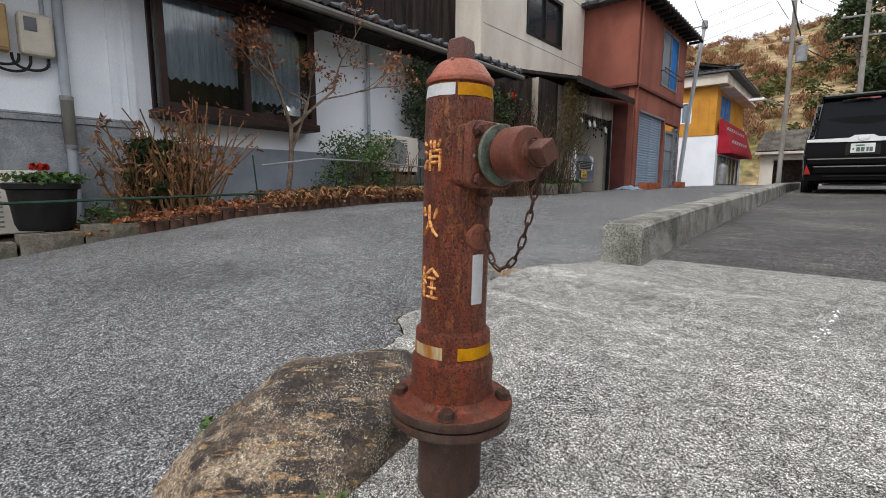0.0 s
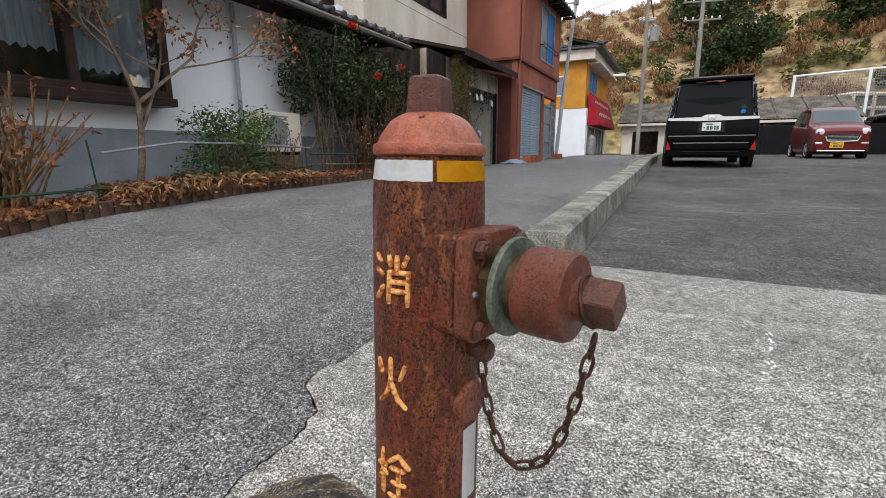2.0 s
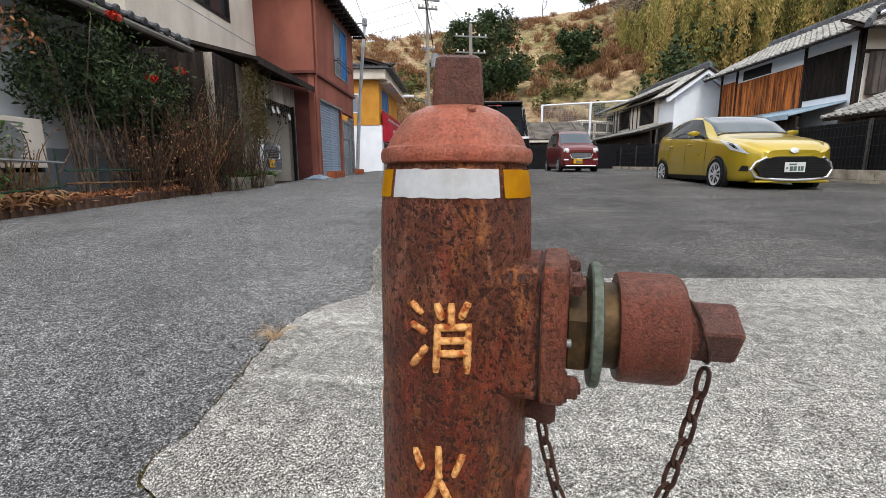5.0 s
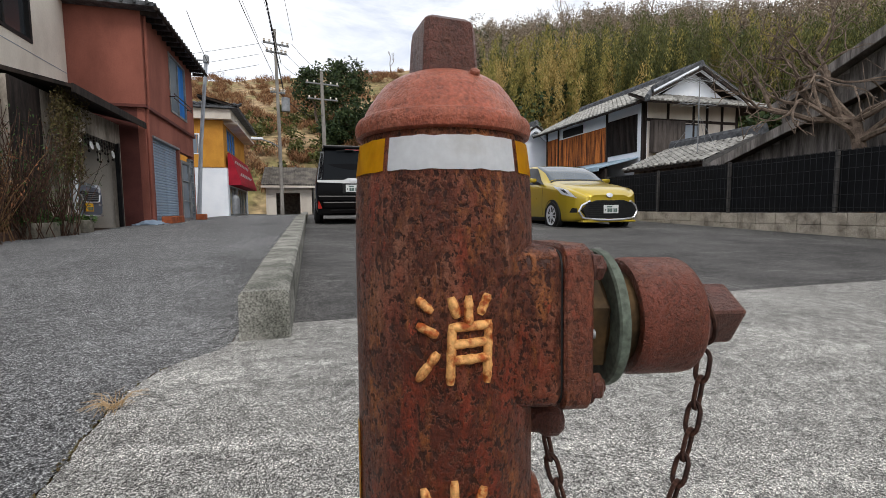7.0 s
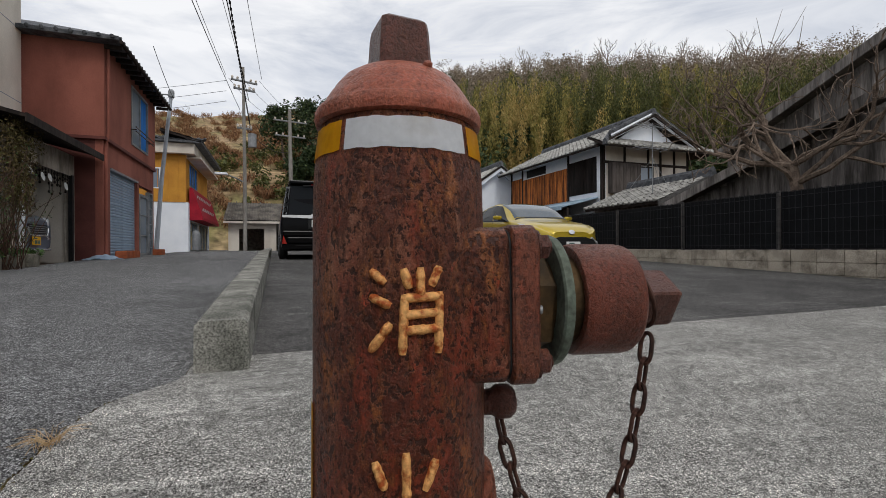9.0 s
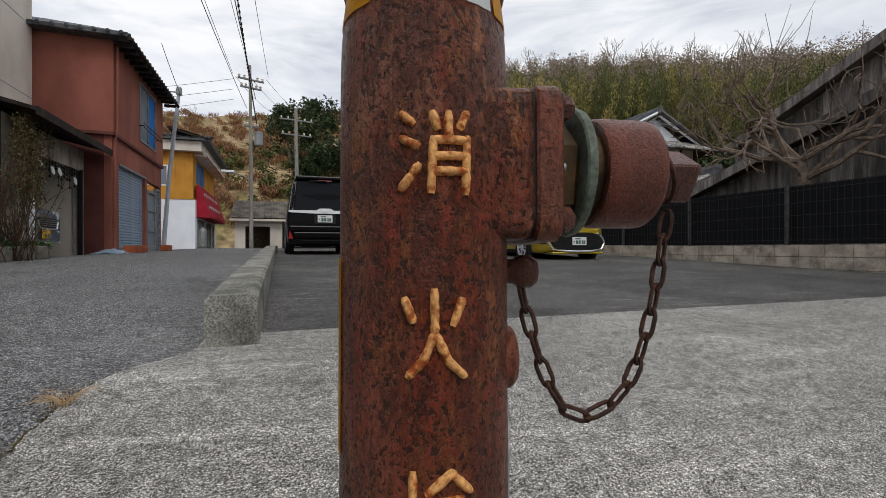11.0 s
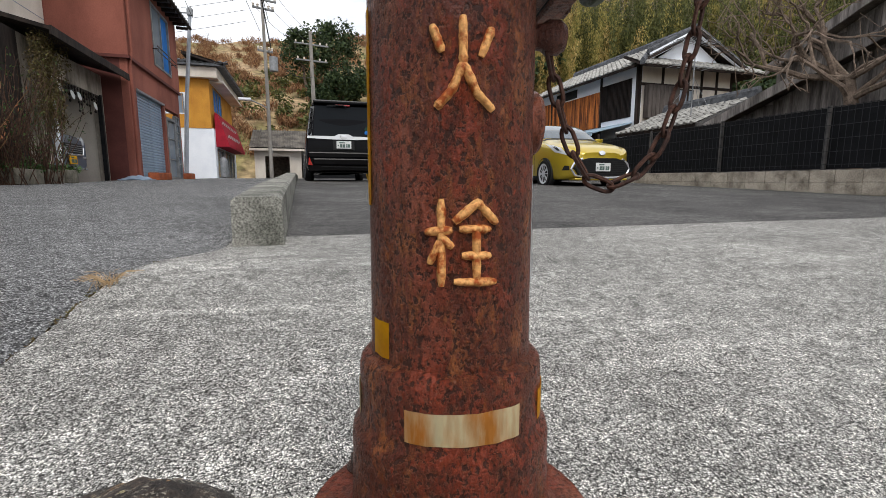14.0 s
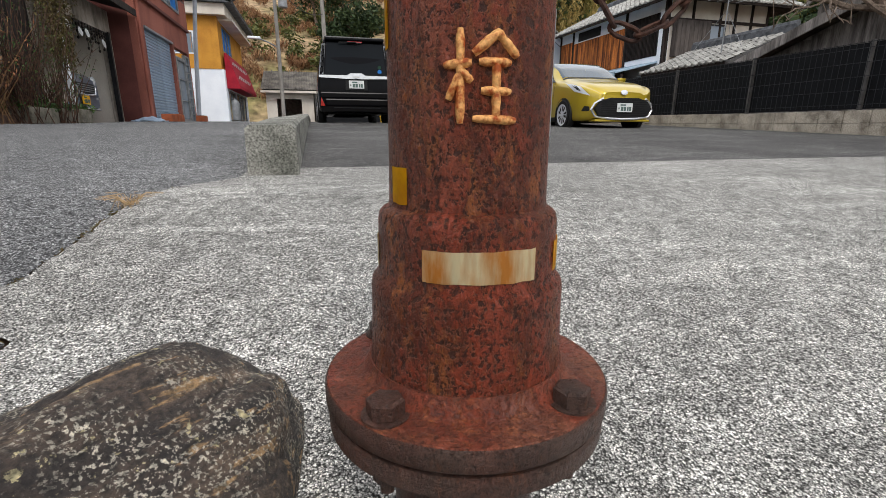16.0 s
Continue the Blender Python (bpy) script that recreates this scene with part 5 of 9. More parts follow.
# ---- cream house with the garage ----
def cream_house():
    h = thing("cream_house", label="cream rendered two-storey house over an open garage", category="house")
    X = -5.9
    part("upper_wall", wall_x(bmesh.new(), X - 0.15, X, 8.15, 13.1, 3.2, 8.4, [(9.95, 11.75, 4.35, 5.5)]), M["cream"], h)
    part("side_wall", wall_y(bmesh.new(), 8.15, 8.3, -11, X - 0.15, 3.2, 8.4), M["cream"], h)
    for z in (4.15, 5.75):
        part("render_joint", bx(X, X + 0.004, 8.2, 13.1, z, z + 0.015), M["grey_wall"], h)
    window_x(h, X, 9.95, 11.75, 4.35, 5.5, 2, 0.07, "black", "glass", 0.1)
    part("eave", bx(-11, X + 0.6, 7.9, 13.1, 8.4, 8.55), M["darkwood"], h)
    # garage front
    XG = -4.95
    part("garage_wall", wall_x(bmesh.new(), XG - 0.15, XG, 8.9, 13.1, 0.4, 3.05, [(10.5, 12.95, 0.4, 2.58)]), M["stained_plaster"], h)
    part("garage_side", wall_y(bmesh.new(), 8.9, 9.05, X - 0.15, XG - 0.15, 0.4, 3.05), M["darkwood"], h)
    part("recess_wall", bx(X - 0.1, X, 7.6, 10.1, 0.4, 3.4), M["darkwood"], h)
    part("recess_window", bx(X, X + 0.04, 8.2, 9.2, 1.55, 2.25), M["white_wall"], h)
    part("recess_pane", bx(X + 0.04, X + 0.045, 8.25, 9.15, 1.6, 2.2), M["glass"], h)
    # dark board panel added over the wall in place of the recess's shade
    part("timber_screen", bx(XG, XG + 0.03, 8.9, 9.72, 0.4, 3.04), M["darkwood"], h, "added dark panel that gives the recess its shade")
    part("garage_back", bx(-9.2, -9.1, 8.9, 13.1, 0.4, 3.05), M["cream"], h)
    part("garage_inner_wall", bx(-9.1, XG - 0.15, 10.3, 10.4, 0.4, 3.05), M["cream"], h)
    part("garage_inner_wall", bx(-9.1, XG - 0.15, 13.0, 13.1, 0.4, 3.05), M["cream"], h)
    part("garage_ceiling", bx(-9.1, XG - 0.15, 10.4, 13.0, 2.95, 3.05), M["darkwood"], h)
    for a in (10.72, 12.9):
        part("door_post", bx(XG - 0.05, XG + 0.03, a, a + 0.08, 0.6, 2.6), M["white_wall"] if a < 11 else M["black"], h)
    # canopy over the garage
    bm = bmesh.new()
    prism(bm, [(-5.9, 3.42), (-4.42, 3.06), (-4.42, 3.12), (-5.9, 3.50)], "y", 9.6, 13.15)
    part("canopy", bm, M["darkwood"], h)
    part("canopy_fascia", bx(-4.42, -4.39, 9.6, 13.15, 2.99, 3.13), M["darkwood"], h)
    # round discs and strings hung in the opening
    for y, z in ((10.95, 2.42), (11.45, 2.36), (11.75, 2.38), (12.5, 2.30)):
        m = Matrix.Translation((XG + 0.05, y, z)) @ Matrix.Rotation(radians(80), 4, "Y")
        part("hanging_disc", lathe([(0.018, 0), (0.085, 0), (0.085, 0.006), (0.018, 0.006)], 20, None, m), M["plate_w"], h, "small white hanging disc")
    for k in range(16):
        y = 10.85 + k * 0.13
        bm = bmesh.new()
        ln = random.uniform(0.15, 0.55)
        tube(bm, [(XG - 0.02, y, 2.58), (XG - 0.02, y + 0.02, 2.58 - ln)], 0.008, seg=5)
        for j in range(3):
            lathe([(0, 0), (0.022, 0.015), (0.022, 0.05), (0, 0.06)], 6, bm, Matrix.Translation((XG - 0.02, y + 0.01, 2.58 - ln * (j + 1) / 3)), cap=False)
        part("hanging_string", bm, M["darkwood"], h)
    return h


cream_house()


# ---- red shop ----
def red_shop():
    h = thing("red_shop", label="faded red two-storey shop with a steel shutter", category="shop building")
    X, Y0, Y1 = -4.4, 13.2, 18.05
    part("upper_wall", wall_x(bmesh.new(), X - 0.15, X, Y0, Y1, 3.55, 5.73, [(15.35, 17.1, 3.85, 5.5)]), M["redwall"], h)
    part("upper_side", wall_y(bmesh.new(), Y0, Y0 + 0.15, -10, X - 0.15, 3.55, 5.73), M["redwall"], h)
    part("lower_wall", wall_x(bmesh.new(), X - 0.2, X - 0.05, Y0 + 0.05, Y1, 0.4, 3.55, [(13.75, 16.15, 0.5, 2.93), (16.3, 17.85, 0.5, 2.85)]), M["redwall"], h)
    part("lower_side", wall_y(bmesh.new(), Y0 + 0.05, Y0 + 0.2, -10, X - 0.2, 0.4, 3.55), M["redlow"], h)
    part("belt", bx(X - 0.05, X + 0.03, Y0 - 0.03, Y1, 3.50, 3.57), M["redlow"], h)
    part("belt", bx(-10, X + 0.03, Y0 - 0.04, Y0, 3.50, 3.57), M["redlow"], h)
    # roof
    bm = bmesh.new()
    x0, x1, y0, y1, ez = -10.0, -4.02, Y0 - 0.35, Y1 + 0.15, 5.73
    low = [bm.verts.new(p) for p in ((x0, y0, ez), (x1, y0, ez), (x1, y1, ez), (x0, y1, ez))]
    mid = [bm.verts.new(p) for p in ((x0, y0, ez + 0.09), (x1, y0, ez + 0.09), (x1, y1, ez + 0.09), (x0, y1, ez + 0.09))]
    top = [bm.verts.new(p) for p in ((x0, (y0 + y1) / 2, ez + 1.25), (x1 - 2.6, (y0 + y1) / 2, ez + 1.25))]
    for k in range(4):
        bm.faces.new((low[k], low[(k + 1) % 4], mid[(k + 1) % 4], mid[k]))
    bm.faces.new(low)
    bm.faces.new((mid[0], mid[1], top[1], top[0]))
    bm.faces.new((mid[1], mid[2], top[1]))
    bm.faces.new((mid[2], mid[3], top[0], top[1]))
    bm.faces.new((mid[3], mid[0], top[0]))
    part("roof", bm, M["tile"], h)
    # round tile ends along both eaves
    tile_end = None
    spots = [((x1 + 0.02, y0 + 0.12 + 0.26 * k, ez + 0.07), 0) for k in range(21)] + [((x1 - 0.12 - 0.26 * k, y0 - 0.02, ez + 0.07), 90) for k in range(18)]
    for place, turn in spots:
        if tile_end is None:
            tile_end = o = part("eave_tile", lathe([(0, -0.03), (0.042, -0.03), (0.046, 0.0), (0.042, 0.012), (0, 0.012)], 12, None, Matrix.Rotation(radians(90), 4, "Y"), cap=False), M["tile"], h)
        else:
            o = new("eave_tile", tile_end.data)
            o.parent = h
        o.location = place
        o.rotation_euler = (0, 0, radians(-turn))
    part("gutter", tube(bmesh.new(), [(x1 + 0.05, y0, ez - 0.04), (x1 + 0.05, y1, ez - 0.07)], 0.045, seg=8), M["darkwood"], h)
    y = Y0
    while y < Y1 + 0.2:
        part("rafter", bx(-4.4, x1 - 0.03, y, y + 0.06, ez - 0.09, ez), M["darkwood"], h)
        y += 0.42
    # upper window with blue curtain, rail
    w = window_x(h, X, 15.35, 17.1, 3.85, 5.5, 2, 0.06, "galv", ["glass_blue", "blue"], 0.06)
    bm = bmesh.new()
    for z in (4.2, 4.32):
        tube(bm, [(X + 0.14, 15.25, z), (X + 0.14, 17.25, z)], 0.016)
    for y in (15.3, 17.2):
        tube(bm, [(X, y, 4.26), (X + 0.15, y, 4.26)], 0.014)
    part("window_rail", bm, M["brown_frame"], h)
    # shutter slats
    sh = thing("roller_shutter")
    sh.parent = h
    z = 0.74
    first = None
    while z < 2.9:
        if first is None:
            bm = bmesh.new()
            prism(bm, [(0, 0), (0.022, 0.012), (0.026, 0.035), (0.02, 0.06), (0, 0.072)], "y", 13.8, 16.1)
            first = part("shutter_slat", bm, M["shutter"], sh)
            o = first
        else:
            o = new("shutter_slat", first.data)
            o.parent = sh
        o.location = (X - 0.14, 0, z)
        z += 0.0735
    part("shutter_box", bx(X - 0.16, X - 0.02, 13.75, 16.15, 2.88, 2.93), M["galv"], h)
    # glazed door beside it
    d = window_x(h, X - 0.05, 16.3, 17.3, 0.75, 2.6, 1, 0.08, "galv", "glass_blue", 0.08, "door", bars=2)
    part("door_panel", bx(X - 0.10, X - 0.085, 16.45, 17.15, 1.4, 2.0), M["terracotta"], h)
    window_x(h, X - 0.05, 17.38, 17.85, 0.75, 2.75, 1, 0.05, "galv", "glass_blue", 0.08, "window", bars=7)
    bm = bmesh.new()
    tube(bm, [(X + 0.05, Y0 + 0.12, 5.70), (X + 0.05, Y0 + 0.12, 3.7), (X - 0.02, Y0 + 0.16, 3.4), (X - 0.02, Y0 + 0.16, 0.8)], 0.035, seg=8)
    part("downpipe", bm, M["redwall"], h, "", True)
    part("wall_sign", bx(-5.9, -5.4, Y0 + 0.03, Y0 + 0.05, 1.6, 2.1), M["redlow"], h)
    return h


red_shop()


# ---- orange building with the red awning ----
def orange_building():
    h = thing("orange_building", label="orange sheet-clad building over a white ground floor", category="building")
    X, Y0, Y1 = -4.0, 23.6, 31.5
    part("lower_wall", wall_y(bmesh.new(), Y0, Y0 + 0.15, -11, X, 0.7, 3.35), M["white_wall"], h)
    part("lower_front", wall_x(bmesh.new(), X - 0.15, X, Y0 + 0.15, Y1, 0.7, 3.35, [(24.2, 26.4, 0.9, 2.4), (27, 30.5, 0.9, 2.4)]), M["white_wall"], h)
    part("upper_wall", wall_y(bmesh.new(), Y0 - 0.03, Y0 + 0.12, -11, X - 0.1, 3.35, 5.75, [(-6.15, -5.2, 4.0, 5.05)]), M["orange"], h)
    part("upper_front", wall_x(bmesh.new(), X - 0.25, X - 0.1, Y0 + 0.12, Y1, 3.35, 5.75, [(24.6, 27.2, 4.3, 5.5)]), M["orange"], h)
    x = -10.8
    while x < X - 0.2:
        part("siding_seam", bx(x, x + 0.018, Y0 - 0.045, Y0 - 0.03, 3.36, 5.74), M["orange"], h)
        x += 0.455
    window_y(h, Y0 - 0.03, -6.15, -5.2, 4.0, 5.05, 2, 0.06, "white_wall", "glass_blue", 0.08)
    window_x(h, X - 0.1, 24.6, 27.2, 4.3, 5.5, 3, 0.05, "galv", "blue", 0.08)
    window_x(h, X, 24.2, 26.4, 0.9, 2.4, 2, 0.05, "galv", "glass_blue", 0.08)
    window_x(h, X, 27.0, 30.5, 0.9, 2.4, 3, 0.05, "galv", "glass_blue", 0.08)
    part("parapet", bx(-11, X + 0.35, Y0 - 0.4, Y1, 5.75, 6.25), M["cream"], h)
    part("eave", bx(-11, X + 0.7, Y0 - 0.6, Y1 + 0.3, 6.27, 6.36), M["tile"], h)
    tiled_slope(h, (X + 0.7, Y0 - 0.6, 6.36), (X + 0.7, Y1 + 0.3, 6.36), (-1.8, 0, 0.5), 26, 4, "tile", round_ends=False)
    tiled_slope(h, (-11, Y0 - 0.6, 6.36), (X + 0.7, Y0 - 0.6, 6.36), (0, 1.8, 0.5), 24, 4, "tile", round_ends=False)
    part("hood", bx(X - 0.1, X + 0.55, Y0 + 0.3, Y1, 5.62, 5.72), M["cream"], h)
    aw = thing("awning")
    aw.parent = h
    bm = bmesh.new()
    prism(bm, [(X, 4.15), (X + 0.12, 4.15), (X + 0.62, 2.62), (X + 0.62, 2.48), (X, 2.48)], "y", Y0 + 0.4, Y1 - 0.3)
    part("awning_cloth", bm, M["awning"], aw, "dark red awning")
    slope = math.degrees(math.atan2(1.53, 0.5))
    for row, (z, n, w, hh) in enumerate(((3.70, 9, 0.34, 0.22), (3.05, 7, 0.42, 0.26))):
        for k in range(n):
            y = Y0 + 0.9 + k * (w + 0.28) + 0.3 * row
            t = (4.15 - z) / 1.53
            m = Matrix.Translation((X + 0.125 + 0.5 * t, y, z)) @ Matrix.Rotation(radians(90 - slope), 4, "Y")
            part("lettering_bar", bx(-0.003, 0.012, 0, w, -hh / 2, hh / 2, 0, m), M["paper"], aw)
    for k in range(7):
        y = Y0 + 0.15 + 0.1 * k
    # items at the foot
    part("gas_cylinder", lathe([(0, 0.9), (0.16, 0.92), (0.17, 1.0), (0.17, 1.75), (0.12, 1.9), (0.05, 1.95), (0, 2.0)], 20, None, Matrix.Translation((X + 0.25, Y0 + 0.6, 0)), cap=False), M["galv"], h, "", True)
    part("gas_cylinder", lathe([(0, 0.9), (0.16, 0.92), (0.17, 1.0), (0.17, 1.75), (0.12, 1.9), (0.05, 1.95), (0, 2.0)], 20, None, Matrix.Translation((X + 0.25, Y0 + 1.0, 0)), cap=False), M["galv"], h, "", True)
    return h


ORANGE = orange_building()
ORANGE.matrix_basis = Matrix.Translation((-6.5, 23.6, 0.8)) @ Matrix.Diagonal((0.88, 0.88, 0.88, 1)) @ Matrix.Translation((6.5, -23.6, -0.8))


# ---- car park fence on a block wall ----
def boundary_fence():
    wall = thing("block_wall", label="low grey concrete block wall under a fence", category="block wall", kind="structure")
    X = 7.65
    first = None
    for row in range(2):
        y = -1.0
        z = None
        while y < 25:
            zz = 0.86 - (1 - row) * 0.2 + (ground_z(7, y) - 0.54 if y > 8 else 0) * 0.35
            if first is None:
                first = part("block", bx(0, 0.15, 0.004, 0.394, -0.194, 0, 0.006), M["block"], wall)
                o = first
            else:
                o = new("block", first.data)
                o.parent = wall
            o.location = (X - 0.08 + random.uniform(-0.002, 0.002), y, zz)
            y += 0.398
    part("footing", bx(X - 0.07, X + 0.06, -1.0, 25, -0.2, 0.64), M["block"], wall)
    f = thing("mesh_fence", label="dark wire mesh fence backed with black netting", category="fence")
    y = -0.1
    while y < 25:
        part("post", bx(X - 0.055, X - 0.005, y - 0.025, y + 0.025, 0.86, 1.90), M["post"], f)
        y += 2.03
    for z in (0.95, 1.16, 1.37, 1.58, 1.79, 1.87):
        bm = bmesh.new()
        tube(bm, [(X - 0.055, -0.4, z), (X - 0.055, 25, z)], 0.006, seg=4)
        part("rail_wire", bm, M["fence"], f)
    vs, fs = [], []
    y = -0.4
    while y < 25:
        b = len(vs)
        for dx, dy in ((-0.003, -0.003), (0.003, -0.003), (0.003, 0.003), (-0.003, 0.003)):
            vs += [(X - 0.058 + dx, y + dy, 0.90), (X - 0.058 + dx, y + dy, 1.885)]
        for k in range(4):
            c, d = b + 2 * k, b + 2 * ((k + 1) % 4)
            fs.append((c, d, d + 1, c + 1))
        y += 0.1
    tagged(raw("wire_grid", vs, fs, M["fence"], f), kind="stuff")
    vs, fs = [], []
    n = 300
    for k in range(n + 1):
        y = -0.4 + 25.4 * k / n
        w = 0.01 * noise.noise(Vector((y * 1.4, 0, 0)))
        vs += [(X + 0.01 + w, y, 0.88), (X + 0.01 - w, y, 1.36), (X + 0.01 + w * 0.5, y, 1.87)]
    for k in range(n):
        for j in range(2):
            a = 3 * k + j
            fs.append((a, a + 3, a + 4, a + 1))
    raw("netting", vs, fs, M["black_net"], f, "black shade netting", True)
    return f


boundary_fence()


# ---- tiled farmhouse ----
def farmhouse():
    h = thing("farmhouse", label="white and dark timber farmhouse under a grey tiled roof", category="house")
    X0, X1, Y0, Y1 = 12.5, 17.3, 16.6, 24.6
    part("front_wall", wall_x(bmesh.new(), X0, X0 + 0.15, Y0, Y1, 0.5, 5.3), M["white_wall"], h)
    part("gable_wall", wall_y(bmesh.new(), Y0, Y0 + 0.15, X0 + 0.15, X1, 0.5, 5.3), M["cream"], h)
    part("back_mass", bx(X0 + 0.15, X1, Y0 + 0.15, Y1, 0.5, 5.25), M["cream"], h)
    # red cedar boards
    def boards(y0, y1, z0, z1, mat, step=0.16):
        y = y0
        while y < y1 - 0.02:
            part("board", bx(X0 - 0.03 - random.uniform(0, 0.008), X0, y + 0.003, min(y + step, y1) - 0.003, z0, z1), M[mat], h)
            y += step
    boards(19.1, 23.3, 3.15, 4.72, "boards_red")
    boards(23.35, 24.55, 3.15, 4.85, "boards_red", 0.2)
    part("lattice_window", bx(X0 - 0.03, X0, 17.0, 18.95, 3.35, 4.9), M["black"], h)
    for k in range(24):
        y = 17.05 + k * 0.08
        part("lattice_bar", bx(X0 - 0.06, X0 - 0.03, y, y + 0.03, 3.36, 4.89), M["darkwood"], h)
    part("upper_window", bx(X0 - 0.02, X0, 21.0, 22.9, 4.78, 5.18), M["black"], h)
    for y in (Y0, 18.98, 23.3, 24.55):
        part("post", bx(X0 - 0.045, X0, y, y + 0.12, 0.6, 5.3), M["darkwood"], h)
    for x in (12.5, 13.6, 14.9, 15.6, 16.4, 17.2):
        part("post", bx(x, x + 0.10, Y0 - 0.04, Y0, 0.6, 5.3), M["darkwood"], h)
    part("tie_beam", bx(X0, X1, Y0 - 0.045, Y0, 4.55, 4.66), M["darkwood"], h)
    # board storm box and sash at the gable wall
    bm = bmesh.new()
    box(bm, 12.75, 14.3, Y0 - 0.28, Y0 - 0.04, 3.25, 4.55)
    part("storm_box", bm, M["storm_board"], h)
    for k in range(8):
        part("storm_board", bx(12.77 + k * 0.19, 12.94 + k * 0.19, Y0 - 0.295, Y0 - 0.28, 3.27, 4.53), M["storm_board"], h)
    window_y(h, Y0 - 0.06, 14.35, 15.2, 3.4, 4.5, 1, 0.05, "black", "glass_blue", 0.05)
    # roof: long slopes, gable with white plaster, pent roof below it
    xm, ze, zr = (X0 + X1) / 2, 5.15, 6.72
    tiled_slope(h, (X0 - 0.75, Y0 - 0.5, ze), (X0 - 0.75, Y1 + 0.4, ze), (xm - X0 + 0.75, 0, zr - ze), 30, 15, "tile_pale")
    tiled_slope(h, (X1 + 0.75, Y1 + 0.4, ze), (X1 + 0.75, Y0 - 0.5, ze), (xm - X1 - 0.75, 0, zr - ze), 30, 12, "tile_pale", round_ends=False)
    ridge(h, (xm, Y0 - 0.45, zr), (xm, Y1 + 0.45, zr), 0.14, 0.28, "tile")
    bm = bmesh.new()
    prism(bm, [(13.3, 5.62), (xm, 6.60), (16.5, 5.62)], "y", Y0 + 0.0, Y0 + 0.12)
    part("gable_plaster", bm, M["white_wall"], h)
    for s in (-1, 1):
        a = Vector((xm, Y0 - 0.42, zr + 0.12))
        b = Vector((xm + s * 2.3, Y0 - 0.42, zr + 0.12 - 2.3 * (zr - ze) / (xm - X0 + 0.75)))
        bm = bmesh.new()
        q = [a, b, b - Vector((0, 0, 0.26)), a - Vector((0, 0, 0.26))]
        v0 = [bm.verts.new(p) for p in q]
        v1 = [bm.verts.new(p + Vector((0, 0.12, 0))) for p in q]
        bm.faces.new(v0)
        bm.faces.new(v1)
        for k in range(4):
            bm.faces.new((v0[k], v0[(k + 1) % 4], v1[(k + 1) % 4], v1[k]))
        part("bargeboard", bm, M["white_wall"], h)
        ridge(h, a + Vector((0, 0.12, 0.02)), b + Vector((0, 0.12, 0.02)), 0.10, 0.16, "tile")
    tiled_slope(h, (X0 - 0.7, Y0 - 1.0, 5.12), (X1 + 0.7, Y0 - 1.0, 5.12), (0, 1.1, 0.52), 26, 4, "tile_pale")
    ridge(h, (X0 - 0.7, Y0 - 1.0, 5.18), (X0 + 0.35, Y0 + 0.05, 5.72), 0.09, 0.16, "tile")
    # pale blue tin lean-to and lower tiled roof
    bm = bmesh.new()
    prism(bm, [(10.6, 2.62), (12.5, 3.08), (12.5, 3.14), (10.6, 2.68)], "y", 16.9, 24.4)
    part("tin_roof", bm, M["bluetin"], h)
    part("tin_fascia", bx(10.58, 10.62, 16.9, 24.4, 2.52, 2.69), M["bluetin"], h)
    part("lean_to_wall", bx(10.9, 11.0, 16.9, 24.4, 0.5, 2.62), M["darkwood"], h)
    return h


farmhouse()


def low_annex():
    h = thing("tiled_annex", label="low annex with a small grey tiled roof", category="annex")
    tiled_slope(h, (9.9, 10.9, 2.30), (9.9, 14.4, 2.30), (2.0, 0, 0.80), 14, 6, "tile_pale")
    ridge(h, (11.9, 10.8, 3.12), (11.9, 14.4, 3.12), 0.12, 0.26, "tile")
    tiled_slope(h, (13.9, 14.4, 2.30), (13.9, 10.9, 2.30), (-2.0, 0, 0.80), 15, 5, "tile_pale", round_ends=False)
    bm = bmesh.new()
    prism(bm, [(10.3, 0.5), (10.3, 2.32), (11.9, 3.02), (13.5, 2.32), (13.5, 0.5)], "y", 11.1, 14.35)
    part("wall", bm, M["boards_grey"], h)
    bm = bmesh.new()
    prism(bm, [(9.8, 2.28), (11.9, 3.15), (11.9, 2.98), (9.8, 2.06)], "y", 10.86, 10.9)
    part("bargeboard", bm, M["post"], h)
    return h


low_annex()


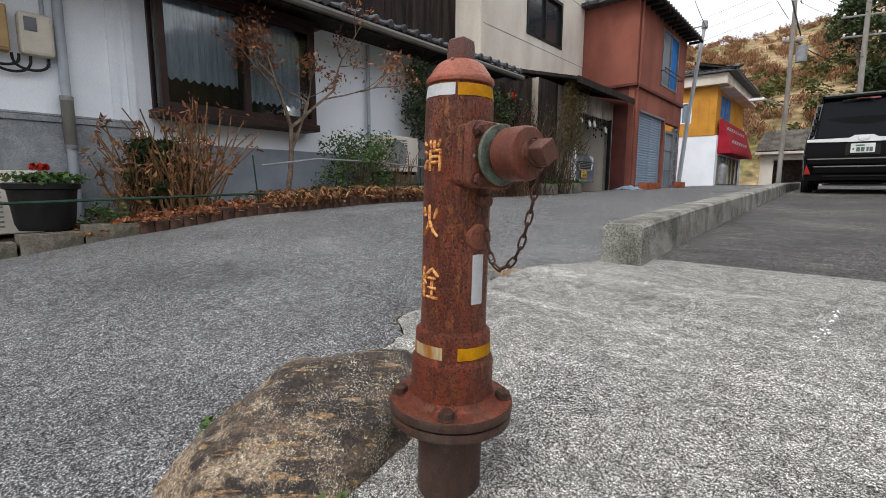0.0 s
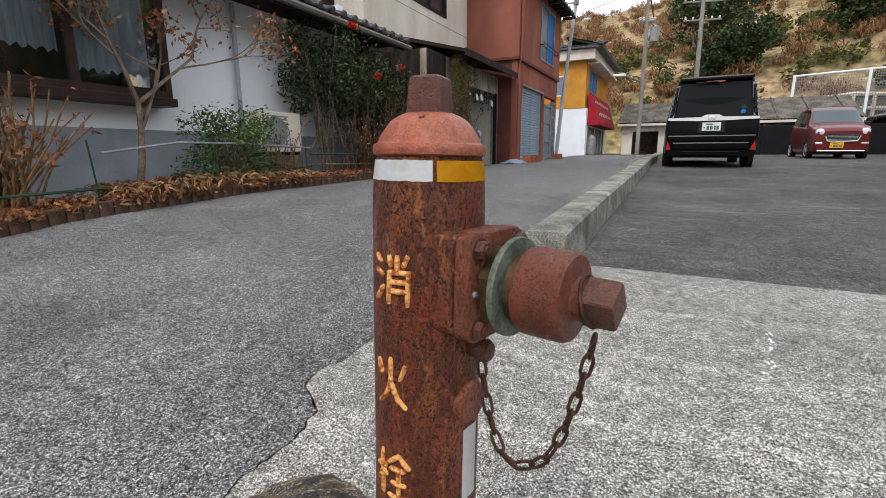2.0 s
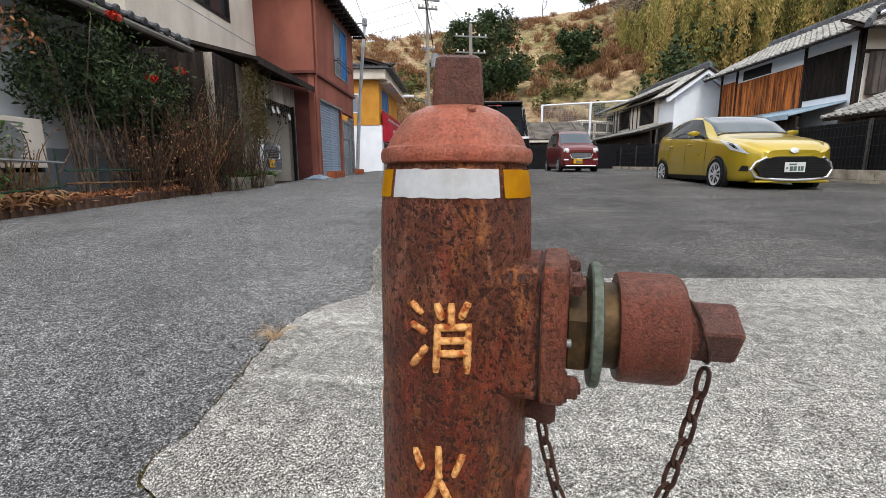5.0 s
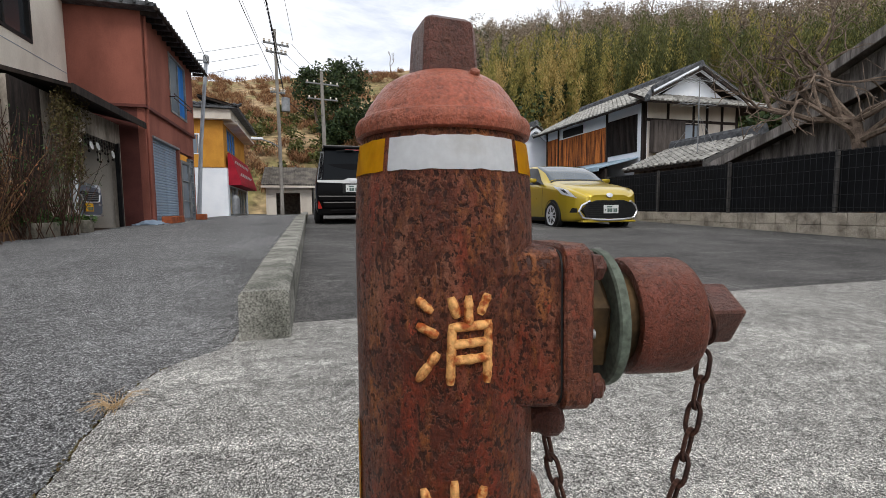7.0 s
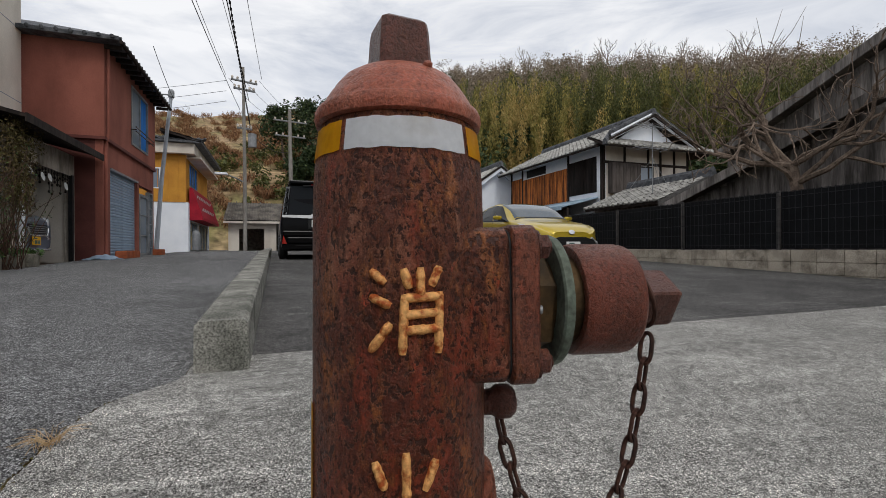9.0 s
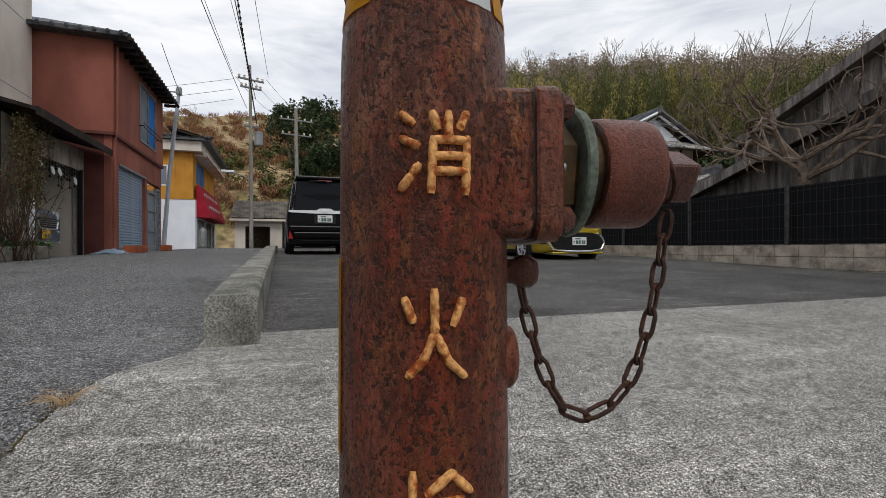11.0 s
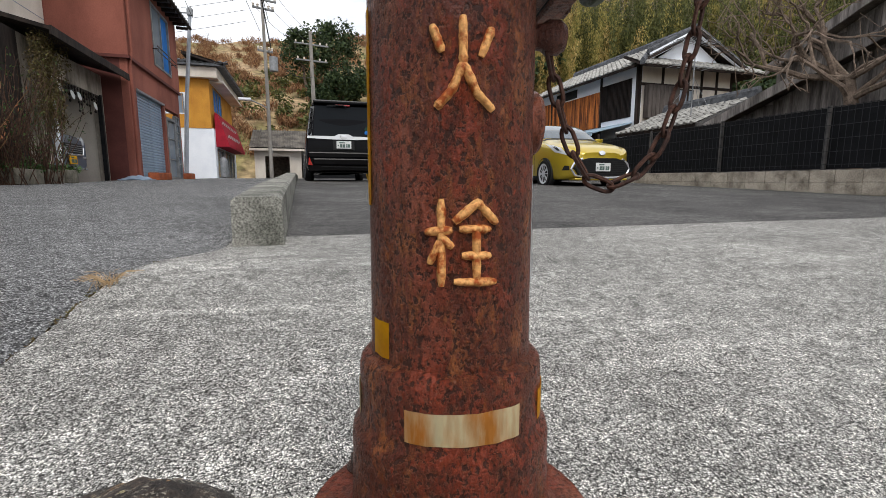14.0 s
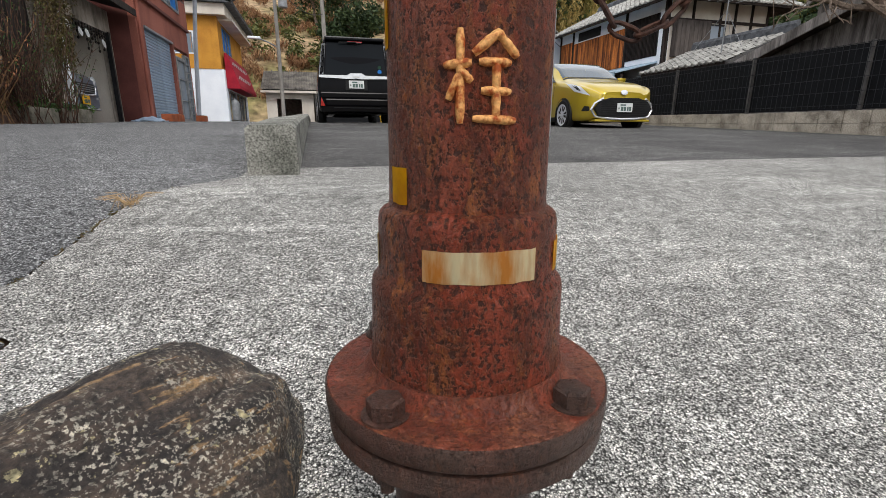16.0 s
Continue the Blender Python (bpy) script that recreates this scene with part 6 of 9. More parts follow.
def grey_barn():
    h = thing("board_barn", label="weathered grey board barn with stepped roofs", category="barn")
    X = 9.3

    def gable(x, line, name):
        """Boards under a sloping roof line of (y, z) points, far to near."""
        ys = [p[0] for p in line][::-1]
        zs = [p[1] for p in line][::-1]
        top = lambda y: float(np.interp(y, ys, zs))
        bm = bmesh.new()
        prism(bm, [(ys[-1], 0.4)] + [(p[0], p[1] - 0.12) for p in line] + [(ys[0], 0.4)], "x", x, x + 0.1)
        part("gable_wall", bm, M["boards_grey"], h)
        y = ys[0]
        while y < ys[-1] - 0.1:
            part("board", bx(x - 0.022 - random.uniform(0, 0.012), x, y + 0.004, y + 0.196, 0.5, max(min(top(y), top(y + 0.2)) - 0.14, 0.7)), M["boards_grey"], h)
            y += 0.2
        for a, b in zip(line, line[1:]):
            bm = bmesh.new()
            prism(bm, [(a[0], a[1] + 0.06), (b[0], b[1] + 0.06), (b[0], b[1] - 0.06), (a[0], a[1] - 0.06)], "x", x - 0.35, x + 6)
            part("roof", bm, M["corrug"], h)
            bm = bmesh.new()
            prism(bm, [(a[0], a[1] + 0.04), (b[0], b[1] + 0.04), (b[0], b[1] - 0.17), (a[0], a[1] - 0.17)], "x", x - 0.39, x - 0.35)
            part("bargeboard", bm, M["boards_grey"], h)
    gable(X, [(9.85, 2.04), (7.1, 2.96), (5.3, 3.55)], "low")
    gable(X + 0.8, [(8.9, 3.3), (6.0, 4.62), (2.6, 6.15), (-1.5, 4.2)], "tall")
    return h


grey_barn()


def storehouse():
    h = thing("white_storehouse", label="white plastered storehouse with a small gable window", category="storehouse")
    Y0 = 25.2
    bm = bmesh.new()
    prism(bm, [(10.5, 0.6), (10.5, 4.5), (11.9, 5.5), (13.3, 4.5), (13.3, 0.6)], "y", Y0, Y0 + 6)
    part("wall", bm, M["white_wall"], h)
    for s, x in ((-1, 10.5), (1, 13.3)):
        bm = bmesh.new()
        a, b = Vector((11.9, Y0 - 0.35, 5.75)), Vector((11.9 + s * 1.85, Y0 - 0.35, 4.40))
        q = [a, b, b - Vector((0, 0, 0.24)), a - Vector((0, 0, 0.24))]
        v0 = [bm.verts.new(p) for p in q]
        v1 = [bm.verts.new(p + Vector((0, 0.3, 0))) for p in q]
        bm.faces.new(v0)
        bm.faces.new(v1)
        for k in range(4):
            bm.faces.new((v0[k], v0[(k + 1) % 4], v1[(k + 1) % 4], v1[k]))
        part("bargeboard", bm, M["white_wall"], h)
    tiled_slope(h, (10.0, Y0 - 0.4, 4.5), (10.0, Y0 + 6.2, 4.5), (1.9, 0, 1.3), 20, 6, "tile_pale")
    tiled_slope(h, (13.8, Y0 + 6.2, 4.5), (13.8, Y0 - 0.4, 4.5), (-1.9, 0, 1.3), 20, 5, "tile_pale", round_ends=False)
    ridge(h, (11.9, Y0 - 0.4, 5.8), (11.9, Y0 + 6.2, 5.8), 0.14, 0.3, "tile")
    window_y(h, Y0, 11.6, 12.1, 3.5, 4.2, 1, 0.09, "white_wall", "glass_blue", 0.03)
    return h


storehouse()


def long_house():
    h = thing("long_house", label="long white-walled house with dark windows and tiled roofs", category="house")
    X, Y0, Y1 = 10.4, 27.0, 36.0
    part("wall", wall_x(bmesh.new(), X, X + 0.15, Y0, Y1, 0.6, 4.7), M["cream"], h)
    part("mass", bx(X + 0.15, X + 5, Y0, Y1, 0.6, 4.7), M["cream"], h)
    for a, b in ((27.4, 29.4), (31.2, 33.0), (34.4, 35.6)):
        part("window", bx(X - 0.03, X, a, b, 3.35, 4.5), M["black"], h)
        for k in range(int((b - a) / 0.16)):
            part("window_bar", bx(X - 0.05, X - 0.03, a + k * 0.16, a + k * 0.16 + 0.03, 3.35, 4.5), M["darkwood"], h)
    for y in (29.8, 30.5, 31.0, 33.4, 34.0):
        part("post", bx(X - 0.03, X, y, y + 0.08, 3.0, 4.7), M["darkwood"], h)
    tiled_slope(h, (X - 0.7, Y0 - 0.3, 4.75), (X - 0.7, Y1 + 0.4, 4.75), (3.2, 0, 1.35), 28, 8, "tile_pale", round_ends=False)
    ridge(h, (X + 2.5, Y0 - 0.3, 6.1), (X + 2.5, Y1 + 0.4, 6.1), 0.15, 0.32, "tile")
    tiled_slope(h, (X - 1.5, Y0 - 2.0, 2.75), (X - 1.5, Y1 + 0.4, 2.75), (1.5, 0, 0.42), 34, 4, "tile_pale", round_ends=False)
    part("porch_wall", bx(X - 1.1, X - 1.0, Y0 - 2.0, Y1, 0.6, 2.75), M["darkwood"], h)
    return h


long_house()


# ---- shed and dark panels closing the car park ----
def shed():
    h = thing("corrugated_shed", label="long low shed with a weathered corrugated roof", category="shed")
    vs, fs = [], []
    n = 240
    x0, x1 = -3.1, 6.6
    for k in range(n + 1):
        x = x0 + (x1 - x0) * k / n
        w = 0.022 * math.sin(2 * math.pi * (x - x0) / 0.13)
        for y, z in ((25.75, 2.42), (27.2, 3.0), (28.6, 3.56)):
            vs.append((x, y, z + w))
    for k in range(n):
        for j in range(2):
            a = 3 * k + j
            fs.append((a, a + 3, a + 4, a + 1))
    raw("roof", vs, fs, M["corrug"], h, "", True)
    part("roof_deck", prism(bmesh.new(), [(25.8, 2.34), (28.6, 3.48), (28.6, 3.4), (25.8, 2.26)], "x", x0 + 0.05, x1 - 0.05), M["darkwood"], h)
    for k in range(8):
        x = x0 + 0.4 + k * 1.25
        part("roof_batten", prism(bmesh.new(), [(25.8, 2.455), (28.6, 3.595), (28.6, 3.635), (25.8, 2.495)], "x", x, x + 0.05), M["corrug"], h)
    part("eave_board", bx(x0, x1, 25.78, 25.82, 2.26, 2.37), M["cream"], h)
    part("wall", wall_y(bmesh.new(), 26.2, 26.3, x0 + 0.2, -0.6, 0.6, 2.4, [(-2.4, -1.2, 0.6, 2.0)]), M["cream"], h)
    part("back_wall", bx(x0 + 0.2, x1 - 0.2, 28.4, 28.5, 0.6, 3.4), M["cinder"], h)
    part("side_wall", bx(-0.7, -0.6, 26.3, 28.4, 0.6, 2.5), M["cinder"], h)
    part("front_board", bx(-0.6, x1 - 0.2, 26.2, 26.3, 2.0, 2.4), M["cinder"], h)
    return h


shed()


def dark_panels():
    f = thing("panel_fence", label="black sheet panel fence at the end of the car park", category="fence")
    x = -0.5
    while x < 9.0:
        part("panel", bx(x + 0.005, x + 1.795, 25.62, 25.66, 0.75, 2.12), M["black_net"], f)
        part("post", bx(x - 0.03, x + 0.03, 25.66, 25.72, 0.7, 2.2), M["post"], f)
        x += 1.8
    return f


dark_panels()


# ---- hillside ----
def hill_height(x, y):
    d = math.hypot(x, y)
    az = math.degrees(math.atan2(x, y))
    crest = float(np.interp(az, [-180, -120, -60, -25, -12, 0, 6, 14, 22, 33, 42, 50, 62, 90, 180], [0.09, 0.09, 0.15, 0.238, 0.257, 0.277, 0.288, 0.308, 0.322, 0.332, 0.31, 0.285, 0.25, 0.14, 0.09]))
    t = min(max((d - 36) / 62, 0), 1)
    prof = float(np.interp(t, [0, 0.06, 0.16, 0.30, 0.34, 0.55, 0.58, 0.8, 1.0], [0.0, 0.10, 0.26, 0.38, 0.395, 0.62, 0.63, 0.86, 1.0]))
    z = 0.8 + prof * (crest * 98 - 0.8)
    if d > 98:
        z -= (d - 98) * 0.08
    n = 1.1 * noise.noise(Vector((x * 0.06, y * 0.06, 0))) + 0.5 * noise.noise(Vector((x * 0.2, y * 0.2, 3))) + 0.25 * noise.noise(Vector((x * 0.6, y * 0.6, 5)))
    return z + n * min(t * 6, 1)


def hillside():
    vs, fs = [], []
    # second range adds an unseen ring behind the camera, trimming skylight and reflections
    azs = [-75 + 165 * i / 220 for i in range(221)] + [90 + 195 * i / 60 for i in range(1, 61)]
    ds = span(36, 52, 0.5)[:-1] + span(52, 100, 1.2)[:-1] + span(100, 170, 5)
    for a in azs:
        for d in ds:
            x, y = d * math.sin(radians(a)), d * math.cos(radians(a))
            vs.append((x, y, hill_height(x, y)))
    n = len(ds)
    for i in range(len(azs) - 1):
        for j in range(n - 1):
            k = i * n + j
            fs.append((k, k + n, k + n + 1, k + 1))
    ob = raw("hillside", vs, fs, M["hillgrass"], smooth=True)
    tagged(ob, "steep hillside of dry golden winter grass, with an added unseen rear ring", "hill", kind="structure")


hillside()


# ---- foliage helpers ----
def leaf_cards(centres, size, per, spread, seed, aspect=2.2, droop=0.0, up=None):
    """Many small bent leaves scattered round centres; returns corners and faces."""
    rng = np.random.default_rng(seed)
    c = np.repeat(np.asarray(centres, float), per, axis=0)
    n = len(c)
    sp = np.asarray(spread, float)
    off = rng.normal(size=(n, 3))
    off /= np.maximum(np.linalg.norm(off, axis=1, keepdims=True), 1e-6)
    c = c + off * (rng.random((n, 1)) ** 0.5) * sp
    d = rng.normal(size=(n, 3))
    d[:, 2] = d[:, 2] * 0.7 - droop
    if up is not None:
        d = d * 0.35 + np.asarray(up)
    d /= np.linalg.norm(d, axis=1, keepdims=True)
    s = np.cross(d, rng.normal(size=(n, 3)))
    s /= np.maximum(np.linalg.norm(s, axis=1, keepdims=True), 1e-6)
    nr = np.cross(d, s)
    L = size * rng.uniform(0.6, 1.35, (n, 1))
    W = L / aspect
    p0 = c - d * L * 0.5
    p1 = c + s * W * 0.5 + nr * W * 0.12
    p2 = c + d * L * 0.5
    p3 = c - s * W * 0.5 + nr * W * 0.12
    vs = np.stack([p0, p1, p2, p3], axis=1).reshape(-1, 3)
    fs = np.arange(4 * n).reshape(-1, 4)
    return vs, fs


def fast(name, vs, fs, mat, parent=None, label=""):
    me = bpy.data.meshes.new(name)
    vs = np.asarray(vs, dtype=np.float32)
    fs = np.asarray(fs, dtype=np.int32)
    me.vertices.add(len(vs))
    me.vertices.foreach_set("co", vs.ravel())
    me.loops.add(fs.size)
    me.loops.foreach_set("vertex_index", fs.ravel())
    me.polygons.add(len(fs))
    me.polygons.foreach_set("loop_start", np.arange(0, fs.size, fs.shape[1], dtype=np.int32))
    me.polygons.foreach_set("loop_total", np.full(len(fs), fs.shape[1], dtype=np.int32))
    me.update()
    me.validate()
    me.materials.append(mat)
    ob = new(name, me)
    ob.parent = parent
    if label:
        ob["label"] = label
    return ob


def branching(bm, start, direction, length, radius, depth, rng, tips, spread=0.6, lift=0.15, kids=(2, 3), bend=0.25, shrink=0.68):
    """A limb that forks; tips collects the ends."""
    pts = [Vector(start)]
    d = Vector(direction).normalized()
    n = 4
    for k in range(n):
        d = (d + Vector((rng.gauss(0, bend), rng.gauss(0, bend), rng.gauss(0, bend) + lift)) * 0.5).normalized()
        pts.append(pts[-1] + d * length / n)
    tube(bm, pts, radius, radius * 0.62, 6 if radius > 0.03 else 4)
    if depth == 0:
        tips.append(pts[-1])
        tips.append(pts[-2])
        return
    for k in range(rng.randint(*kids)):
        nd = (d + Vector((rng.gauss(0, spread), rng.gauss(0, spread), rng.gauss(0, spread * 0.7)))).normalized()
        branching(bm, pts[-1 - (k % 2)], nd, length * rng.uniform(shrink - 0.12, shrink + 0.12), radius * 0.6, depth - 1, rng, tips, spread, lift, kids, bend, shrink)


# ---- woods on the hill ----
def bamboo_wood():
    rng = random.Random(11)
    tones = {"leaf_bamboo": [], "bamboo_dark": [], "bamboo_gold": []}
    for k in range(1700):
        az = rng.uniform(13.5, 80)
        d = rng.uniform(43, 62)
        if az < 20 and d < 52 + (20 - az) * 3:
            continue
        x, y = d * math.sin(radians(az)), d * math.cos(radians(az))
        z = hill_height(x, y)
        h = rng.uniform(4.5, 8.5) * (1.0 if d < 54 else 0.5)
        patch = noise.noise(Vector((x * 0.09, y * 0.09, 8))) + rng.gauss(0, 0.28)
        tone = "bamboo_dark" if patch < 0.05 else ("bamboo_gold" if patch > 0.55 else "leaf_bamboo")
        lx, ly = rng.gauss(0, 0.7), rng.gauss(0, 0.7)
        for j in range(12):
            t = 0.10 + 0.90 * j / 11
            tones[tone].append((x + lx * t * t, y + ly * t * t, z + h * t))
    for k, (tone, cs) in enumerate(tones.items()):
        vs, fs = leaf_cards(cs, 0.25, 34, (0.42, 0.42, 0.55), 4 + k, 3.6, -0.2, (0, 0, 0.8))
        tagged(fast("bamboo_grove", vs, fs, M[tone]), "dense olive bamboo grove on the hillside", "bamboo", kind="stuff")


def crown_wood(name, mat, count, az0, az1, d0, d1, h0, h1, seed, label, category, size=0.5, per=110, r=(1.4, 2.6), aspect=1.7, up=None):
    rng = random.Random(seed)
    cs, pers = [], []
    for k in range(count):
        az, d = rng.uniform(az0, az1), rng.uniform(d0, d1)
        x, y = d * math.sin(radians(az)), d * math.cos(radians(az))
        z = hill_height(x, y)
        h = rng.uniform(h0, h1)
        for j in range(12):
            q = Vector((rng.gauss(0, 1), rng.gauss(0, 1), rng.gauss(0, 1))).normalized() * rng.uniform(0.4, 1)
            rr = rng.uniform(*r)
            cs.append((x + q.x * rr, y + q.y * rr, z + h * 0.62 + q.z * h * 0.36))
    vs, fs = leaf_cards(cs, size, per // 12, 0.95 if h1 > 2 else 0.4, seed, aspect, 0.0, up)
    return tagged(fast(name, vs, fs, mat), label, category, kind="stuff")


bamboo_wood()
crown_wood("evergreen_wood", M["leaf_dark"], 150, 19, 85, 56, 92, 4, 7, 21, "dark evergreen trees along the wooded ridge", "trees", 0.6, 240)
crown_wood("winter_wood", M["leaf_brown"], 860, 17, 85, 60, 100, 6.0, 9.5, 22, "brown leafless winter trees on the ridge", "trees", 0.25, 420)
crown_wood("dry_grass_clumps", M["leaf_dry"], 420, -32, 20, 38, 92, 0.4, 1.0, 26, "tall dry grass clumps on the slope", "grass", 0.42, 300, (0.4, 1.4), 7.0, (0, 0, 0.7))
crown_wood("slope_brush", M["leaf_dry"], 180, -32, 18, 38, 92, 0.5, 1.4, 27, "brown dry brush on the slope", "brush", 0.4, 300, (0.5, 1.5), 7.0, (0, 0, 0.7))
crown_wood("hill_scrub", M["bamboo_dark"], 170, -30, 16, 40, 60, 0.6, 1.6, 23, "low olive-green scrub on the bank", "scrub", 0.3, 120, (0.5, 1.1))
crown_wood("hill_bush", M["leaf_dark"], 40, 19, 60, 40, 46, 3, 5, 29, "dark bushes at the foot of the grove", "bushes", 0.45, 200, (0.8, 1.6))


def dark_tree(az, d, h, r, seed, label="dense dark evergreen tree on the slope"):
    rng = random.Random(seed)
    x, y = d * math.sin(radians(az)), d * math.cos(radians(az))
    z = hill_height(x, y)
    t = thing("evergreen_tree", (x, y, z), 0, label, "tree")
    bm = bmesh.new()
    tips = []
    branching(bm, (0, 0, -0.3), (0, 0, 1), h * 0.4, 0.16, 3, rng, tips, 0.5, 0.1)
    part("trunk", bm, M["twig"], t)
    cs = [tuple(p) for p in tips]
    for k in range(60):
        q = Vector((rng.gauss(0, 1), rng.gauss(0, 1), rng.gauss(0, 1))).normalized() * rng.uniform(0.35, 1.0)
        cs.append((q.x * r, q.y * r, h * 0.55 + q.z * h * 0.45))
    vs, fs = leaf_cards(cs, 0.30, 52, r * 0.28, seed, 1.8)
    fast("crown", vs, fs, M["leaf_dark"], t)


for az, d, h, r in ((0.5, 52, 6.5, 2.6), (3.5, 54, 7.5, 2.8), (4.8, 44, 4.6, 2.1), (2.2, 44, 3.2, 1.7), (13.2, 47, 4.4, 1.9), (14.5, 92, 5, 2.2), (17, 90, 7, 2.4)):
    dark_tree(az, d, h, r, int(az * 10) + 200)


def bare_tree(az, d, h, seed, mat="twig"):
    rng = random.Random(seed)
    x, y = d * math.sin(radians(az)), d * math.cos(radians(az))
    t = thing("bare_tree", (x, y, hill_height(x, y)), 0, "leafless tree on the ridge against the sky", "tree", "bare ridge trees")
    bm = bmesh.new()
    tips = []
    branching(bm, (0, 0, -0.3), (0, 0, 1), h * 0.38, h * 0.022, 5, rng, tips, 0.42, 0.22, (2, 3), 0.2, 0.66)
    part("trunk", bm, M[mat], t)


for k, (az, d, h) in enumerate(((9.4, 97, 5.5), (24, 96, 9), (30, 97, 10), (35.5, 97, 9), (44, 96, 11), (47.5, 97, 11), (50, 96, 10), (57, 97, 9), (27, 94, 10), (33, 93, 9), (39, 94, 11), (41.5, 95, 10), (53, 94, 11), (-9.2, 97, 2.6), (21, 95, 8))):
    bare_tree(az, d, h, 300 + k)


# ---- poles and wires ----
def utility_pole(x, y, top, r, arms, label, mat="pole"):
    z = ground_z(x, y) if y < 34 else hill_height(x, y)
    p = thing("utility_pole", (x, y, z), 0, label, "utility pole")
    bm = bmesh.new()
    tube(bm, [(0, 0, -0.3), (0.0, 0, top * 0.5), (-0.05, 0, top)], r, r * 0.65, 14)
    part("shaft", bm, M[mat], p, "", True)
    for zz, w, ang in arms:
        c, s = math.cos(radians(ang)), math.sin(radians(ang))
        bm = bmesh.new()
        tube(bm, [(-w * c, -w * s, zz), (w * c, w * s, zz)], 0.05, seg=6)
        part("crossarm", bm, M["galv"], p)
        for t in (-0.9, -0.5, 0.5, 0.9):
            part("insulator", lathe([(0.02, 0), (0.06, 0.02), (0.04, 0.06), (0.07, 0.09), (0.04, 0.13), (0, 0.16)], 8, None, Matrix.Translation((w * c * t, w * s * t, zz + 0.05)), cap=False), M["cream"], p)
    return p, z


PA, PAZ = utility_pole(-2.05, 25.0, 9.0, 0.10, [(8.3, 0.62, 20), (7.9, 0.5, 20), (6.0, 0.35, 20)], "weathered concrete utility pole beside the lane")
part("street_light_arm", tube(bmesh.new(), [(0, 0, 3.35), (-0.35, -0.3, 3.5), (-0.75, -0.6, 3.62)], 0.03), M["galv"], PA)
part("street_light_head", bx(-1.25, -0.7, -0.85, -0.6, 3.58, 3.68, 0.02), M["white_wall"], PA)
part("transformer", lathe([(0, 5.1), (0.2, 5.1), (0.2, 5.75), (0, 5.8)], 14, None, Matrix.Translation((0.35, 0, 0)), cap=False), M["galv"], PA)
PB, PBZ = utility_pole(0.35, 33.0, 9.4, 0.16, [(8.6, 1.1, 12), (7.6, 1.0, 12)], "pale concrete utility pole behind the shed")


def lamp_pole():
    p = thing("steel_pole", (-4.52, 18.6, ground_z(-4.5, 18.6)), 0, "leaning grey steel pole beside the shop", "pole")
    bm = bmesh.new()
    tube(bm, [(0, 0, -0.2), (0.20, 0, 2.6), (0.5, 0, 5.5)], 0.075, 0.055, 12)
    part("shaft", bm, M["pvc"], p, "", True)
    part("pole_cap", lathe([(0, 5.42), (0.1, 5.42), (0.1, 5.62), (0.06, 5.68), (0, 5.7)], 12, None, Matrix.Translation((0.5, 0, 0)), cap=False), M["galv"], p)
    bm = bmesh.new()
    tube(bm, [(0.5, 0, 5.5), (-0.05, -0.1, 5.45)], 0.025)
    part("bracket", bm, M["galv"], p)
    return p


lamp_pole()


def wire(a, b, sag, r=0.012, name="overhead_wire", beads=0):
    a, b = Vector(a), Vector(b)
    bm = bmesh.new()
    pts = [a.lerp(b, t / 24) - Vector((0, 0, sag * 4 * (t / 24) * (1 - t / 24))) for t in range(25)]
    tube(bm, pts, r, seg=5)
    if beads:
        for k in range(beads):
            t = k / beads
            p = a.lerp(b, t) - Vector((0, 0, sag * 4 * t * (1 - t)))
            lathe([(0.0, -0.05), (r * 2.0, -0.03), (r * 2.0, 0.03), (0.0, 0.05)], 5, bm, Matrix.Translation(p), cap=False)
    ob = part(name, bm, M["black"])
    return tagged(ob, "black overhead cable strung between poles", "cable", "overhead cables")


def pt(o, x, y, z):
    return (o.location.x + x, o.location.y + y, o.location.z + z)


FAR = [(-4.6, -24, 11.5), (-3.6, -24, 11.8), (-2.8, -24, 11.2), (-2.2, -24, 9.6), (-1.3, -24, 9.0), (-3.9, -24, 8.4)]
for k, (x, y, z) in enumerate(FAR[:3]):
    wire(pt(PA, -0.8 + 0.8 * k, -0.2, 8.45), (x, y, z), 0.8, 0.010)
wire(pt(PA, 0.2, 0, 7.4), FAR[3], 0.9, 0.017)
wire(pt(PA, 0.25, 0, 6.2), FAR[4], 0.9, 0.015, beads=150)
wire(pt(PA, -0.2, 0, 6.9), FAR[5], 0.9, 0.012)
for k in range(3):
    wire(pt(PA, -0.7 + 0.7 * k, 0, 8.4), pt(PB, -1.0 + k, 0, 8.75), 0.3, 0.010)
wire(pt(PA, 0, 0, 6.1), pt(PB, 0, 0, 6.6), 0.5, 0.02)
for k in range(3):
    wire(pt(PA, -0.8, 0.1, 8.3 - 0.5 * k), (-26, 40, 10.5 - 0.8 * k), 0.5, 0.010)
wire((-3.95, 18.6, 6.15), (-4.0, 16.0, 6.9), 0.05, 0.01)


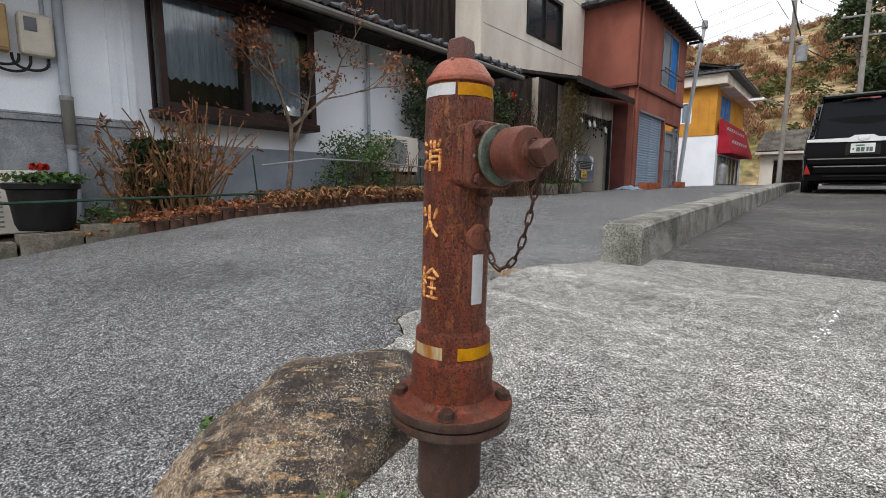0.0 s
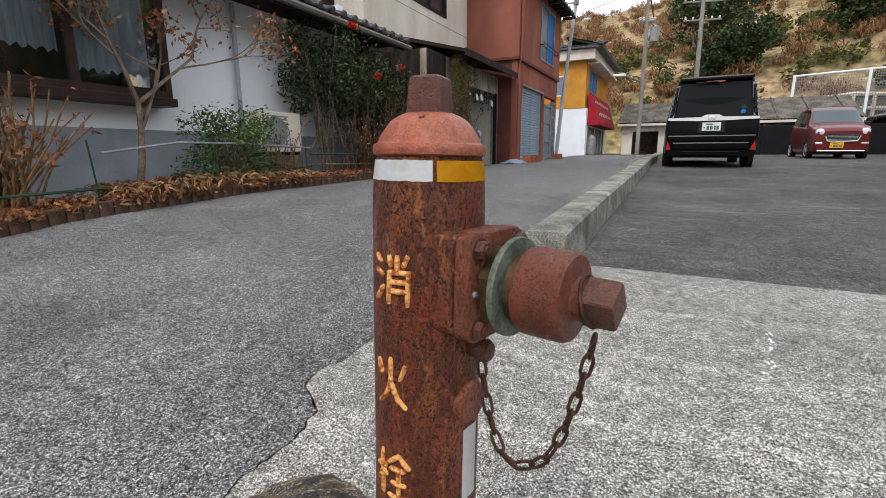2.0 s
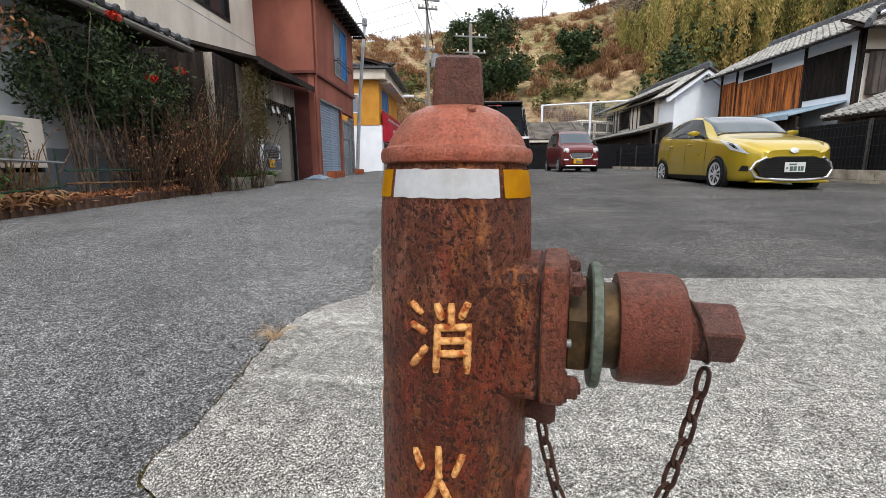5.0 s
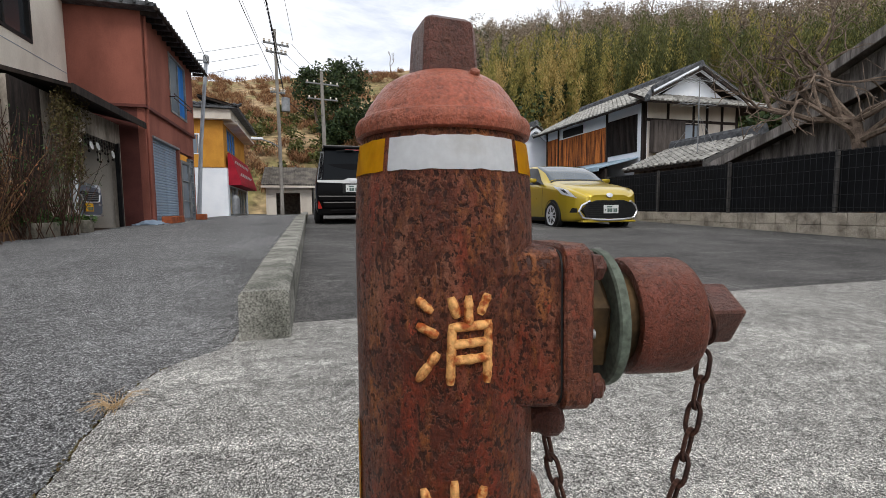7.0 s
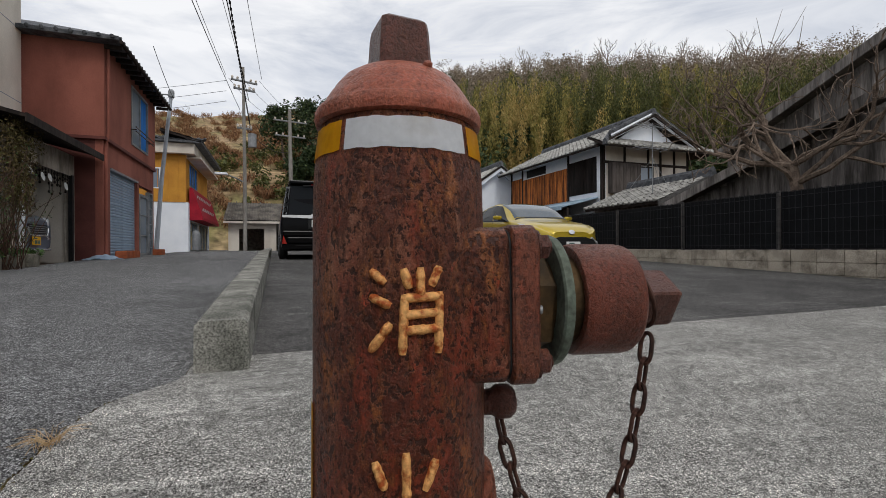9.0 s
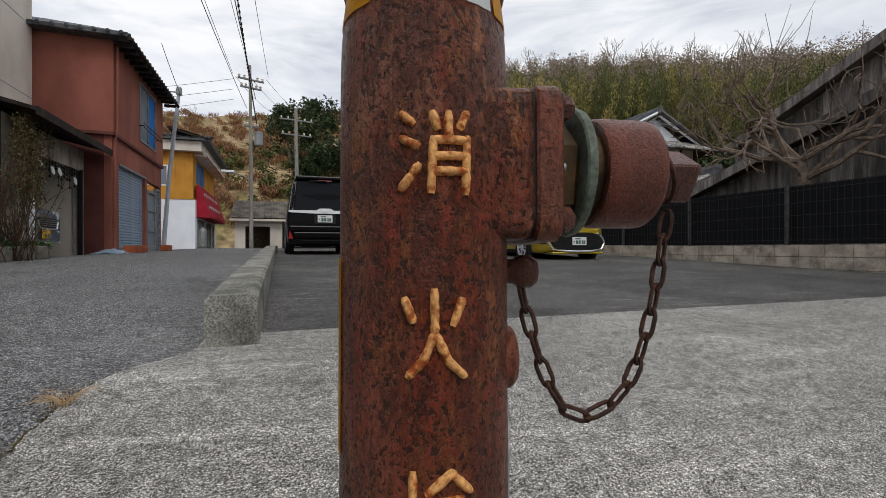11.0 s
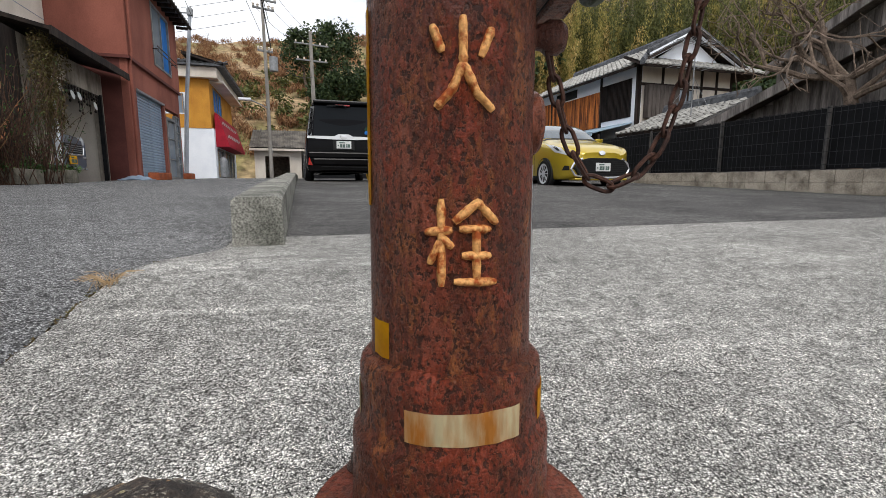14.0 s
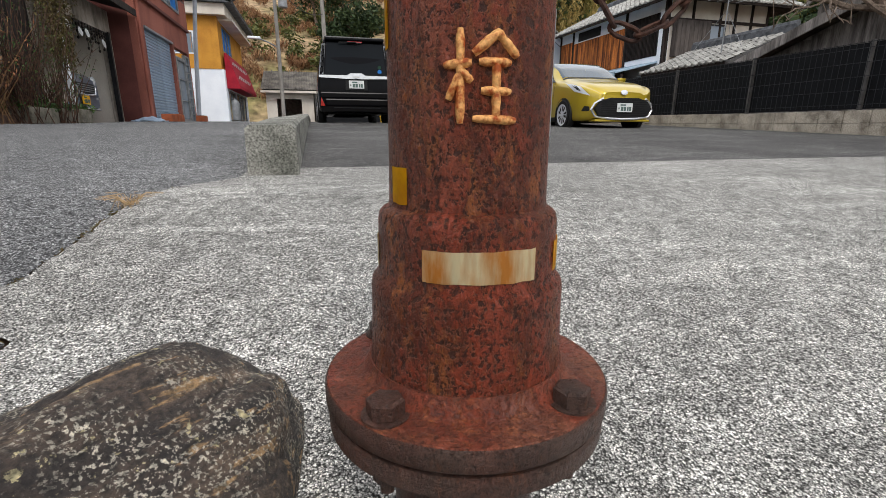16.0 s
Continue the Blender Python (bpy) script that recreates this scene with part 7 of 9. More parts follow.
# ---- cars ----
def paint(name, c, rough=0.28, metal=0.4, coat=1.0):
    m = bpy.data.materials.new(name)
    m.use_nodes = True
    n, l = m.node_tree.nodes, m.node_tree.links
    b = n["Principled BSDF"]
    t = n.new("ShaderNodeTexNoise")
    t.inputs["Scale"].default_value, t.inputs["Detail"].default_value = 3.0, 6.0
    r = n.new("ShaderNodeMapRange")
    r.inputs["To Min"].default_value, r.inputs["To Max"].default_value = rough - 0.05, rough + 0.1
    co = n.new("ShaderNodeTexCoord")
    l.new(co.outputs["Object"], t.inputs["Vector"])
    l.new(t.outputs["Fac"], r.inputs["Value"])
    l.new(r.outputs["Result"], b.inputs["Roughness"])
    b.inputs["Base Color"].default_value = c
    b.inputs["Metallic"].default_value = metal
    b.inputs["Coat Weight"].default_value = coat
    b.inputs["Coat Roughness"].default_value = 0.06
    return m


M["yellow_paint"] = paint("olive_gold_car_paint", srgb(188, 162, 42), 0.28, 0.45, 0.8)
M["black_paint"] = paint("black_car_paint", (0.003, 0.003, 0.004, 1), 0.12, 0.0, 0.0)
M["black_paint"].node_tree.nodes["Principled BSDF"].inputs["Specular IOR Level"].default_value = 0.10
M["red_paint"] = paint("dark_red_car_paint", srgb(96, 16, 22), 0.3, 0.2, 0.4)
M["grey_paint"] = paint("grey_car_paint", srgb(110, 124, 140), 0.35, 0.4)
M["chrome"] = paint("chrome", srgb(226, 228, 230), 0.22, 0.65, 0.0)
M["alloy"] = paint("silver_wheel_rim", srgb(206, 208, 212), 0.35, 0.15, 0.0)
M["car_glass"] = glass("car_glass", (0.008, 0.010, 0.012, 1), 0.03, 0.0, 0.1)
M["screen_glass"] = glass("windscreen_glass", (0.045, 0.065, 0.08, 1), 0.04, 0.5)
M["lamp_glass"] = glass("headlamp_lens", (0.62, 0.64, 0.66, 1), 0.08, 0.8)
M["smoke_lens"] = glass("smoked_lamp_lens", (0.16, 0.17, 0.18, 1), 0.1, 0.4)
M["red_lens"] = glass("red_lamp_lens", srgb(150, 14, 18), 0.12, 0.6)
M["leaf_dead"] = coloured_leaf("dead_leaf", srgb(92, 54, 36), srgb(134, 84, 56), srgb(170, 118, 84))
M["redtwig"] = material("reddish_twig", srgb(92, 68, 55), srgb(46, 36, 31), 0.9, 14, fine=60, fine_amount=0.3, bump=0.2)
M["tyre"] = material("tyre_rubber", srgb(34, 34, 35), srgb(26, 26, 27), 0.85, 20, fine_amount=0.15, bump=0.05)


class Shell:
    """A car body: rings of points along its length. Front at u = 0, x sideways, y = u."""

    def __init__(self, stations):
        self.st = np.array(stations, float)

    def ring(self, u):
        c = []
        for i in range(1, 7):
            c.append(sum(float(np.interp(u + o, self.st[:, 0], self.st[:, i])) * k for o, k in ((-0.05, 0.25), (0, 0.5), (0.05, 0.25))))
        w, zb, zm, belt, top, wr = c
        return [(w * 0.55, zb - 0.02), (w * 0.93, zb), (w * 0.985, zb + (zm - zb) * 0.45), (w, zm), (w * 0.965, belt), (wr, top - 0.055), (wr * 0.80, top - 0.014), (0, top)]

    def at(self, u, s, side=1, out=0.0):
        r = self.ring(u)
        k = min(int(s), len(r) - 2)
        f = s - k
        p0, p1, p2, p3 = r[max(k - 1, 0)], r[k], r[k + 1], r[k + 2] if k + 2 < len(r) else (-r[-2][0], r[-2][1])

        def curve(i):
            m1, m2 = (p2[i] - p0[i]) * 0.35, (p3[i] - p1[i]) * 0.35
            return (2 * f ** 3 - 3 * f * f + 1) * p1[i] + (f ** 3 - 2 * f * f + f) * m1 + (3 * f * f - 2 * f ** 3) * p2[i] + (f ** 3 - f * f) * m2
        dx, dz = p2[0] - p1[0], p2[1] - p1[1]
        L = math.hypot(dx, dz) or 1
        return Vector((side * (curve(0) + out * dz / L), u, curve(1) - out * dx / L))

    def body(self, mat, parent):
        us = sorted(set([float(u) for u in self.st[:, 0]] + [float(u) for u in np.linspace(self.st[0, 0], self.st[-1, 0], 60)] + [self.st[0, 0] + k for k in (0.02, 0.04, 0.08, 0.12)]))
        bm = bmesh.new()
        rows = []
        for u in us:
            right = [bm.verts.new(self.at(u, k / 4, 1)) for k in range(29)]
            left = [bm.verts.new(self.at(u, k / 4, -1)) for k in range(28)]
            rows.append(right + left[::-1])
        n = len(rows[0])
        for a, b in zip(rows, rows[1:]):
            for k in range(n):
                bm.faces.new((a[k], a[(k + 1) % n], b[(k + 1) % n], b[k]))
        bm.faces.new(rows[0])
        bm.faces.new(rows[-1])
        return part("body", bm, mat, parent, "", True)

    def patch(self, u_of, s0, s1, mat, parent, name, side=1, out=0.006, nu=14, ns=6, label=""):
        """A panel on the skin; u_of(f) gives its (start, end) along the car at height share f."""
        vs, fs = [], []
        for j in range(ns + 1):
            f = j / ns
            s = s0 + (s1 - s0) * f
            a, b = u_of(f)
            for i in range(nu + 1):
                vs.append(self.at(a + (b - a) * i / nu, s, side, out))
        for j in range(ns):
            for i in range(nu):
                k = j * (nu + 1) + i
                fs.append((k, k + 1, k + nu + 2, k + nu + 1))
        return raw(name, vs, fs, mat, parent, label, True)


def wheel(parent, x, y, r, w, side, spokes=5):
    wh = thing("wheel", (x, y, r))
    wh.parent = parent
    m = Matrix.Rotation(radians(90 * side), 4, "Y")
    part("tyre", lathe([(r * 0.66, -w * 0.5), (r * 0.93, -w * 0.5), (r * 0.99, -w * 0.36), (r, 0), (r * 0.99, w * 0.36), (r * 0.93, w * 0.5), (r * 0.70, w * 0.5), (r * 0.66, w * 0.42)], 36, None, m), M["tyre"], wh, "", True)
    part("rim", lathe([(0, w * 0.50), (r * 0.13, w * 0.50), (r * 0.16, w * 0.46), (r * 0.58, w * 0.42), (r * 0.66, w * 0.49), (r * 0.72, w * 0.51), (r * 0.72, w * 0.40), (r * 0.62, w * 0.1), (0, w * 0.05)], 30, None, m, cap=False), M["alloy"], wh, "silver wheel rim", True)
    for k in range(spokes * 2):
        a = 2 * math.pi * k / (spokes * 2)
        mm = m @ Matrix.Rotation(a + (0.07 if k % 2 else -0.07), 4, "Z")
        bm = bmesh.new()
        vs = [bm.verts.new(mm @ Vector((x * r, y * r, w * z))) for x, y, z in ((0.24, -0.035, 0.462), (0.56, -0.10, 0.437), (0.60, 0.0, 0.445), (0.56, 0.10, 0.437), (0.24, 0.035, 0.462))]
        bm.faces.new(vs)
        part("rim_slot", bm, M["black"], wh)
    return wh


def number_plate(parent, m, mat, w=0.33, h=0.165):
    p = part("number_plate", bx(-w / 2, w / 2, -0.006, 0.006, -h / 2, h / 2, 0.003, m), M[mat], parent)
    for x0, x1, z0, z1 in ((-0.10, 0.02, 0.035, 0.06), (-0.14, -0.115, -0.03, 0.0), (-0.085, -0.035, -0.06, 0.015), (-0.025, 0.025, -0.06, 0.015), (0.05, 0.08, -0.06, 0.015), (0.09, 0.135, -0.06, 0.015)):
        part("plate_bar", bx(x0, x1, -0.009, -0.005, z0, z1, 0, m), M["plate_ink"], p)
    return p


def hatchback():
    car = thing("hatchback_car", (5.12, 8.52, 0.545), -2.6, "olive-gold compact hatchback parked nose out", "car")
    st = [(0.00, .50, .28, .46, .66, .70, .40), (0.05, .60, .23, .47, .70, .76, .50), (0.14, .70, .20, .49, .74, .82, .58), (0.30, .785, .18, .51, .80, .885, .66), (0.55, .83, .18, .53, .86, .945, .70), (0.95, .8475, .18, .56, .92, 1.01, .71),
          (1.22, .8475, .18, .58, .96, 1.07, .68), (1.62, .8475, .18, .6, 0.97, 1.32, .63), (2.02, .8475, .18, .6, 0.98, 1.465, .615), (2.45, .8475, .18, .6, 1.00, 1.51, .61), (3.0, .8475, .18, .62, 1.04, 1.48, .60),
          (3.45, .845, .19, .66, 1.08, 1.42, .59), (3.76, .83, .24, .68, 1.08, 1.33, .59), (3.93, .79, .28, .68, 1.02, 1.17, .60), (4.05, .70, .34, .64, .90, .98, .56)]
    s = Shell(st)
    s.body(M["yellow_paint"], car)
    for side in (1, -1):
        s.patch(lambda f: (1.28 + 0.74 * f, 2.20 + 0.1 * f), 4.14, 4.97, M["car_glass"], car, "front_side_window", side)
        s.patch(lambda f: (2.26, 3.10 - 0.10 * f), 4.14, 4.97, M["car_glass"], car, "rear_side_window", side)
        s.patch(lambda f: (3.14 - 0.1 * f, 3.62 - 0.36 * f), 4.22, 4.85, M["car_glass"], car, "quarter_window", side, nu=6)
        s.patch(lambda f: (1.25 + 0.5 * f, 3.70 - 0.42 * f), 4.10, 4.17, M["black"], car, "window_trim", side, 0.008, 24, 1)
        # headlamp, fog recess, sill
        s.patch(lambda f: (0.10 + 0.22 * f, 0.46 + 0.42 * f), 3.62, 4.12, M["lamp_glass"], car, "headlight", side, 0.008, label="clear wraparound headlamp")
        s.patch(lambda f: (0.26 + 0.16 * f, 0.38 + 0.24 * f), 3.74, 4.0, M["black"], car, "headlight_mask", side, 0.0095, 4, 3)
        s.patch(lambda f: (0.9, 3.1), 1.0, 1.5, M["black"], car, "sill", side, 0.004, 14, 2)
        s.patch(lambda f: (2.21, 2.222), 1.7, 4.1, M["black"], car, "door_gap", side, 0.003, 1, 8)
        s.patch(lambda f: (1.30, 1.312), 1.7, 4.1, M["black"], car, "door_gap", side, 0.003, 1, 8)
        s.patch(lambda f: (3.12 - 0.1 * f, 3.132 - 0.1 * f), 2.9, 4.1, M["black"], car, "door_gap", side, 0.003, 1, 8)
        for u in (2.02, 2.92):
            part("door_handle", bx(side * 0.855 - 0.012, side * 0.855 + 0.012, u - 0.09, u + 0.09, 0.865, 0.90, 0.008), M["yellow_paint"], car)
        # mirror
        mir = part("mirror", lathe([(0, -0.05), (0.07, -0.045), (0.09, 0), (0.08, 0.05), (0, 0.07)], 16, None, Matrix.Translation((side * 0.95, 1.62, 1.09)) @ Matrix.Diagonal((1.3, 0.8, 0.85, 1)), cap=False), M["yellow_paint"], car, "", True)
        part("mirror_arm", bx(min(side * 0.80, side * 0.92), max(side * 0.80, side * 0.92), 1.58, 1.66, 1.02, 1.06), M["black"], mir)
        s.patch(lambda f: (3.74, 3.97), 3.5, 4.3, M["red_lens"], car, "tail_light", side, 0.008, 6, 4)
        for u, nm in ((0.83, "a"), (3.43, "b")):
            m = Matrix.Translation((side * 0.846, u, 0.30)) @ Matrix.Rotation(radians(90 * side), 4, "Y")
            part("wheel_arch", lathe([(0, -0.1), (0.338, -0.1), (0.338, 0.004), (0.328, 0.005), (0.325, -0.003), (0, -0.003)], 36, None, m, cap=False), M["black"], car)
            wheel(car, side * 0.772, u, 0.300, 0.185, side)
    # windscreen and bonnet shut line
    for side in (1, -1):
        s.patch(lambda f: (1.26 + 0.03 * (1 - f), 2.06), 5.05, 7.0, M["screen_glass"], car, "windscreen_half", side, 0.006, 10, 8)
        s.patch(lambda f: (1.20, 1.262), 5.0, 7.0, M["black"], car, "cowl", side, 0.004, 2, 6)
    # nose
    g = bmesh.new()
    prism(g, [(-0.60, 0.40), (-0.50, 0.54), (-0.3, 0.60), (0.3, 0.60), (0.50, 0.54), (0.60, 0.40), (0.52, 0.27), (0.3, 0.235), (-0.3, 0.235), (-0.52, 0.27)], "y", -0.055, 0.12)
    part("grille", g, M["black"], car, "wide black mesh grille")
    for z in np.linspace(0.28, 0.56, 8):
        part("grille_bar", bx(-0.5, 0.5, -0.062, -0.055, z - 0.006, z + 0.006), M["tyre"], car)
    for side in (1, -1):
        bm = bmesh.new()
        tube(bm, [(side * 0.45, -0.05, 0.585), (side * 0.60, 0.0, 0.50), (side * 0.66, 0.02, 0.38), (side * 0.58, 0.0, 0.255), (side * 0.3, -0.05, 0.215), (0, -0.06, 0.205)], 0.022, seg=8)
        part("grille_trim", bm, M["chrome"], car, "silver grille surround", True)
        s.patch(lambda f: (0.10, 0.24 - 0.06 * f), 2.2, 2.75, M["black"], car, "fog_recess", side, 0.005, 5, 3)
    part("front_lip", bx(-0.60, 0.60, -0.045, 0.2, 0.155, 0.20, 0.02), M["yellow_paint"], car)
    part("badge", lathe([(0, 0), (0.062, 0), (0.058, 0.012), (0, 0.014)], 20, None, Matrix.Translation((0, -0.012, 0.70)) @ Matrix.Rotation(radians(70), 4, "X") @ Matrix.Diagonal((1.2, 0.85, 1, 1)), cap=False), M["chrome"], car)
    number_plate(car, Matrix.Translation((0.0, -0.075, 0.42)), "plate_w")
    part("underbody", bx(-0.72, 0.72, 0.35, 3.9, 0.16, 0.3), M["black"], car)
    return car


hatchback()


def minivan():
    van = thing("minivan", (0.27, 11.35, 0.685), 0, "black minivan parked with its tail towards the hydrant", "car")
    st = [(0.00, .80, .36, .62, .98, 1.02, .70), (0.03, .825, .30, .7, 1.02, 1.40, .68), (0.08, .84, .26, .72, 1.05, 1.70, .66), (0.16, .8475, .24, .74, 1.05, 1.80, .655), (0.5, .8475, .22, .74, 1.06, 1.82, .66),
          (3.0, .8475, .22, .74, 1.05, 1.82, .66), (3.6, .8475, .22, .74, 1.03, 1.55, .64), (4.0, .84, .22, .7, 1.0, 1.10, .66), (4.5, .80, .24, .62, .86, .92, .6), (4.69, .66, .3, .5, .7, .74, .5)]
    s = Shell(st)
    s.body(M["black_paint"], van)
    # tailgate glass leans with the body
    gl = bmesh.new()
    q = [(-0.66, 0.012, 1.03), (0.66, 0.012, 1.03), (0.60, 0.105, 1.68), (-0.60, 0.105, 1.68)]
    v = [gl.verts.new((x, y - 0.03, z)) for x, y, z in q]
    v2 = [gl.verts.new((x, y + 0.05, z)) for x, y, z in q]
    gl.faces.new(v)
    gl.faces.new(v2)
    for k in range(4):
        gl.faces.new((v[k], v[(k + 1) % 4], v2[(k + 1) % 4], v2[k]))
    part("rear_window", gl, M["car_glass"], van, "dark tinted rear window")
    part("spoiler", bx(-0.64, 0.64, 0.0, 0.32, 1.72, 1.80, 0.025), M["black_paint"], van)
    part("brake_light", bx(-0.16, 0.16, 0.015, 0.06, 1.685, 1.71), M["red_lens"], van)
    part("wiper", tube(bmesh.new(), [(0.08, -0.02, 1.66), (0.0, -0.01, 1.69), (-0.35, 0.0, 1.68)], 0.012), M["black"], van)
    bm = bmesh.new()
    prism(bm, [(-0.80, 0.955), (-0.80, 1.005), (-0.2, 1.01), (-0.12, 1.055), (0.12, 1.055), (0.2, 1.01), (0.80, 1.005), (0.80, 0.955), (0.2, 0.935), (-0.2, 0.935)], "y", -0.045, 0.02)
    part("chrome_bar", bm, M["chrome"], van, "wide chrome tailgate bar")
    part("badge", lathe([(0, 0), (0.065, 0), (0.06, 0.012), (0, 0.014)], 20, None, Matrix.Translation((0, -0.05, 1.0)) @ Matrix.Rotation(radians(90), 4, "X") @ Matrix.Diagonal((1.2, 0.85, 1, 1)), cap=False), M["chrome"], van)
    part("plate_recess", bx(-0.24, 0.24, -0.018, 0.02, 0.70, 0.925, 0.008), M["black"], van)
    number_plate(van, Matrix.Translation((0, -0.035, 0.82)), "plate_w")
    for side in (1, -1):
        bm = bmesh.new()
        q = [(0.70, 0.0, 1.02), (0.80, 0.03, 1.02), (0.70, 0.14, 1.66), (0.625, 0.085, 1.66)]
        a = [bm.verts.new((side * x, y - 0.012, z)) for x, y, z in q]
        b = [bm.verts.new((side * x, y + 0.06, z)) for x, y, z in q]
        bm.faces.new(a)
        bm.faces.new(b)
        for k in range(4):
            bm.faces.new((a[k], a[(k + 1) % 4], b[(k + 1) % 4], b[k]))
        lt = part("tail_light", bm, M["smoke_lens"], van, "tall clear tail lamp")
        for k in range(5):
            z = 1.08 + k * 0.115
            f = (z - 1.02) / 0.64
            part("lamp_cell", bx(min(side * (0.725 - 0.08 * f), side * (0.775 - 0.09 * f)), max(side * (0.725 - 0.08 * f), side * (0.775 - 0.09 * f)), 0.09 * f - 0.018, 0.09 * f + 0.05, z, z + 0.075), M["black"], lt)
        bm = bmesh.new()
        prism(bm, [(side * 0.70, 0.36), (side * 0.80, 0.36), (side * 0.775, 0.55)], "y", -0.05, 0.05)
        part("reflector", bm, M["red_lens"], van, "red bumper reflector")
        for u in (0.85, 3.7):
            wheel(van, side * 0.765, u, 0.315, 0.19, side)
            m = Matrix.Translation((side * 0.846, u, 0.31)) @ Matrix.Rotation(radians(90 * side), 4, "Y")
            part("wheel_arch", lathe([(0, -0.1), (0.37, -0.1), (0.37, 0.006), (0.35, 0.007), (0.345, -0.02), (0, -0.02)], 36, None, m, cap=False), M["black"], van)
        s.patch(lambda f: (0.35, 2.9), 4.15, 4.92, M["car_glass"], van, "side_window", side)
        s.patch(lambda f: (3.0, 3.6 - 0.2 * f), 4.15, 4.9, M["car_glass"], van, "front_side_window", side)
    part("bumper", bx(-0.80, 0.80, -0.036, 0.25, 0.52, 0.66, 0.03), M["black_paint"], van)
    part("bumper_lower", bx(-0.70, 0.70, -0.03, 0.25, 0.36, 0.52, 0.03), M["black_paint"], van)
    bm = bmesh.new()
    prism(bm, [(-0.80, 0.33), (-0.56, 0.36), (-0.48, 0.31), (0.48, 0.31), (0.56, 0.36), (0.80, 0.33), (0.78, 0.22), (0.45, 0.25), (-0.45, 0.25), (-0.78, 0.22)], "y", -0.06, 0.2)
    part("bumper_skirt", bm, M["black_paint"], van)
    part("bumper_trim", bx(-0.52, 0.52, -0.066, -0.055, 0.315, 0.335), M["tyre"], van)
    part("sticker", lathe([(0, 0), (0.045, 0), (0.045, 0.003), (0, 0.003)], 18, None, Matrix.Translation((0.52, -0.014, 1.10)) @ Matrix.Rotation(radians(98), 4, "X"), cap=False), M["blue"], van, "small blue round sticker")
    part("sticker", lathe([(0, 0), (0.04, 0), (0.04, 0.003), (0, 0.003)], 18, None, Matrix.Translation((0.52, -0.002, 1.19)) @ Matrix.Rotation(radians(98), 4, "X"), cap=False), M["stake"], van, "small green round sticker")
    part("underbody", bx(-0.72, 0.72, 0.3, 4.4, 0.2, 0.34), M["black"], van)
    return van


minivan()


def kei_car(name, place, turn, mat, label, round_lamps=True):
    car = thing(name, place, turn, label, "car")
    st = [(0.00, .60, .30, .5, .78, .82, .5), (0.08, .69, .22, .55, .86, .92, .58), (0.35, .73, .2, .6, .95, 1.02, .62), (0.72, .7375, .2, .62, 1.0, 1.08, .62), (1.2, .7375, .2, .64, 1.02, 1.52, .58), (1.5, .7375, .2, .64, 1.03, 1.63, .575),
          (2.8, .7375, .2, .64, 1.05, 1.64, .57), (3.2, .73, .22, .66, 1.05, 1.55, .56), (3.36, .70, .26, .66, 1.0, 1.2, .56), (3.4, .64, .3, .6, .9, .95, .5)]
    s = Shell(st)
    s.body(mat, car)
    for side in (1, -1):
        s.patch(lambda f: (0.76, 1.22), 5.05, 7.0, M["screen_glass"], car, "windscreen_half", side, 0.006, 10, 8)
        s.patch(lambda f: (1.0 + 0.3 * f, 1.95), 4.15, 4.92, M["car_glass"], car, "front_side_window", side)
        s.patch(lambda f: (2.02, 3.05), 4.15, 4.92, M["car_glass"], car, "rear_side_window", side)
        m = Matrix.Translation((side * 0.53, 0.10, 0.80)) @ Matrix.Rotation(radians(90), 4, "X") @ Matrix.Rotation(radians(20 * side), 4, "Y")
        hl = part("headlight", lathe([(0, 0), (0.115, 0), (0.11, 0.07), (0.07, 0.1), (0, 0.11)], 22, None, m, cap=False), M["lamp_glass"], car, "round white headlamp", True)
        part("mirror", bx(min(side * 0.74, side * 0.88), max(side * 0.74, side * 0.88), 0.98, 1.1, 1.0, 1.14, 0.03), M["black"], car)
        part("fog_trim", bx(min(side * 0.46, side * 0.64), max(side * 0.46, side * 0.64), -0.005, 0.1, 0.44, 0.50, 0.015), M["chrome"], car)
        for u in (0.62, 2.95):
            wheel(car, side * 0.66, u, 0.275, 0.16, side)
            m = Matrix.Translation((side * 0.736, u, 0.28)) @ Matrix.Rotation(radians(90 * side), 4, "Y")
            part("wheel_arch", lathe([(0, -0.1), (0.325, -0.1), (0.325, 0.006), (0.305, 0.007), (0.3, -0.006), (0, -0.006)], 30, None, m, cap=False), M["black"], car)
    g = bmesh.new()
    prism(g, [(-0.40, 0.66), (-0.36, 0.74), (0.36, 0.74), (0.40, 0.66), (0.34, 0.55), (-0.34, 0.55)], "y", -0.03, 0.1)
    part("grille", g, M["black"], car)
    bm = bmesh.new()
    tube(bm, [(-0.42, -0.03, 0.68), (-0.36, -0.035, 0.53), (0, -0.04, 0.515), (0.36, -0.035, 0.53), (0.42, -0.03, 0.68)], 0.02, seg=8)
    part("grille_trim", bm, M["chrome"], car, "chrome grille surround", True)
    for k in range(4):
        part("grille_bar", bx(-0.36, 0.36, -0.04, -0.03, 0.575 + 0.04 * k, 0.59 + 0.04 * k), M["galv"], car)
    part("front_lip", bx(-0.58, 0.58, -0.03, 0.15, 0.22, 0.26, 0.015), M["chrome"], car)
    number_plate(car, Matrix.Translation((-0.12, -0.045, 0.41)), "plate_y")
    part("underbody", bx(-0.6, 0.6, 0.3, 3.2, 0.16, 0.3), M["black"], car)
    return car


kei_car("kei_car", (4.12, 18.4, 0.775), 0, M["red_paint"], "dark red small car with round headlamps by the dark fence")
kei_car("garage_car", (-5.12, 11.75, 0.70), 90, M["grey_paint"], "grey small car inside the open garage")


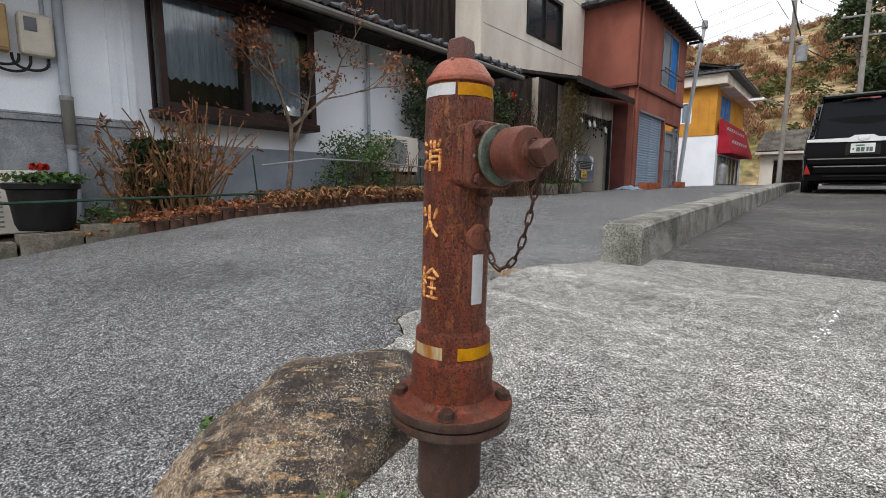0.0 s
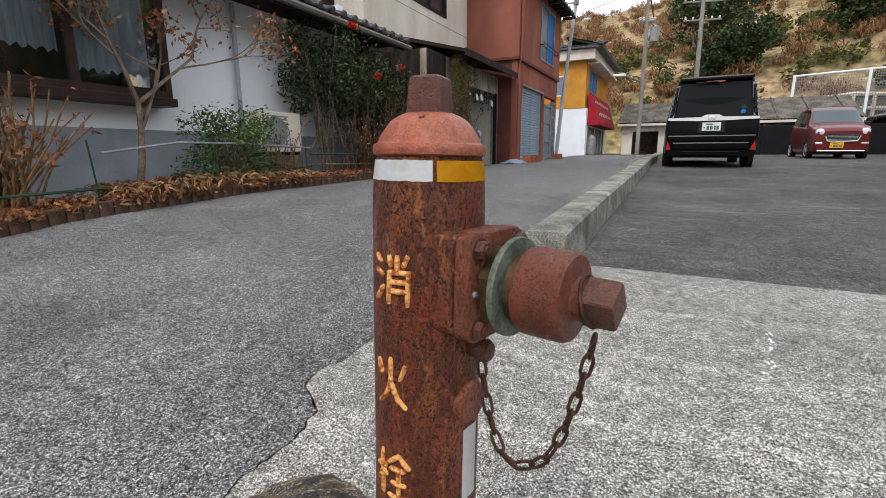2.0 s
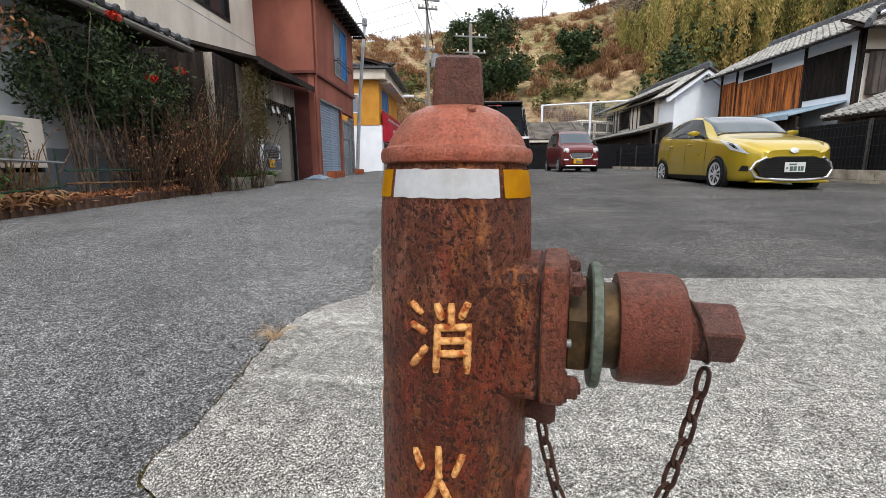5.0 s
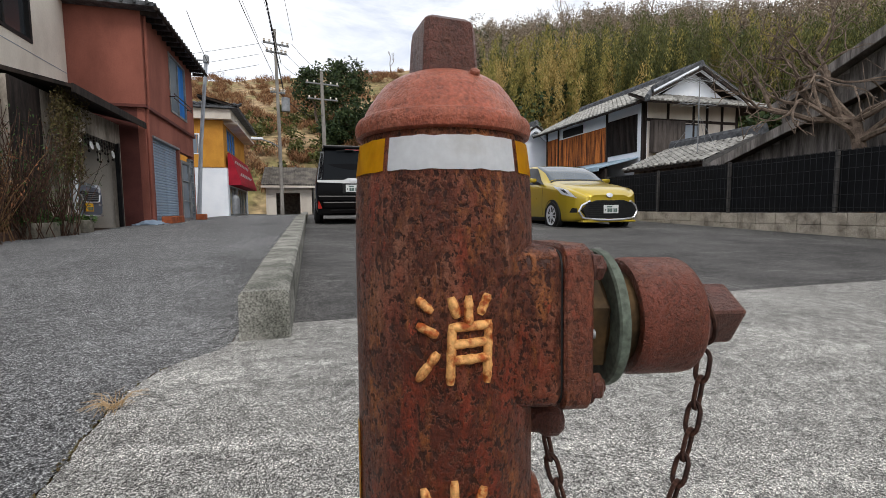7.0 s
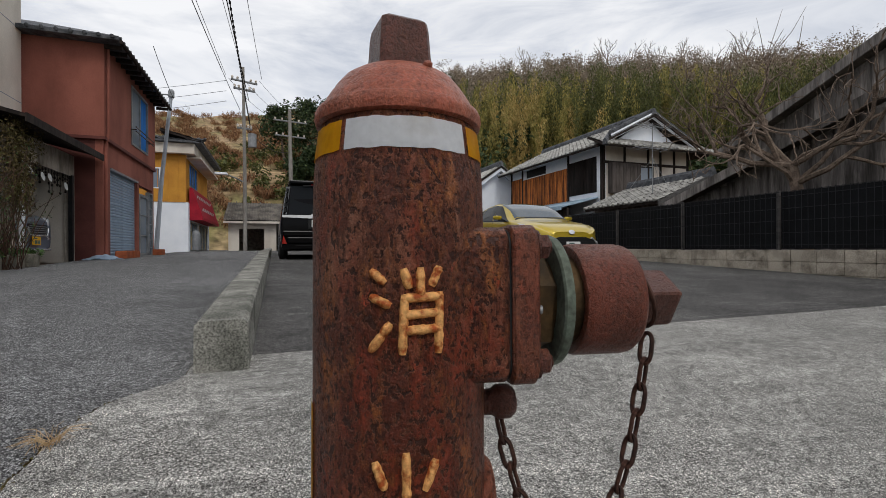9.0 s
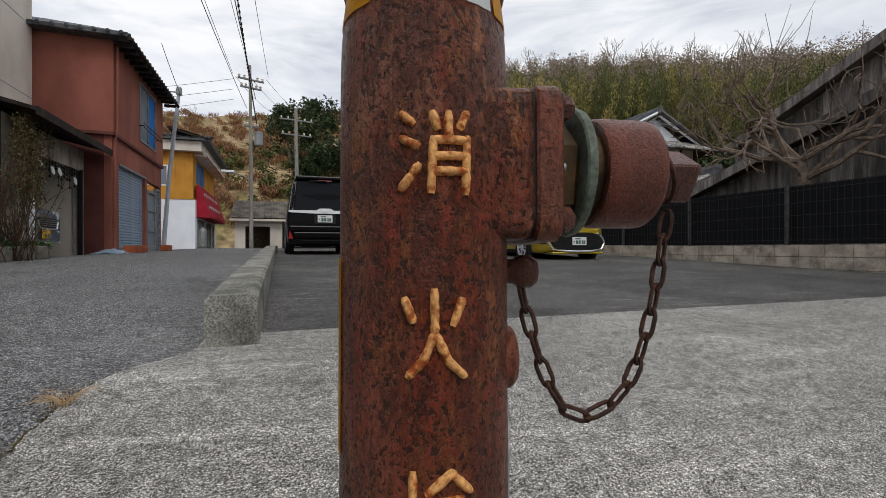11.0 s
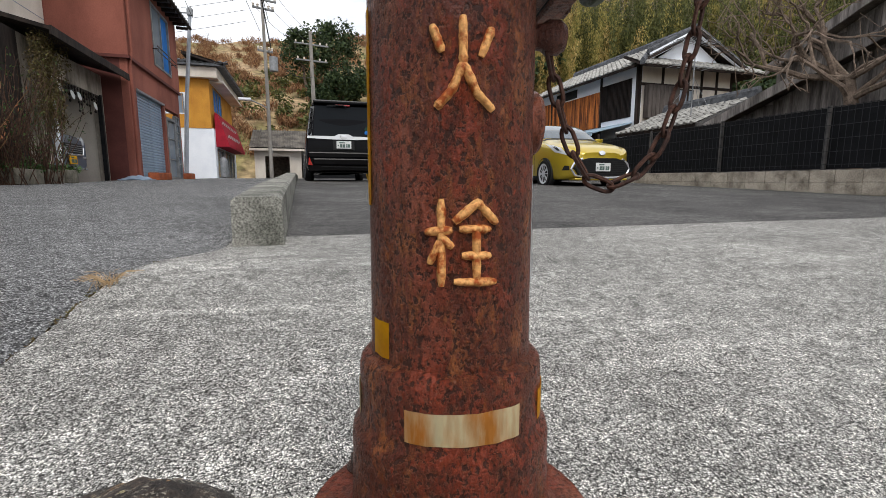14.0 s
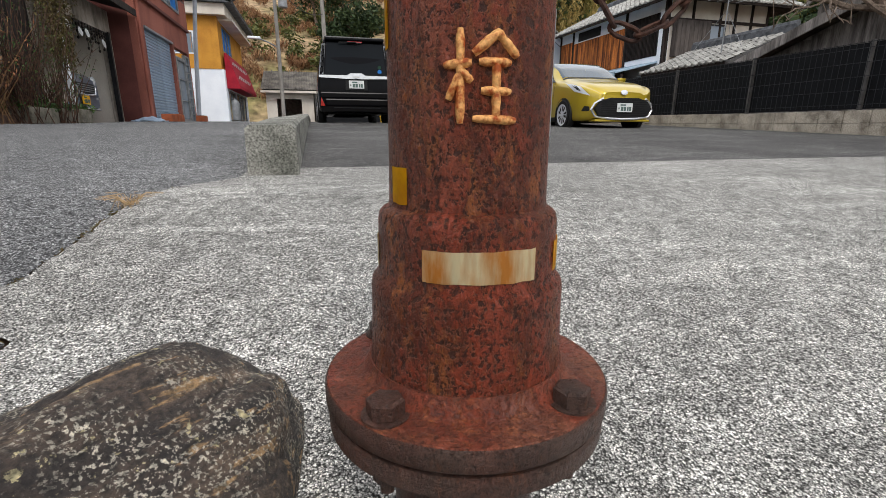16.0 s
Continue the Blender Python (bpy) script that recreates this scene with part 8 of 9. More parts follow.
# ---- flower bed ----
def edging():
    e = thing("bed_edging", label="low brown edging strip round the flower bed", category="edging", kind="structure")
    y = 1.35
    first = part("edging_block", bx(-0.045, 0.045, 0.003, 0.117, -0.12, 0.115, 0.008), M["brick_edge"], e)
    k = 0
    while y < 9.3:
        o = first if k == 0 else new("edging_block", first.data)
        o.parent = e
        x = -4.63 + 0.02 * noise.noise(Vector((y, 0, 0)))
        o.matrix_basis = pose(x, y, ground_z(x, y) + random.uniform(-0.01, 0.008), 0, random.uniform(-2, 2), random.uniform(-2, 2))
        y += 0.12
        k += 1
    return e


edging()


def cinder_blocks():
    for i, y in enumerate((0.15, 0.56, 0.97)):
        x = -4.72
        z = ground_z(x, y + 0.2)
        ob = part("cinder_block", wall_y(bmesh.new(), -0.09, 0.10, -0.195, 0.195, 0.0, 0.15), M["cinder"])
        ob.data.clear_geometry()
        bm = bmesh.new()
        holes = [(-0.15, -0.07), (-0.04, 0.04), (0.07, 0.15)]
        xs = [-0.195, -0.15, -0.07, -0.04, 0.04, 0.07, 0.15, 0.195]
        for a, b in zip(xs, xs[1:]):
            if (a, b) in holes:
                box(bm, a, b, -0.095, -0.045, 0, 0.15)
                box(bm, a, b, 0.045, 0.095, 0, 0.15)
                box(bm, a, b, -0.045, 0.045, 0, 0.06)
            else:
                box(bm, a, b, -0.095, 0.095, 0, 0.15)
        bmesh.ops.remove_doubles(bm, verts=bm.verts, dist=0.0005)
        bm.to_mesh(ob.data)
        bm.free()
        ob.matrix_basis = pose(x, y + 0.2, z - 0.03, 0, 0, 90 + random.uniform(-3, 3))
        tagged(ob, "old hollow concrete block laid along the bed", "concrete block", "blocks along the bed")


cinder_blocks()


def bed_soil():
    vs, fs = [], []
    ys, n = span(-3, 9.4, 0.1), 12
    for y in ys:
        for i in range(n + 1):
            x = -5.82 + 1.17 * i / n
            vs.append((x, y, ground_z(x, y) + 0.05 + 0.04 * noise.noise(Vector((x * 4, y * 4, 1))) + 0.02 * noise.noise(Vector((x * 13, y * 13, 4)))))
    for j in range(len(ys) - 1):
        for i in range(n):
            k = j * (n + 1) + i
            fs.append((k, k + 1, k + n + 2, k + n + 1))
    tagged(raw("flower_bed", vs, fs, M["soil"], smooth=True), "narrow bed of dark soil along the house", "flower bed", kind="structure")


bed_soil()


def strap_leaves(name, y0, y1, x0, x1, count, length, seed, label, mat="leaf_dry", lift=0.12, width=0.018):
    """Long drooping leaves lying over one another."""
    rng = np.random.default_rng(seed)
    vs, fs = [], []
    for k in range(count):
        x, y = rng.uniform(x0, x1), rng.uniform(y0, y1)
        z = ground_z(x, y) + 0.06
        a = rng.uniform(0, 2 * math.pi)
        L = length * rng.uniform(0.5, 1.2)
        w = width * rng.uniform(0.6, 1.3)
        up = lift * rng.uniform(0.4, 1.3)
        b = len(vs)
        dx, dy = math.cos(a), math.sin(a)
        tw = rng.uniform(-0.5, 0.5)
        for i in range(6):
            t = i / 5
            r = L * t
            h = up * math.sin(min(t * 2.4, math.pi)) * (1 - 0.2 * t) + 0.01
            zz = ground_z(x + dx * r, y + dy * r) if x + dx * r < -4.58 else ground_z(-4.6, y + dy * r)
            ww = w * (1 - t) ** 0.5 * 0.5 + 0.001
            sx, sy = -dy * math.cos(tw * i), dx * math.cos(tw * i)
            sz = math.sin(tw * i)
            base_h = max(zz, zz) + 0.05
            vs += [(x + dx * r + sx * ww, y + dy * r + sy * ww, base_h + h + sz * ww), (x + dx * r - sx * ww, y + dy * r - sy * ww, base_h + h - sz * ww)]
        for i in range(5):
            c = b + 2 * i
            fs.append((c, c + 2, c + 3, c + 1))
    return tagged(fast(name, vs, fs, M[mat]), label, "dead leaves", kind="stuff")


strap_leaves("fallen_leaves", 2.7, 5.0, -5.3, -4.55, 1500, 0.24, 61, "heap of withered brown strap leaves over the edging", lift=0.15, width=0.028)
strap_leaves("leaf_litter", 0.9, 2.9, -5.6, -4.62, 1500, 0.14, 62, "scattered orange-brown dead leaves on the bed", lift=0.03, width=0.02)
strap_leaves("bed_litter", 5.0, 9.0, -5.7, -4.65, 1200, 0.16, 63, "dry leaf litter under the shrubs", lift=0.04, width=0.02)


def cane_bush(place, count, height, spread, seed, label, leaf, leaf_count, leaf_size=0.07, mat="cane", r=0.009):
    rng = random.Random(seed)
    x, y = place
    t = thing("dry_shrub", (x, y, ground_z(x, y) + 0.04), 0, label, "shrub")
    bm = bmesh.new()
    cs = []
    for k in range(count):
        a = rng.uniform(0, 2 * math.pi)
        d = Vector((math.cos(a) * rng.uniform(0, spread), math.sin(a) * rng.uniform(0, spread), 1)).normalized()
        p = Vector((rng.gauss(0, 0.09), rng.gauss(0, 0.12), -0.05))
        pts = [p]
        h = height * rng.uniform(0.45, 1.1)
        for j in range(6):
            d = (d + Vector((rng.gauss(0, 0.13), rng.gauss(0, 0.13), 0.05))).normalized()
            pts.append(pts[-1] + d * h / 6)
            if j > 1 and rng.random() < 0.6:
                cs.append(tuple(pts[-1]))
        tube(bm, pts, r, r * 0.5, 5)
    part("stem", bm, M[mat], t)
    if leaf:
        vs, fs = leaf_cards(cs, leaf_size, max(1, leaf_count // max(1, len(cs))), (0.06, 0.06, 0.09), seed, 3.0, 0.9)
        fast("leaf", vs, fs, M[leaf], t)
    return t


cane_bush((-5.15, 1.95), 85, 1.12, 0.62, 71, "tangle of dry brown hydrangea canes with withered leaves", "leaf_dead", 900, 0.07, r=0.012)
cane_bush((-5.25, 1.55), 34, 0.95, 0.6, 72, "withered canes with brown leaves", "leaf_dry", 600, 0.07)
cane_bush((-5.3, 5.15), 34, 0.85, 0.4, 73, "bunch of thin dry canes beside the wall", "leaf_dry", 80, 0.06)


def green_shrub(place, h, r, seed, label, mat="leaf_garden", leaf=0.055, n=46, per=40):
    rng = random.Random(seed)
    x, y = place
    t = thing("garden_shrub", (x, y, ground_z(x, y) + 0.04), 0, label, "shrub")
    bm = bmesh.new()
    cs = []
    for k in range(n):
        a = rng.uniform(0, 2 * math.pi)
        q = Vector((math.cos(a) * r * rng.uniform(0.1, 1), math.sin(a) * r * rng.uniform(0.1, 1), h * rng.uniform(0.2, 1)))
        tube(bm, [(0, 0, -0.05), (q.x * 0.45, q.y * 0.45, q.z * 0.6), tuple(q)], 0.008, 0.003, 4)
        cs.append(tuple(q))
    part("stem", bm, M["twig"], t)
    vs, fs = leaf_cards(cs, leaf, per, r * 0.30, seed, 2.4)
    fast("leaf", vs, fs, M[mat], t)
    return t


green_shrub((-5.1, 4.25), 0.85, 0.62, 81, "loose green shrub beside the pale wall", n=90, per=34)
green_shrub((-5.35, 1.72), 0.75, 0.28, 82, "dark green bush among dry canes", "leaf_dark", 0.07)
green_shrub((-5.05, 7.9), 0.35, 0.4, 83, "low mixed greenery at the bed's end")
green_shrub((-4.85, 8.9), 0.3, 0.3, 84, "low green plants beside the planters")
green_shrub((-5.0, 1.2), 0.2, 0.2, 85, "small green weeds at the bed's corner", n=20, per=14)


def leafy_tree(place, h, seed, label, leaf, per, mat="twig", depth=3, leaf_size=0.075, spread=0.45, r=0.035, berries=0, first=0.42):
    rng = random.Random(seed)
    x, y = place
    t = thing("garden_tree", (x, y, ground_z(x, y) + 0.02), 0, label, "tree")
    bm = bmesh.new()
    tips = []
    branching(bm, (0, 0, -0.1), (0.02, 0.03, 1), h * first, r, depth, rng, tips, spread, 0.1, (2, 3), 0.14, 0.64)
    part("trunk", bm, M[mat], t)
    vs, fs = leaf_cards([tuple(p) for p in tips], leaf_size, per, 0.16, seed, 2.2, 0.7)
    fast("leaf", vs, fs, M[leaf], t)
    if berries:
        cs = [tuple(Vector(rng.choice(tips)) + Vector((0, 0, 0.1))) for k in range(berries)]
        vs, fs = leaf_cards(cs, 0.025, 60, 0.09, seed + 1, 1.0)
        fast("berry", vs, fs, M["berry"], t, "clusters of red berries")
    return t


leafy_tree((-5.1, 3.08), 2.5, 91, "small tree with sparse withered brown leaves before the window", "leaf_dead", 4, "twig", 5, 0.062, 0.5, 0.04)


def nandina(place, h, seed):
    rng = random.Random(seed)
    x, y = place
    t = thing("nandina", (x, y, ground_z(x, y) + 0.02), 0, "tall nandina with dark green leaves and red berries", "shrub")
    bm = bmesh.new()
    cs = []
    for k in range(16):
        a = rng.uniform(0, 6.28)
        top = Vector((math.cos(a) * 0.36, math.sin(a) * 0.42, h * rng.uniform(0.7, 1.0)))
        tube(bm, [(rng.gauss(0, 0.12), rng.gauss(0, 0.2), -0.05), (top.x * 0.4, top.y * 0.4, top.z * 0.6), tuple(top)], 0.011, 0.006, 5)
        for j in range(5):
            cs.append((top.x * (0.7 + 0.1 * j) + rng.gauss(0, 0.12), top.y * (0.7 + 0.1 * j) + rng.gauss(0, 0.15), top.z * (0.62 + 0.1 * j)))
    part("stem", bm, M["twig"], t)
    vs, fs = leaf_cards(cs, 0.075, 46, 0.22, seed, 2.6, 0.5)
    fast("leaf", vs, fs, M["leaf_dark"], t)
    vs, fs = leaf_cards([(0.42, 0.25, h * (0.98 if seed % 2 else 0.75))], 0.022, 260, (0.08, 0.12, 0.06), seed + 1, 1.0)
    fast("berry", vs, fs, M["berry"], t, "red berry clusters")
    return t


nandina((-5.25, 6.1), 2.3, 95)
nandina((-5.25, 6.7), 2.15, 96)
nandina((-5.3, 7.5), 1.9, 97)
cane_bush((-5.0, 7.6), 60, 1.7, 0.55, 74, "dense thicket of bare stems and climbing vines", "leaf_garden", 500, 0.05, "redtwig", 0.007)
cane_bush((-5.05, 8.6), 55, 1.6, 0.5, 75, "dark vine thicket against the garage wall", "leaf_garden", 700, 0.05, "redtwig", 0.007)
cane_bush((-5.2, 9.4), 60, 2.0, 0.45, 77, "tall bare stems and creepers in the recess", "leaf_dark", 1400, 0.05, "redtwig", 0.008)
cane_bush((-4.95, 8.1), 50, 1.2, 0.6, 78, "reddish dry brushwood by the edging", "leaf_dry", 500, 0.05, "cane", 0.007)
for k, (bx_, by_, n_, h_) in enumerate(((-4.6, 7.3, 70, 1.5), (-4.55, 8.3, 80, 1.7), (-4.7, 6.5, 60, 1.3), (-4.5, 9.1, 60, 1.5))):
    cane_bush((bx_, by_), n_, h_, 0.6, 90 + k, "tangled reddish-brown brushwood with withered creepers", ("leaf_dry", "leaf_garden")[k % 2], 500, 0.045, "redtwig", 0.007)
cane_bush((-4.62, 7.7), 36, 1.35, 0.75, 79, "pale reddish twigs leaning out of the thicket", "leaf_dead", 260, 0.05, "cane", 0.007)
cane_bush((-5.0, 6.9), 40, 1.3, 0.6, 76, "bare brushwood under the nandina", None, 0, 0.05, "redtwig", 0.007)


def vine():
    rng = random.Random(5)
    t = thing("climbing_vine", (-4.80, 10.0, 0.7), 0, "withered olive-brown climbing vine on the garage corner", "vine")
    cs = []
    bm = bmesh.new()
    for k in range(9):
        pts = [(0, rng.gauss(0, 0.1), 0)]
        for j in range(8):
            pts.append((rng.gauss(0.05, 0.04), pts[-1][1] + rng.gauss(0, 0.09), (j + 1) * 0.27))
            if j > 2:
                cs.append((pts[-1][0] + 0.05, pts[-1][1], pts[-1][2]))
        tube(bm, pts, 0.012, 0.005, 5)
    part("stem", bm, M["twig"], t)
    vs, fs = leaf_cards(cs, 0.05, 110, (0.12, 0.36, 0.30), 7, 2.4, 1.2)
    fast("leaf", vs, fs, M["vine_leaf"], t)


vine()


# ---- stakes, rails and objects in the bed ----
def bed_rails():
    r = thing("bed_railing", label="thin green stakes with pale bent pipes round the bed", category="railing")
    for y in (2.55, 3.75, 5.1, 6.4, 7.6):
        z = ground_z(-4.75, y)
        bm = bmesh.new()
        tube(bm, [(-4.75, y, z - 0.05), (-4.77, y + random.uniform(-0.05, 0.05), z + 0.62)], 0.008, seg=6)
        part("stake", bm, M["stake"], r)
    for pts, mat in (([(-4.76, 2.6, 1.02), (-4.74, 3.3, 1.12), (-4.74, 4.1, 1.12), (-4.76, 5.2, 1.08)], "galv"), ([(-4.74, 0.3, 0.66), (-4.74, 2.6, 0.72)], "stake"), ([(-4.76, 3.0, 0.72), (-4.76, 5.2, 0.84)], "stake"),
                     ([(-4.76, 5.2, 1.0), (-4.76, 7.7, 1.0)], "stake"), ([(-4.76, 5.2, 0.86), (-4.76, 8.6, 0.82)], "cane")):
        bm = bmesh.new()
        tube(bm, pts, 0.012, seg=6)
        part("rail", bm, M[mat], r)
    return r


bed_rails()


def plant_tub():
    x, y = -5.05, 0.80
    z = ground_z(x, y) + 0.12
    t = thing("plant_tub", (x, y, z), 0, "black plastic tub of pansies with red flowers", "plant pot")
    part("pot", lathe([(0, 0), (0.18, 0), (0.20, 0.05), (0.23, 0.33), (0.255, 0.34), (0.26, 0.38), (0.24, 0.39), (0.225, 0.33), (0, 0.33)], 40, cap=False), M["black"], t, "", True)
    vs, fs = leaf_cards([(random.gauss(0, 0.11), random.gauss(0, 0.11), 0.43) for k in range(26)], 0.05, 22, (0.07, 0.07, 0.05), 33, 1.6)
    fast("leaf", vs, fs, M["leaf_garden"], t)
    vs, fs = leaf_cards([(-0.04 + random.gauss(0, 0.03), random.gauss(0, 0.05), 0.52) for k in range(7)], 0.04, 14, 0.025, 34, 1.1)
    fast("flower", vs, fs, M["berry"], t, "dark red flowers")


plant_tub()


def meter_boxes():
    X = -5.8
    m = thing("electricity_meter", (X, 0.98, 2.16), 0, "cream electricity meter on the white wall", "meter")
    part("meter_body", bx(0.0, 0.14, -0.125, 0.125, -0.185, 0.185, 0.03), M["beige"], m)
    part("meter_window", bx(0.138, 0.146, -0.085, 0.005, 0.02, 0.14, 0.004), M["glass"], m)
    n = thing("meter_box", (X, 0.66, 2.18), 0, "tan service box beside the meter", "meter box")
    part("box_body", bx(0.0, 0.13, -0.13, 0.13, -0.2, 0.19, 0.012), M["tan"], n)
    part("box_lid", bx(0.13, 0.14, -0.12, 0.12, -0.18, 0.17, 0.006), M["tan"], n)
    bm = bmesh.new()
    for a, b, s in ((0.65, 0.93, 0.10), (0.6, 0.85, 0.05), (0.8, 1.06, 0.07)):
        tube(bm, [(X + 0.06, (a + b) / 2 - (b - a) / 2 * math.cos(math.pi * k / 14), 1.98 - (0.06 + s) * math.sin(math.pi * k / 14) ** 0.6) for k in range(15)], 0.012, seg=8)
    c = part("service_cable", bm, M["black"], None, "", True)
    tagged(c, "looped black service cables below the meter", "cable")
    bm = bmesh.new()
    tube(bm, [(X + 0.03, 1.06, 1.9), (X + 0.03, 1.05, 2.2), (X + 0.03, 1.05, 3.0)], 0.018, seg=8)
    tube(bm, [(X + 0.03, 0.72, 2.27), (X + 0.03, 0.72, 3.0)], 0.014, seg=8)
    tagged(part("conduit", bm, M["pvc"]), "thin grey conduits running up the wall", "conduit")


meter_boxes()


def ac_unit(place, label, turn=0, w=0.78):
    t = thing("air_conditioner", place, turn, label, "air conditioner")
    part("casing", bx(-0.14, 0.14, -w / 2, w / 2, 0.05, 0.60, 0.012), M["cream"], t)
    for k in range(11):
        part("grille_slat", bx(0.14, 0.148, -w / 2 + 0.05, w / 2 - 0.26, 0.11 + 0.042 * k, 0.125 + 0.042 * k), M["galv"], t)
    part("fan_ring", lathe([(0.185, 0.14), (0.205, 0.14), (0.205, 0.152), (0.185, 0.152)], 28, None, Matrix.Translation((0, -0.1, 0.325)) @ Matrix.Rotation(radians(90), 4, "Y")), M["galv"], t)
    part("fan_hollow", lathe([(0, 0.1395), (0.186, 0.1395), (0.186, 0.142), (0, 0.142)], 28, None, Matrix.Translation((0, -0.1, 0.325)) @ Matrix.Rotation(radians(90), 4, "Y"), cap=False), M["black"], t)
    for y in (-w / 2 + 0.08, w / 2 - 0.12):
        part("foot", bx(-0.16, 0.16, y, y + 0.04, 0.0, 0.05), M["black"], t)
    return t


ac_unit((-5.5, 5.3, 0.98), "cream outdoor air conditioner unit on a stand beside the wall")
part("stand", bx(-0.16, 0.16, -0.36, 0.36, -0.42, -0.002), M["cinder"], bpy.data.objects["air_conditioner"])
ac_unit((-5.55, 0.45, 0.33), "cream outdoor air conditioner unit behind the tub")


def small_stone():
    bed_stone((-4.95, 2.5, 0.62), (0.15, 0.12, 0.10), 8.0, "dark rounded stone in the flower bed")


small_stone()


def planters():
    for k, (y, s) in enumerate(((8.55, 0.7), (9.3, 0.5), (9.85, 0.4))):
        x = -4.55
        z = ground_z(x, y)
        t = thing("planter_box", (x, y, z), 0, "mossy concrete planter with green plants", "planter", "planters by the garage")
        bm = bmesh.new()
        box(bm, -0.14, 0.14, -s / 2, s / 2, 0, 0.22, 0.015)
        part("trough", bm, M["cinder"], t)
        vs, fs = leaf_cards([(random.gauss(0, 0.06), random.uniform(-s / 2, s / 2), 0.24) for j in range(16)], 0.07, 18, (0.08, 0.1, 0.08), 40 + k, 2.4)
        fast("leaf", vs, fs, M["leaf_garden"], t)
    for k, y in enumerate((13.7, 14.35, 17.3)):
        t = thing("flower_pot", (-4.15, y, ground_z(-4.2, y)), 0, "terracotta trough against the shop front", "plant pot", "troughs by the shop")
        part("pot", bx(-0.12, 0.12, -0.27, 0.27, 0, 0.18, 0.015), M["terracotta"], t)
        part("soil", bx(-0.10, 0.10, -0.25, 0.25, 0.175, 0.186), M["soil"], t)
    bm = bmesh.new()
    bmesh.ops.create_grid(bm, x_segments=14, y_segments=14, size=0.5)
    for v in bm.verts:
        v.co.z = 0.05 + 0.09 * max(0, 1 - (v.co.x ** 2 + v.co.y ** 2) * 3.5) + 0.035 * noise.noise(v.co * 6)
        v.co.x *= 0.55
        v.co.y *= 0.8
    bmesh.ops.solidify(bm, geom=bm.faces[:], thickness=0.02)
    o = part("plastic_sheet", bm, M["shutter"], None, "", True)
    o.location = (-4.35, 12.9, ground_z(-4.3, 12.9) - 0.03)
    tagged(o, "crumpled pale blue plastic sheet on the ground", "sheet")


planters()


# ---- plum tree behind the fence ----
def plum_tree():
    rng = random.Random(404)
    t = thing("plum_tree", (8.6, 6.1, 0.6), 0, "old leafless fruit tree with tangled bare branches", "tree")
    tips = []
    trunk = [(0, 0, -0.2), (0.03, 0.1, 0.8), (-0.05, 0.2, 1.5), (-0.08, 0.25, 1.85)]
    part("trunk", tube(bmesh.new(), trunk, 0.12, 0.09, 10), M["twig"], t)
    for k, (d, ln, r) in enumerate((((-0.25, 0.9, 0.5), 1.25, 0.075), ((-0.3, 0.55, 0.9), 1.1, 0.065), ((-0.15, -0.3, 1.0), 1.1, 0.06), ((-0.2, -1.0, 0.45), 1.2, 0.06), ((-0.4, 0.9, 0.25), 1.3, 0.06),
                                    ((0.2, -0.7, 0.8), 1.0, 0.05), ((-0.1, -0.9, 0.2), 1.2, 0.055), ((-0.5, 0.2, 0.8), 1.1, 0.055), ((-0.2, 0.8, 0.8), 1.2, 0.055))):
        bm = bmesh.new()
        mine = []
        branching(bm, trunk[-1 - k % 2], d, ln, r, 4, rng, mine, 0.60, 0.06, (2, 3), 0.45, 0.66)
        part("limb", bm, M["twig"], t)
        tips += mine
    # straight young shoots from the old wood
    for p in rng.sample(tips, min(len(tips), 170)):
        h = rng.uniform(0.3, 1.1)
        e = p + Vector((rng.gauss(0, 0.2), rng.gauss(0.05, 0.35), h * rng.uniform(0.4, 1.0)))
        part("shoot", tube(bmesh.new(), [tuple(p), tuple((p + e) * 0.5 + Vector((rng.gauss(0, 0.03), rng.gauss(0, 0.03), 0))), tuple(e)], 0.008, 0.003, 4), M["twig"], t)


plum_tree()


# ---- antenna, net fence, bar ----
def antenna():
    t = thing("tv_antenna", (10.7, 12.0, 2.60), 0, "thin aluminium television antenna on the annex roof", "antenna")
    bm = bmesh.new()
    tube(bm, [(0, 0, 0), (0, 0, 2.3)], 0.018)
    part("mast", bm, M["galv"], t)
    for z, n, w in ((2.2, 9, 0.55), (1.5, 5, 0.8)):
        bm = bmesh.new()
        tube(bm, [(-0.7, 0, z), (0.7, 0, z)], 0.012)
        part("boom", bm, M["galv"], t)
        for k in range(n):
            x = -0.65 + 1.3 * k / (n - 1)
            bm = bmesh.new()
            tube(bm, [(x, -w / 2, z), (x, w / 2, z)], 0.007, seg=4)
            part("element", bm, M["galv"], t)
    for a in (0.4, 2.5, 4.6):
        bm = bmesh.new()
        tube(bm, [(0, 0, 1.2), (math.cos(a) * 0.8, math.sin(a) * 0.8, 0.05)], 0.005, seg=4)
        part("stay", bm, M["galv"], t)


antenna()


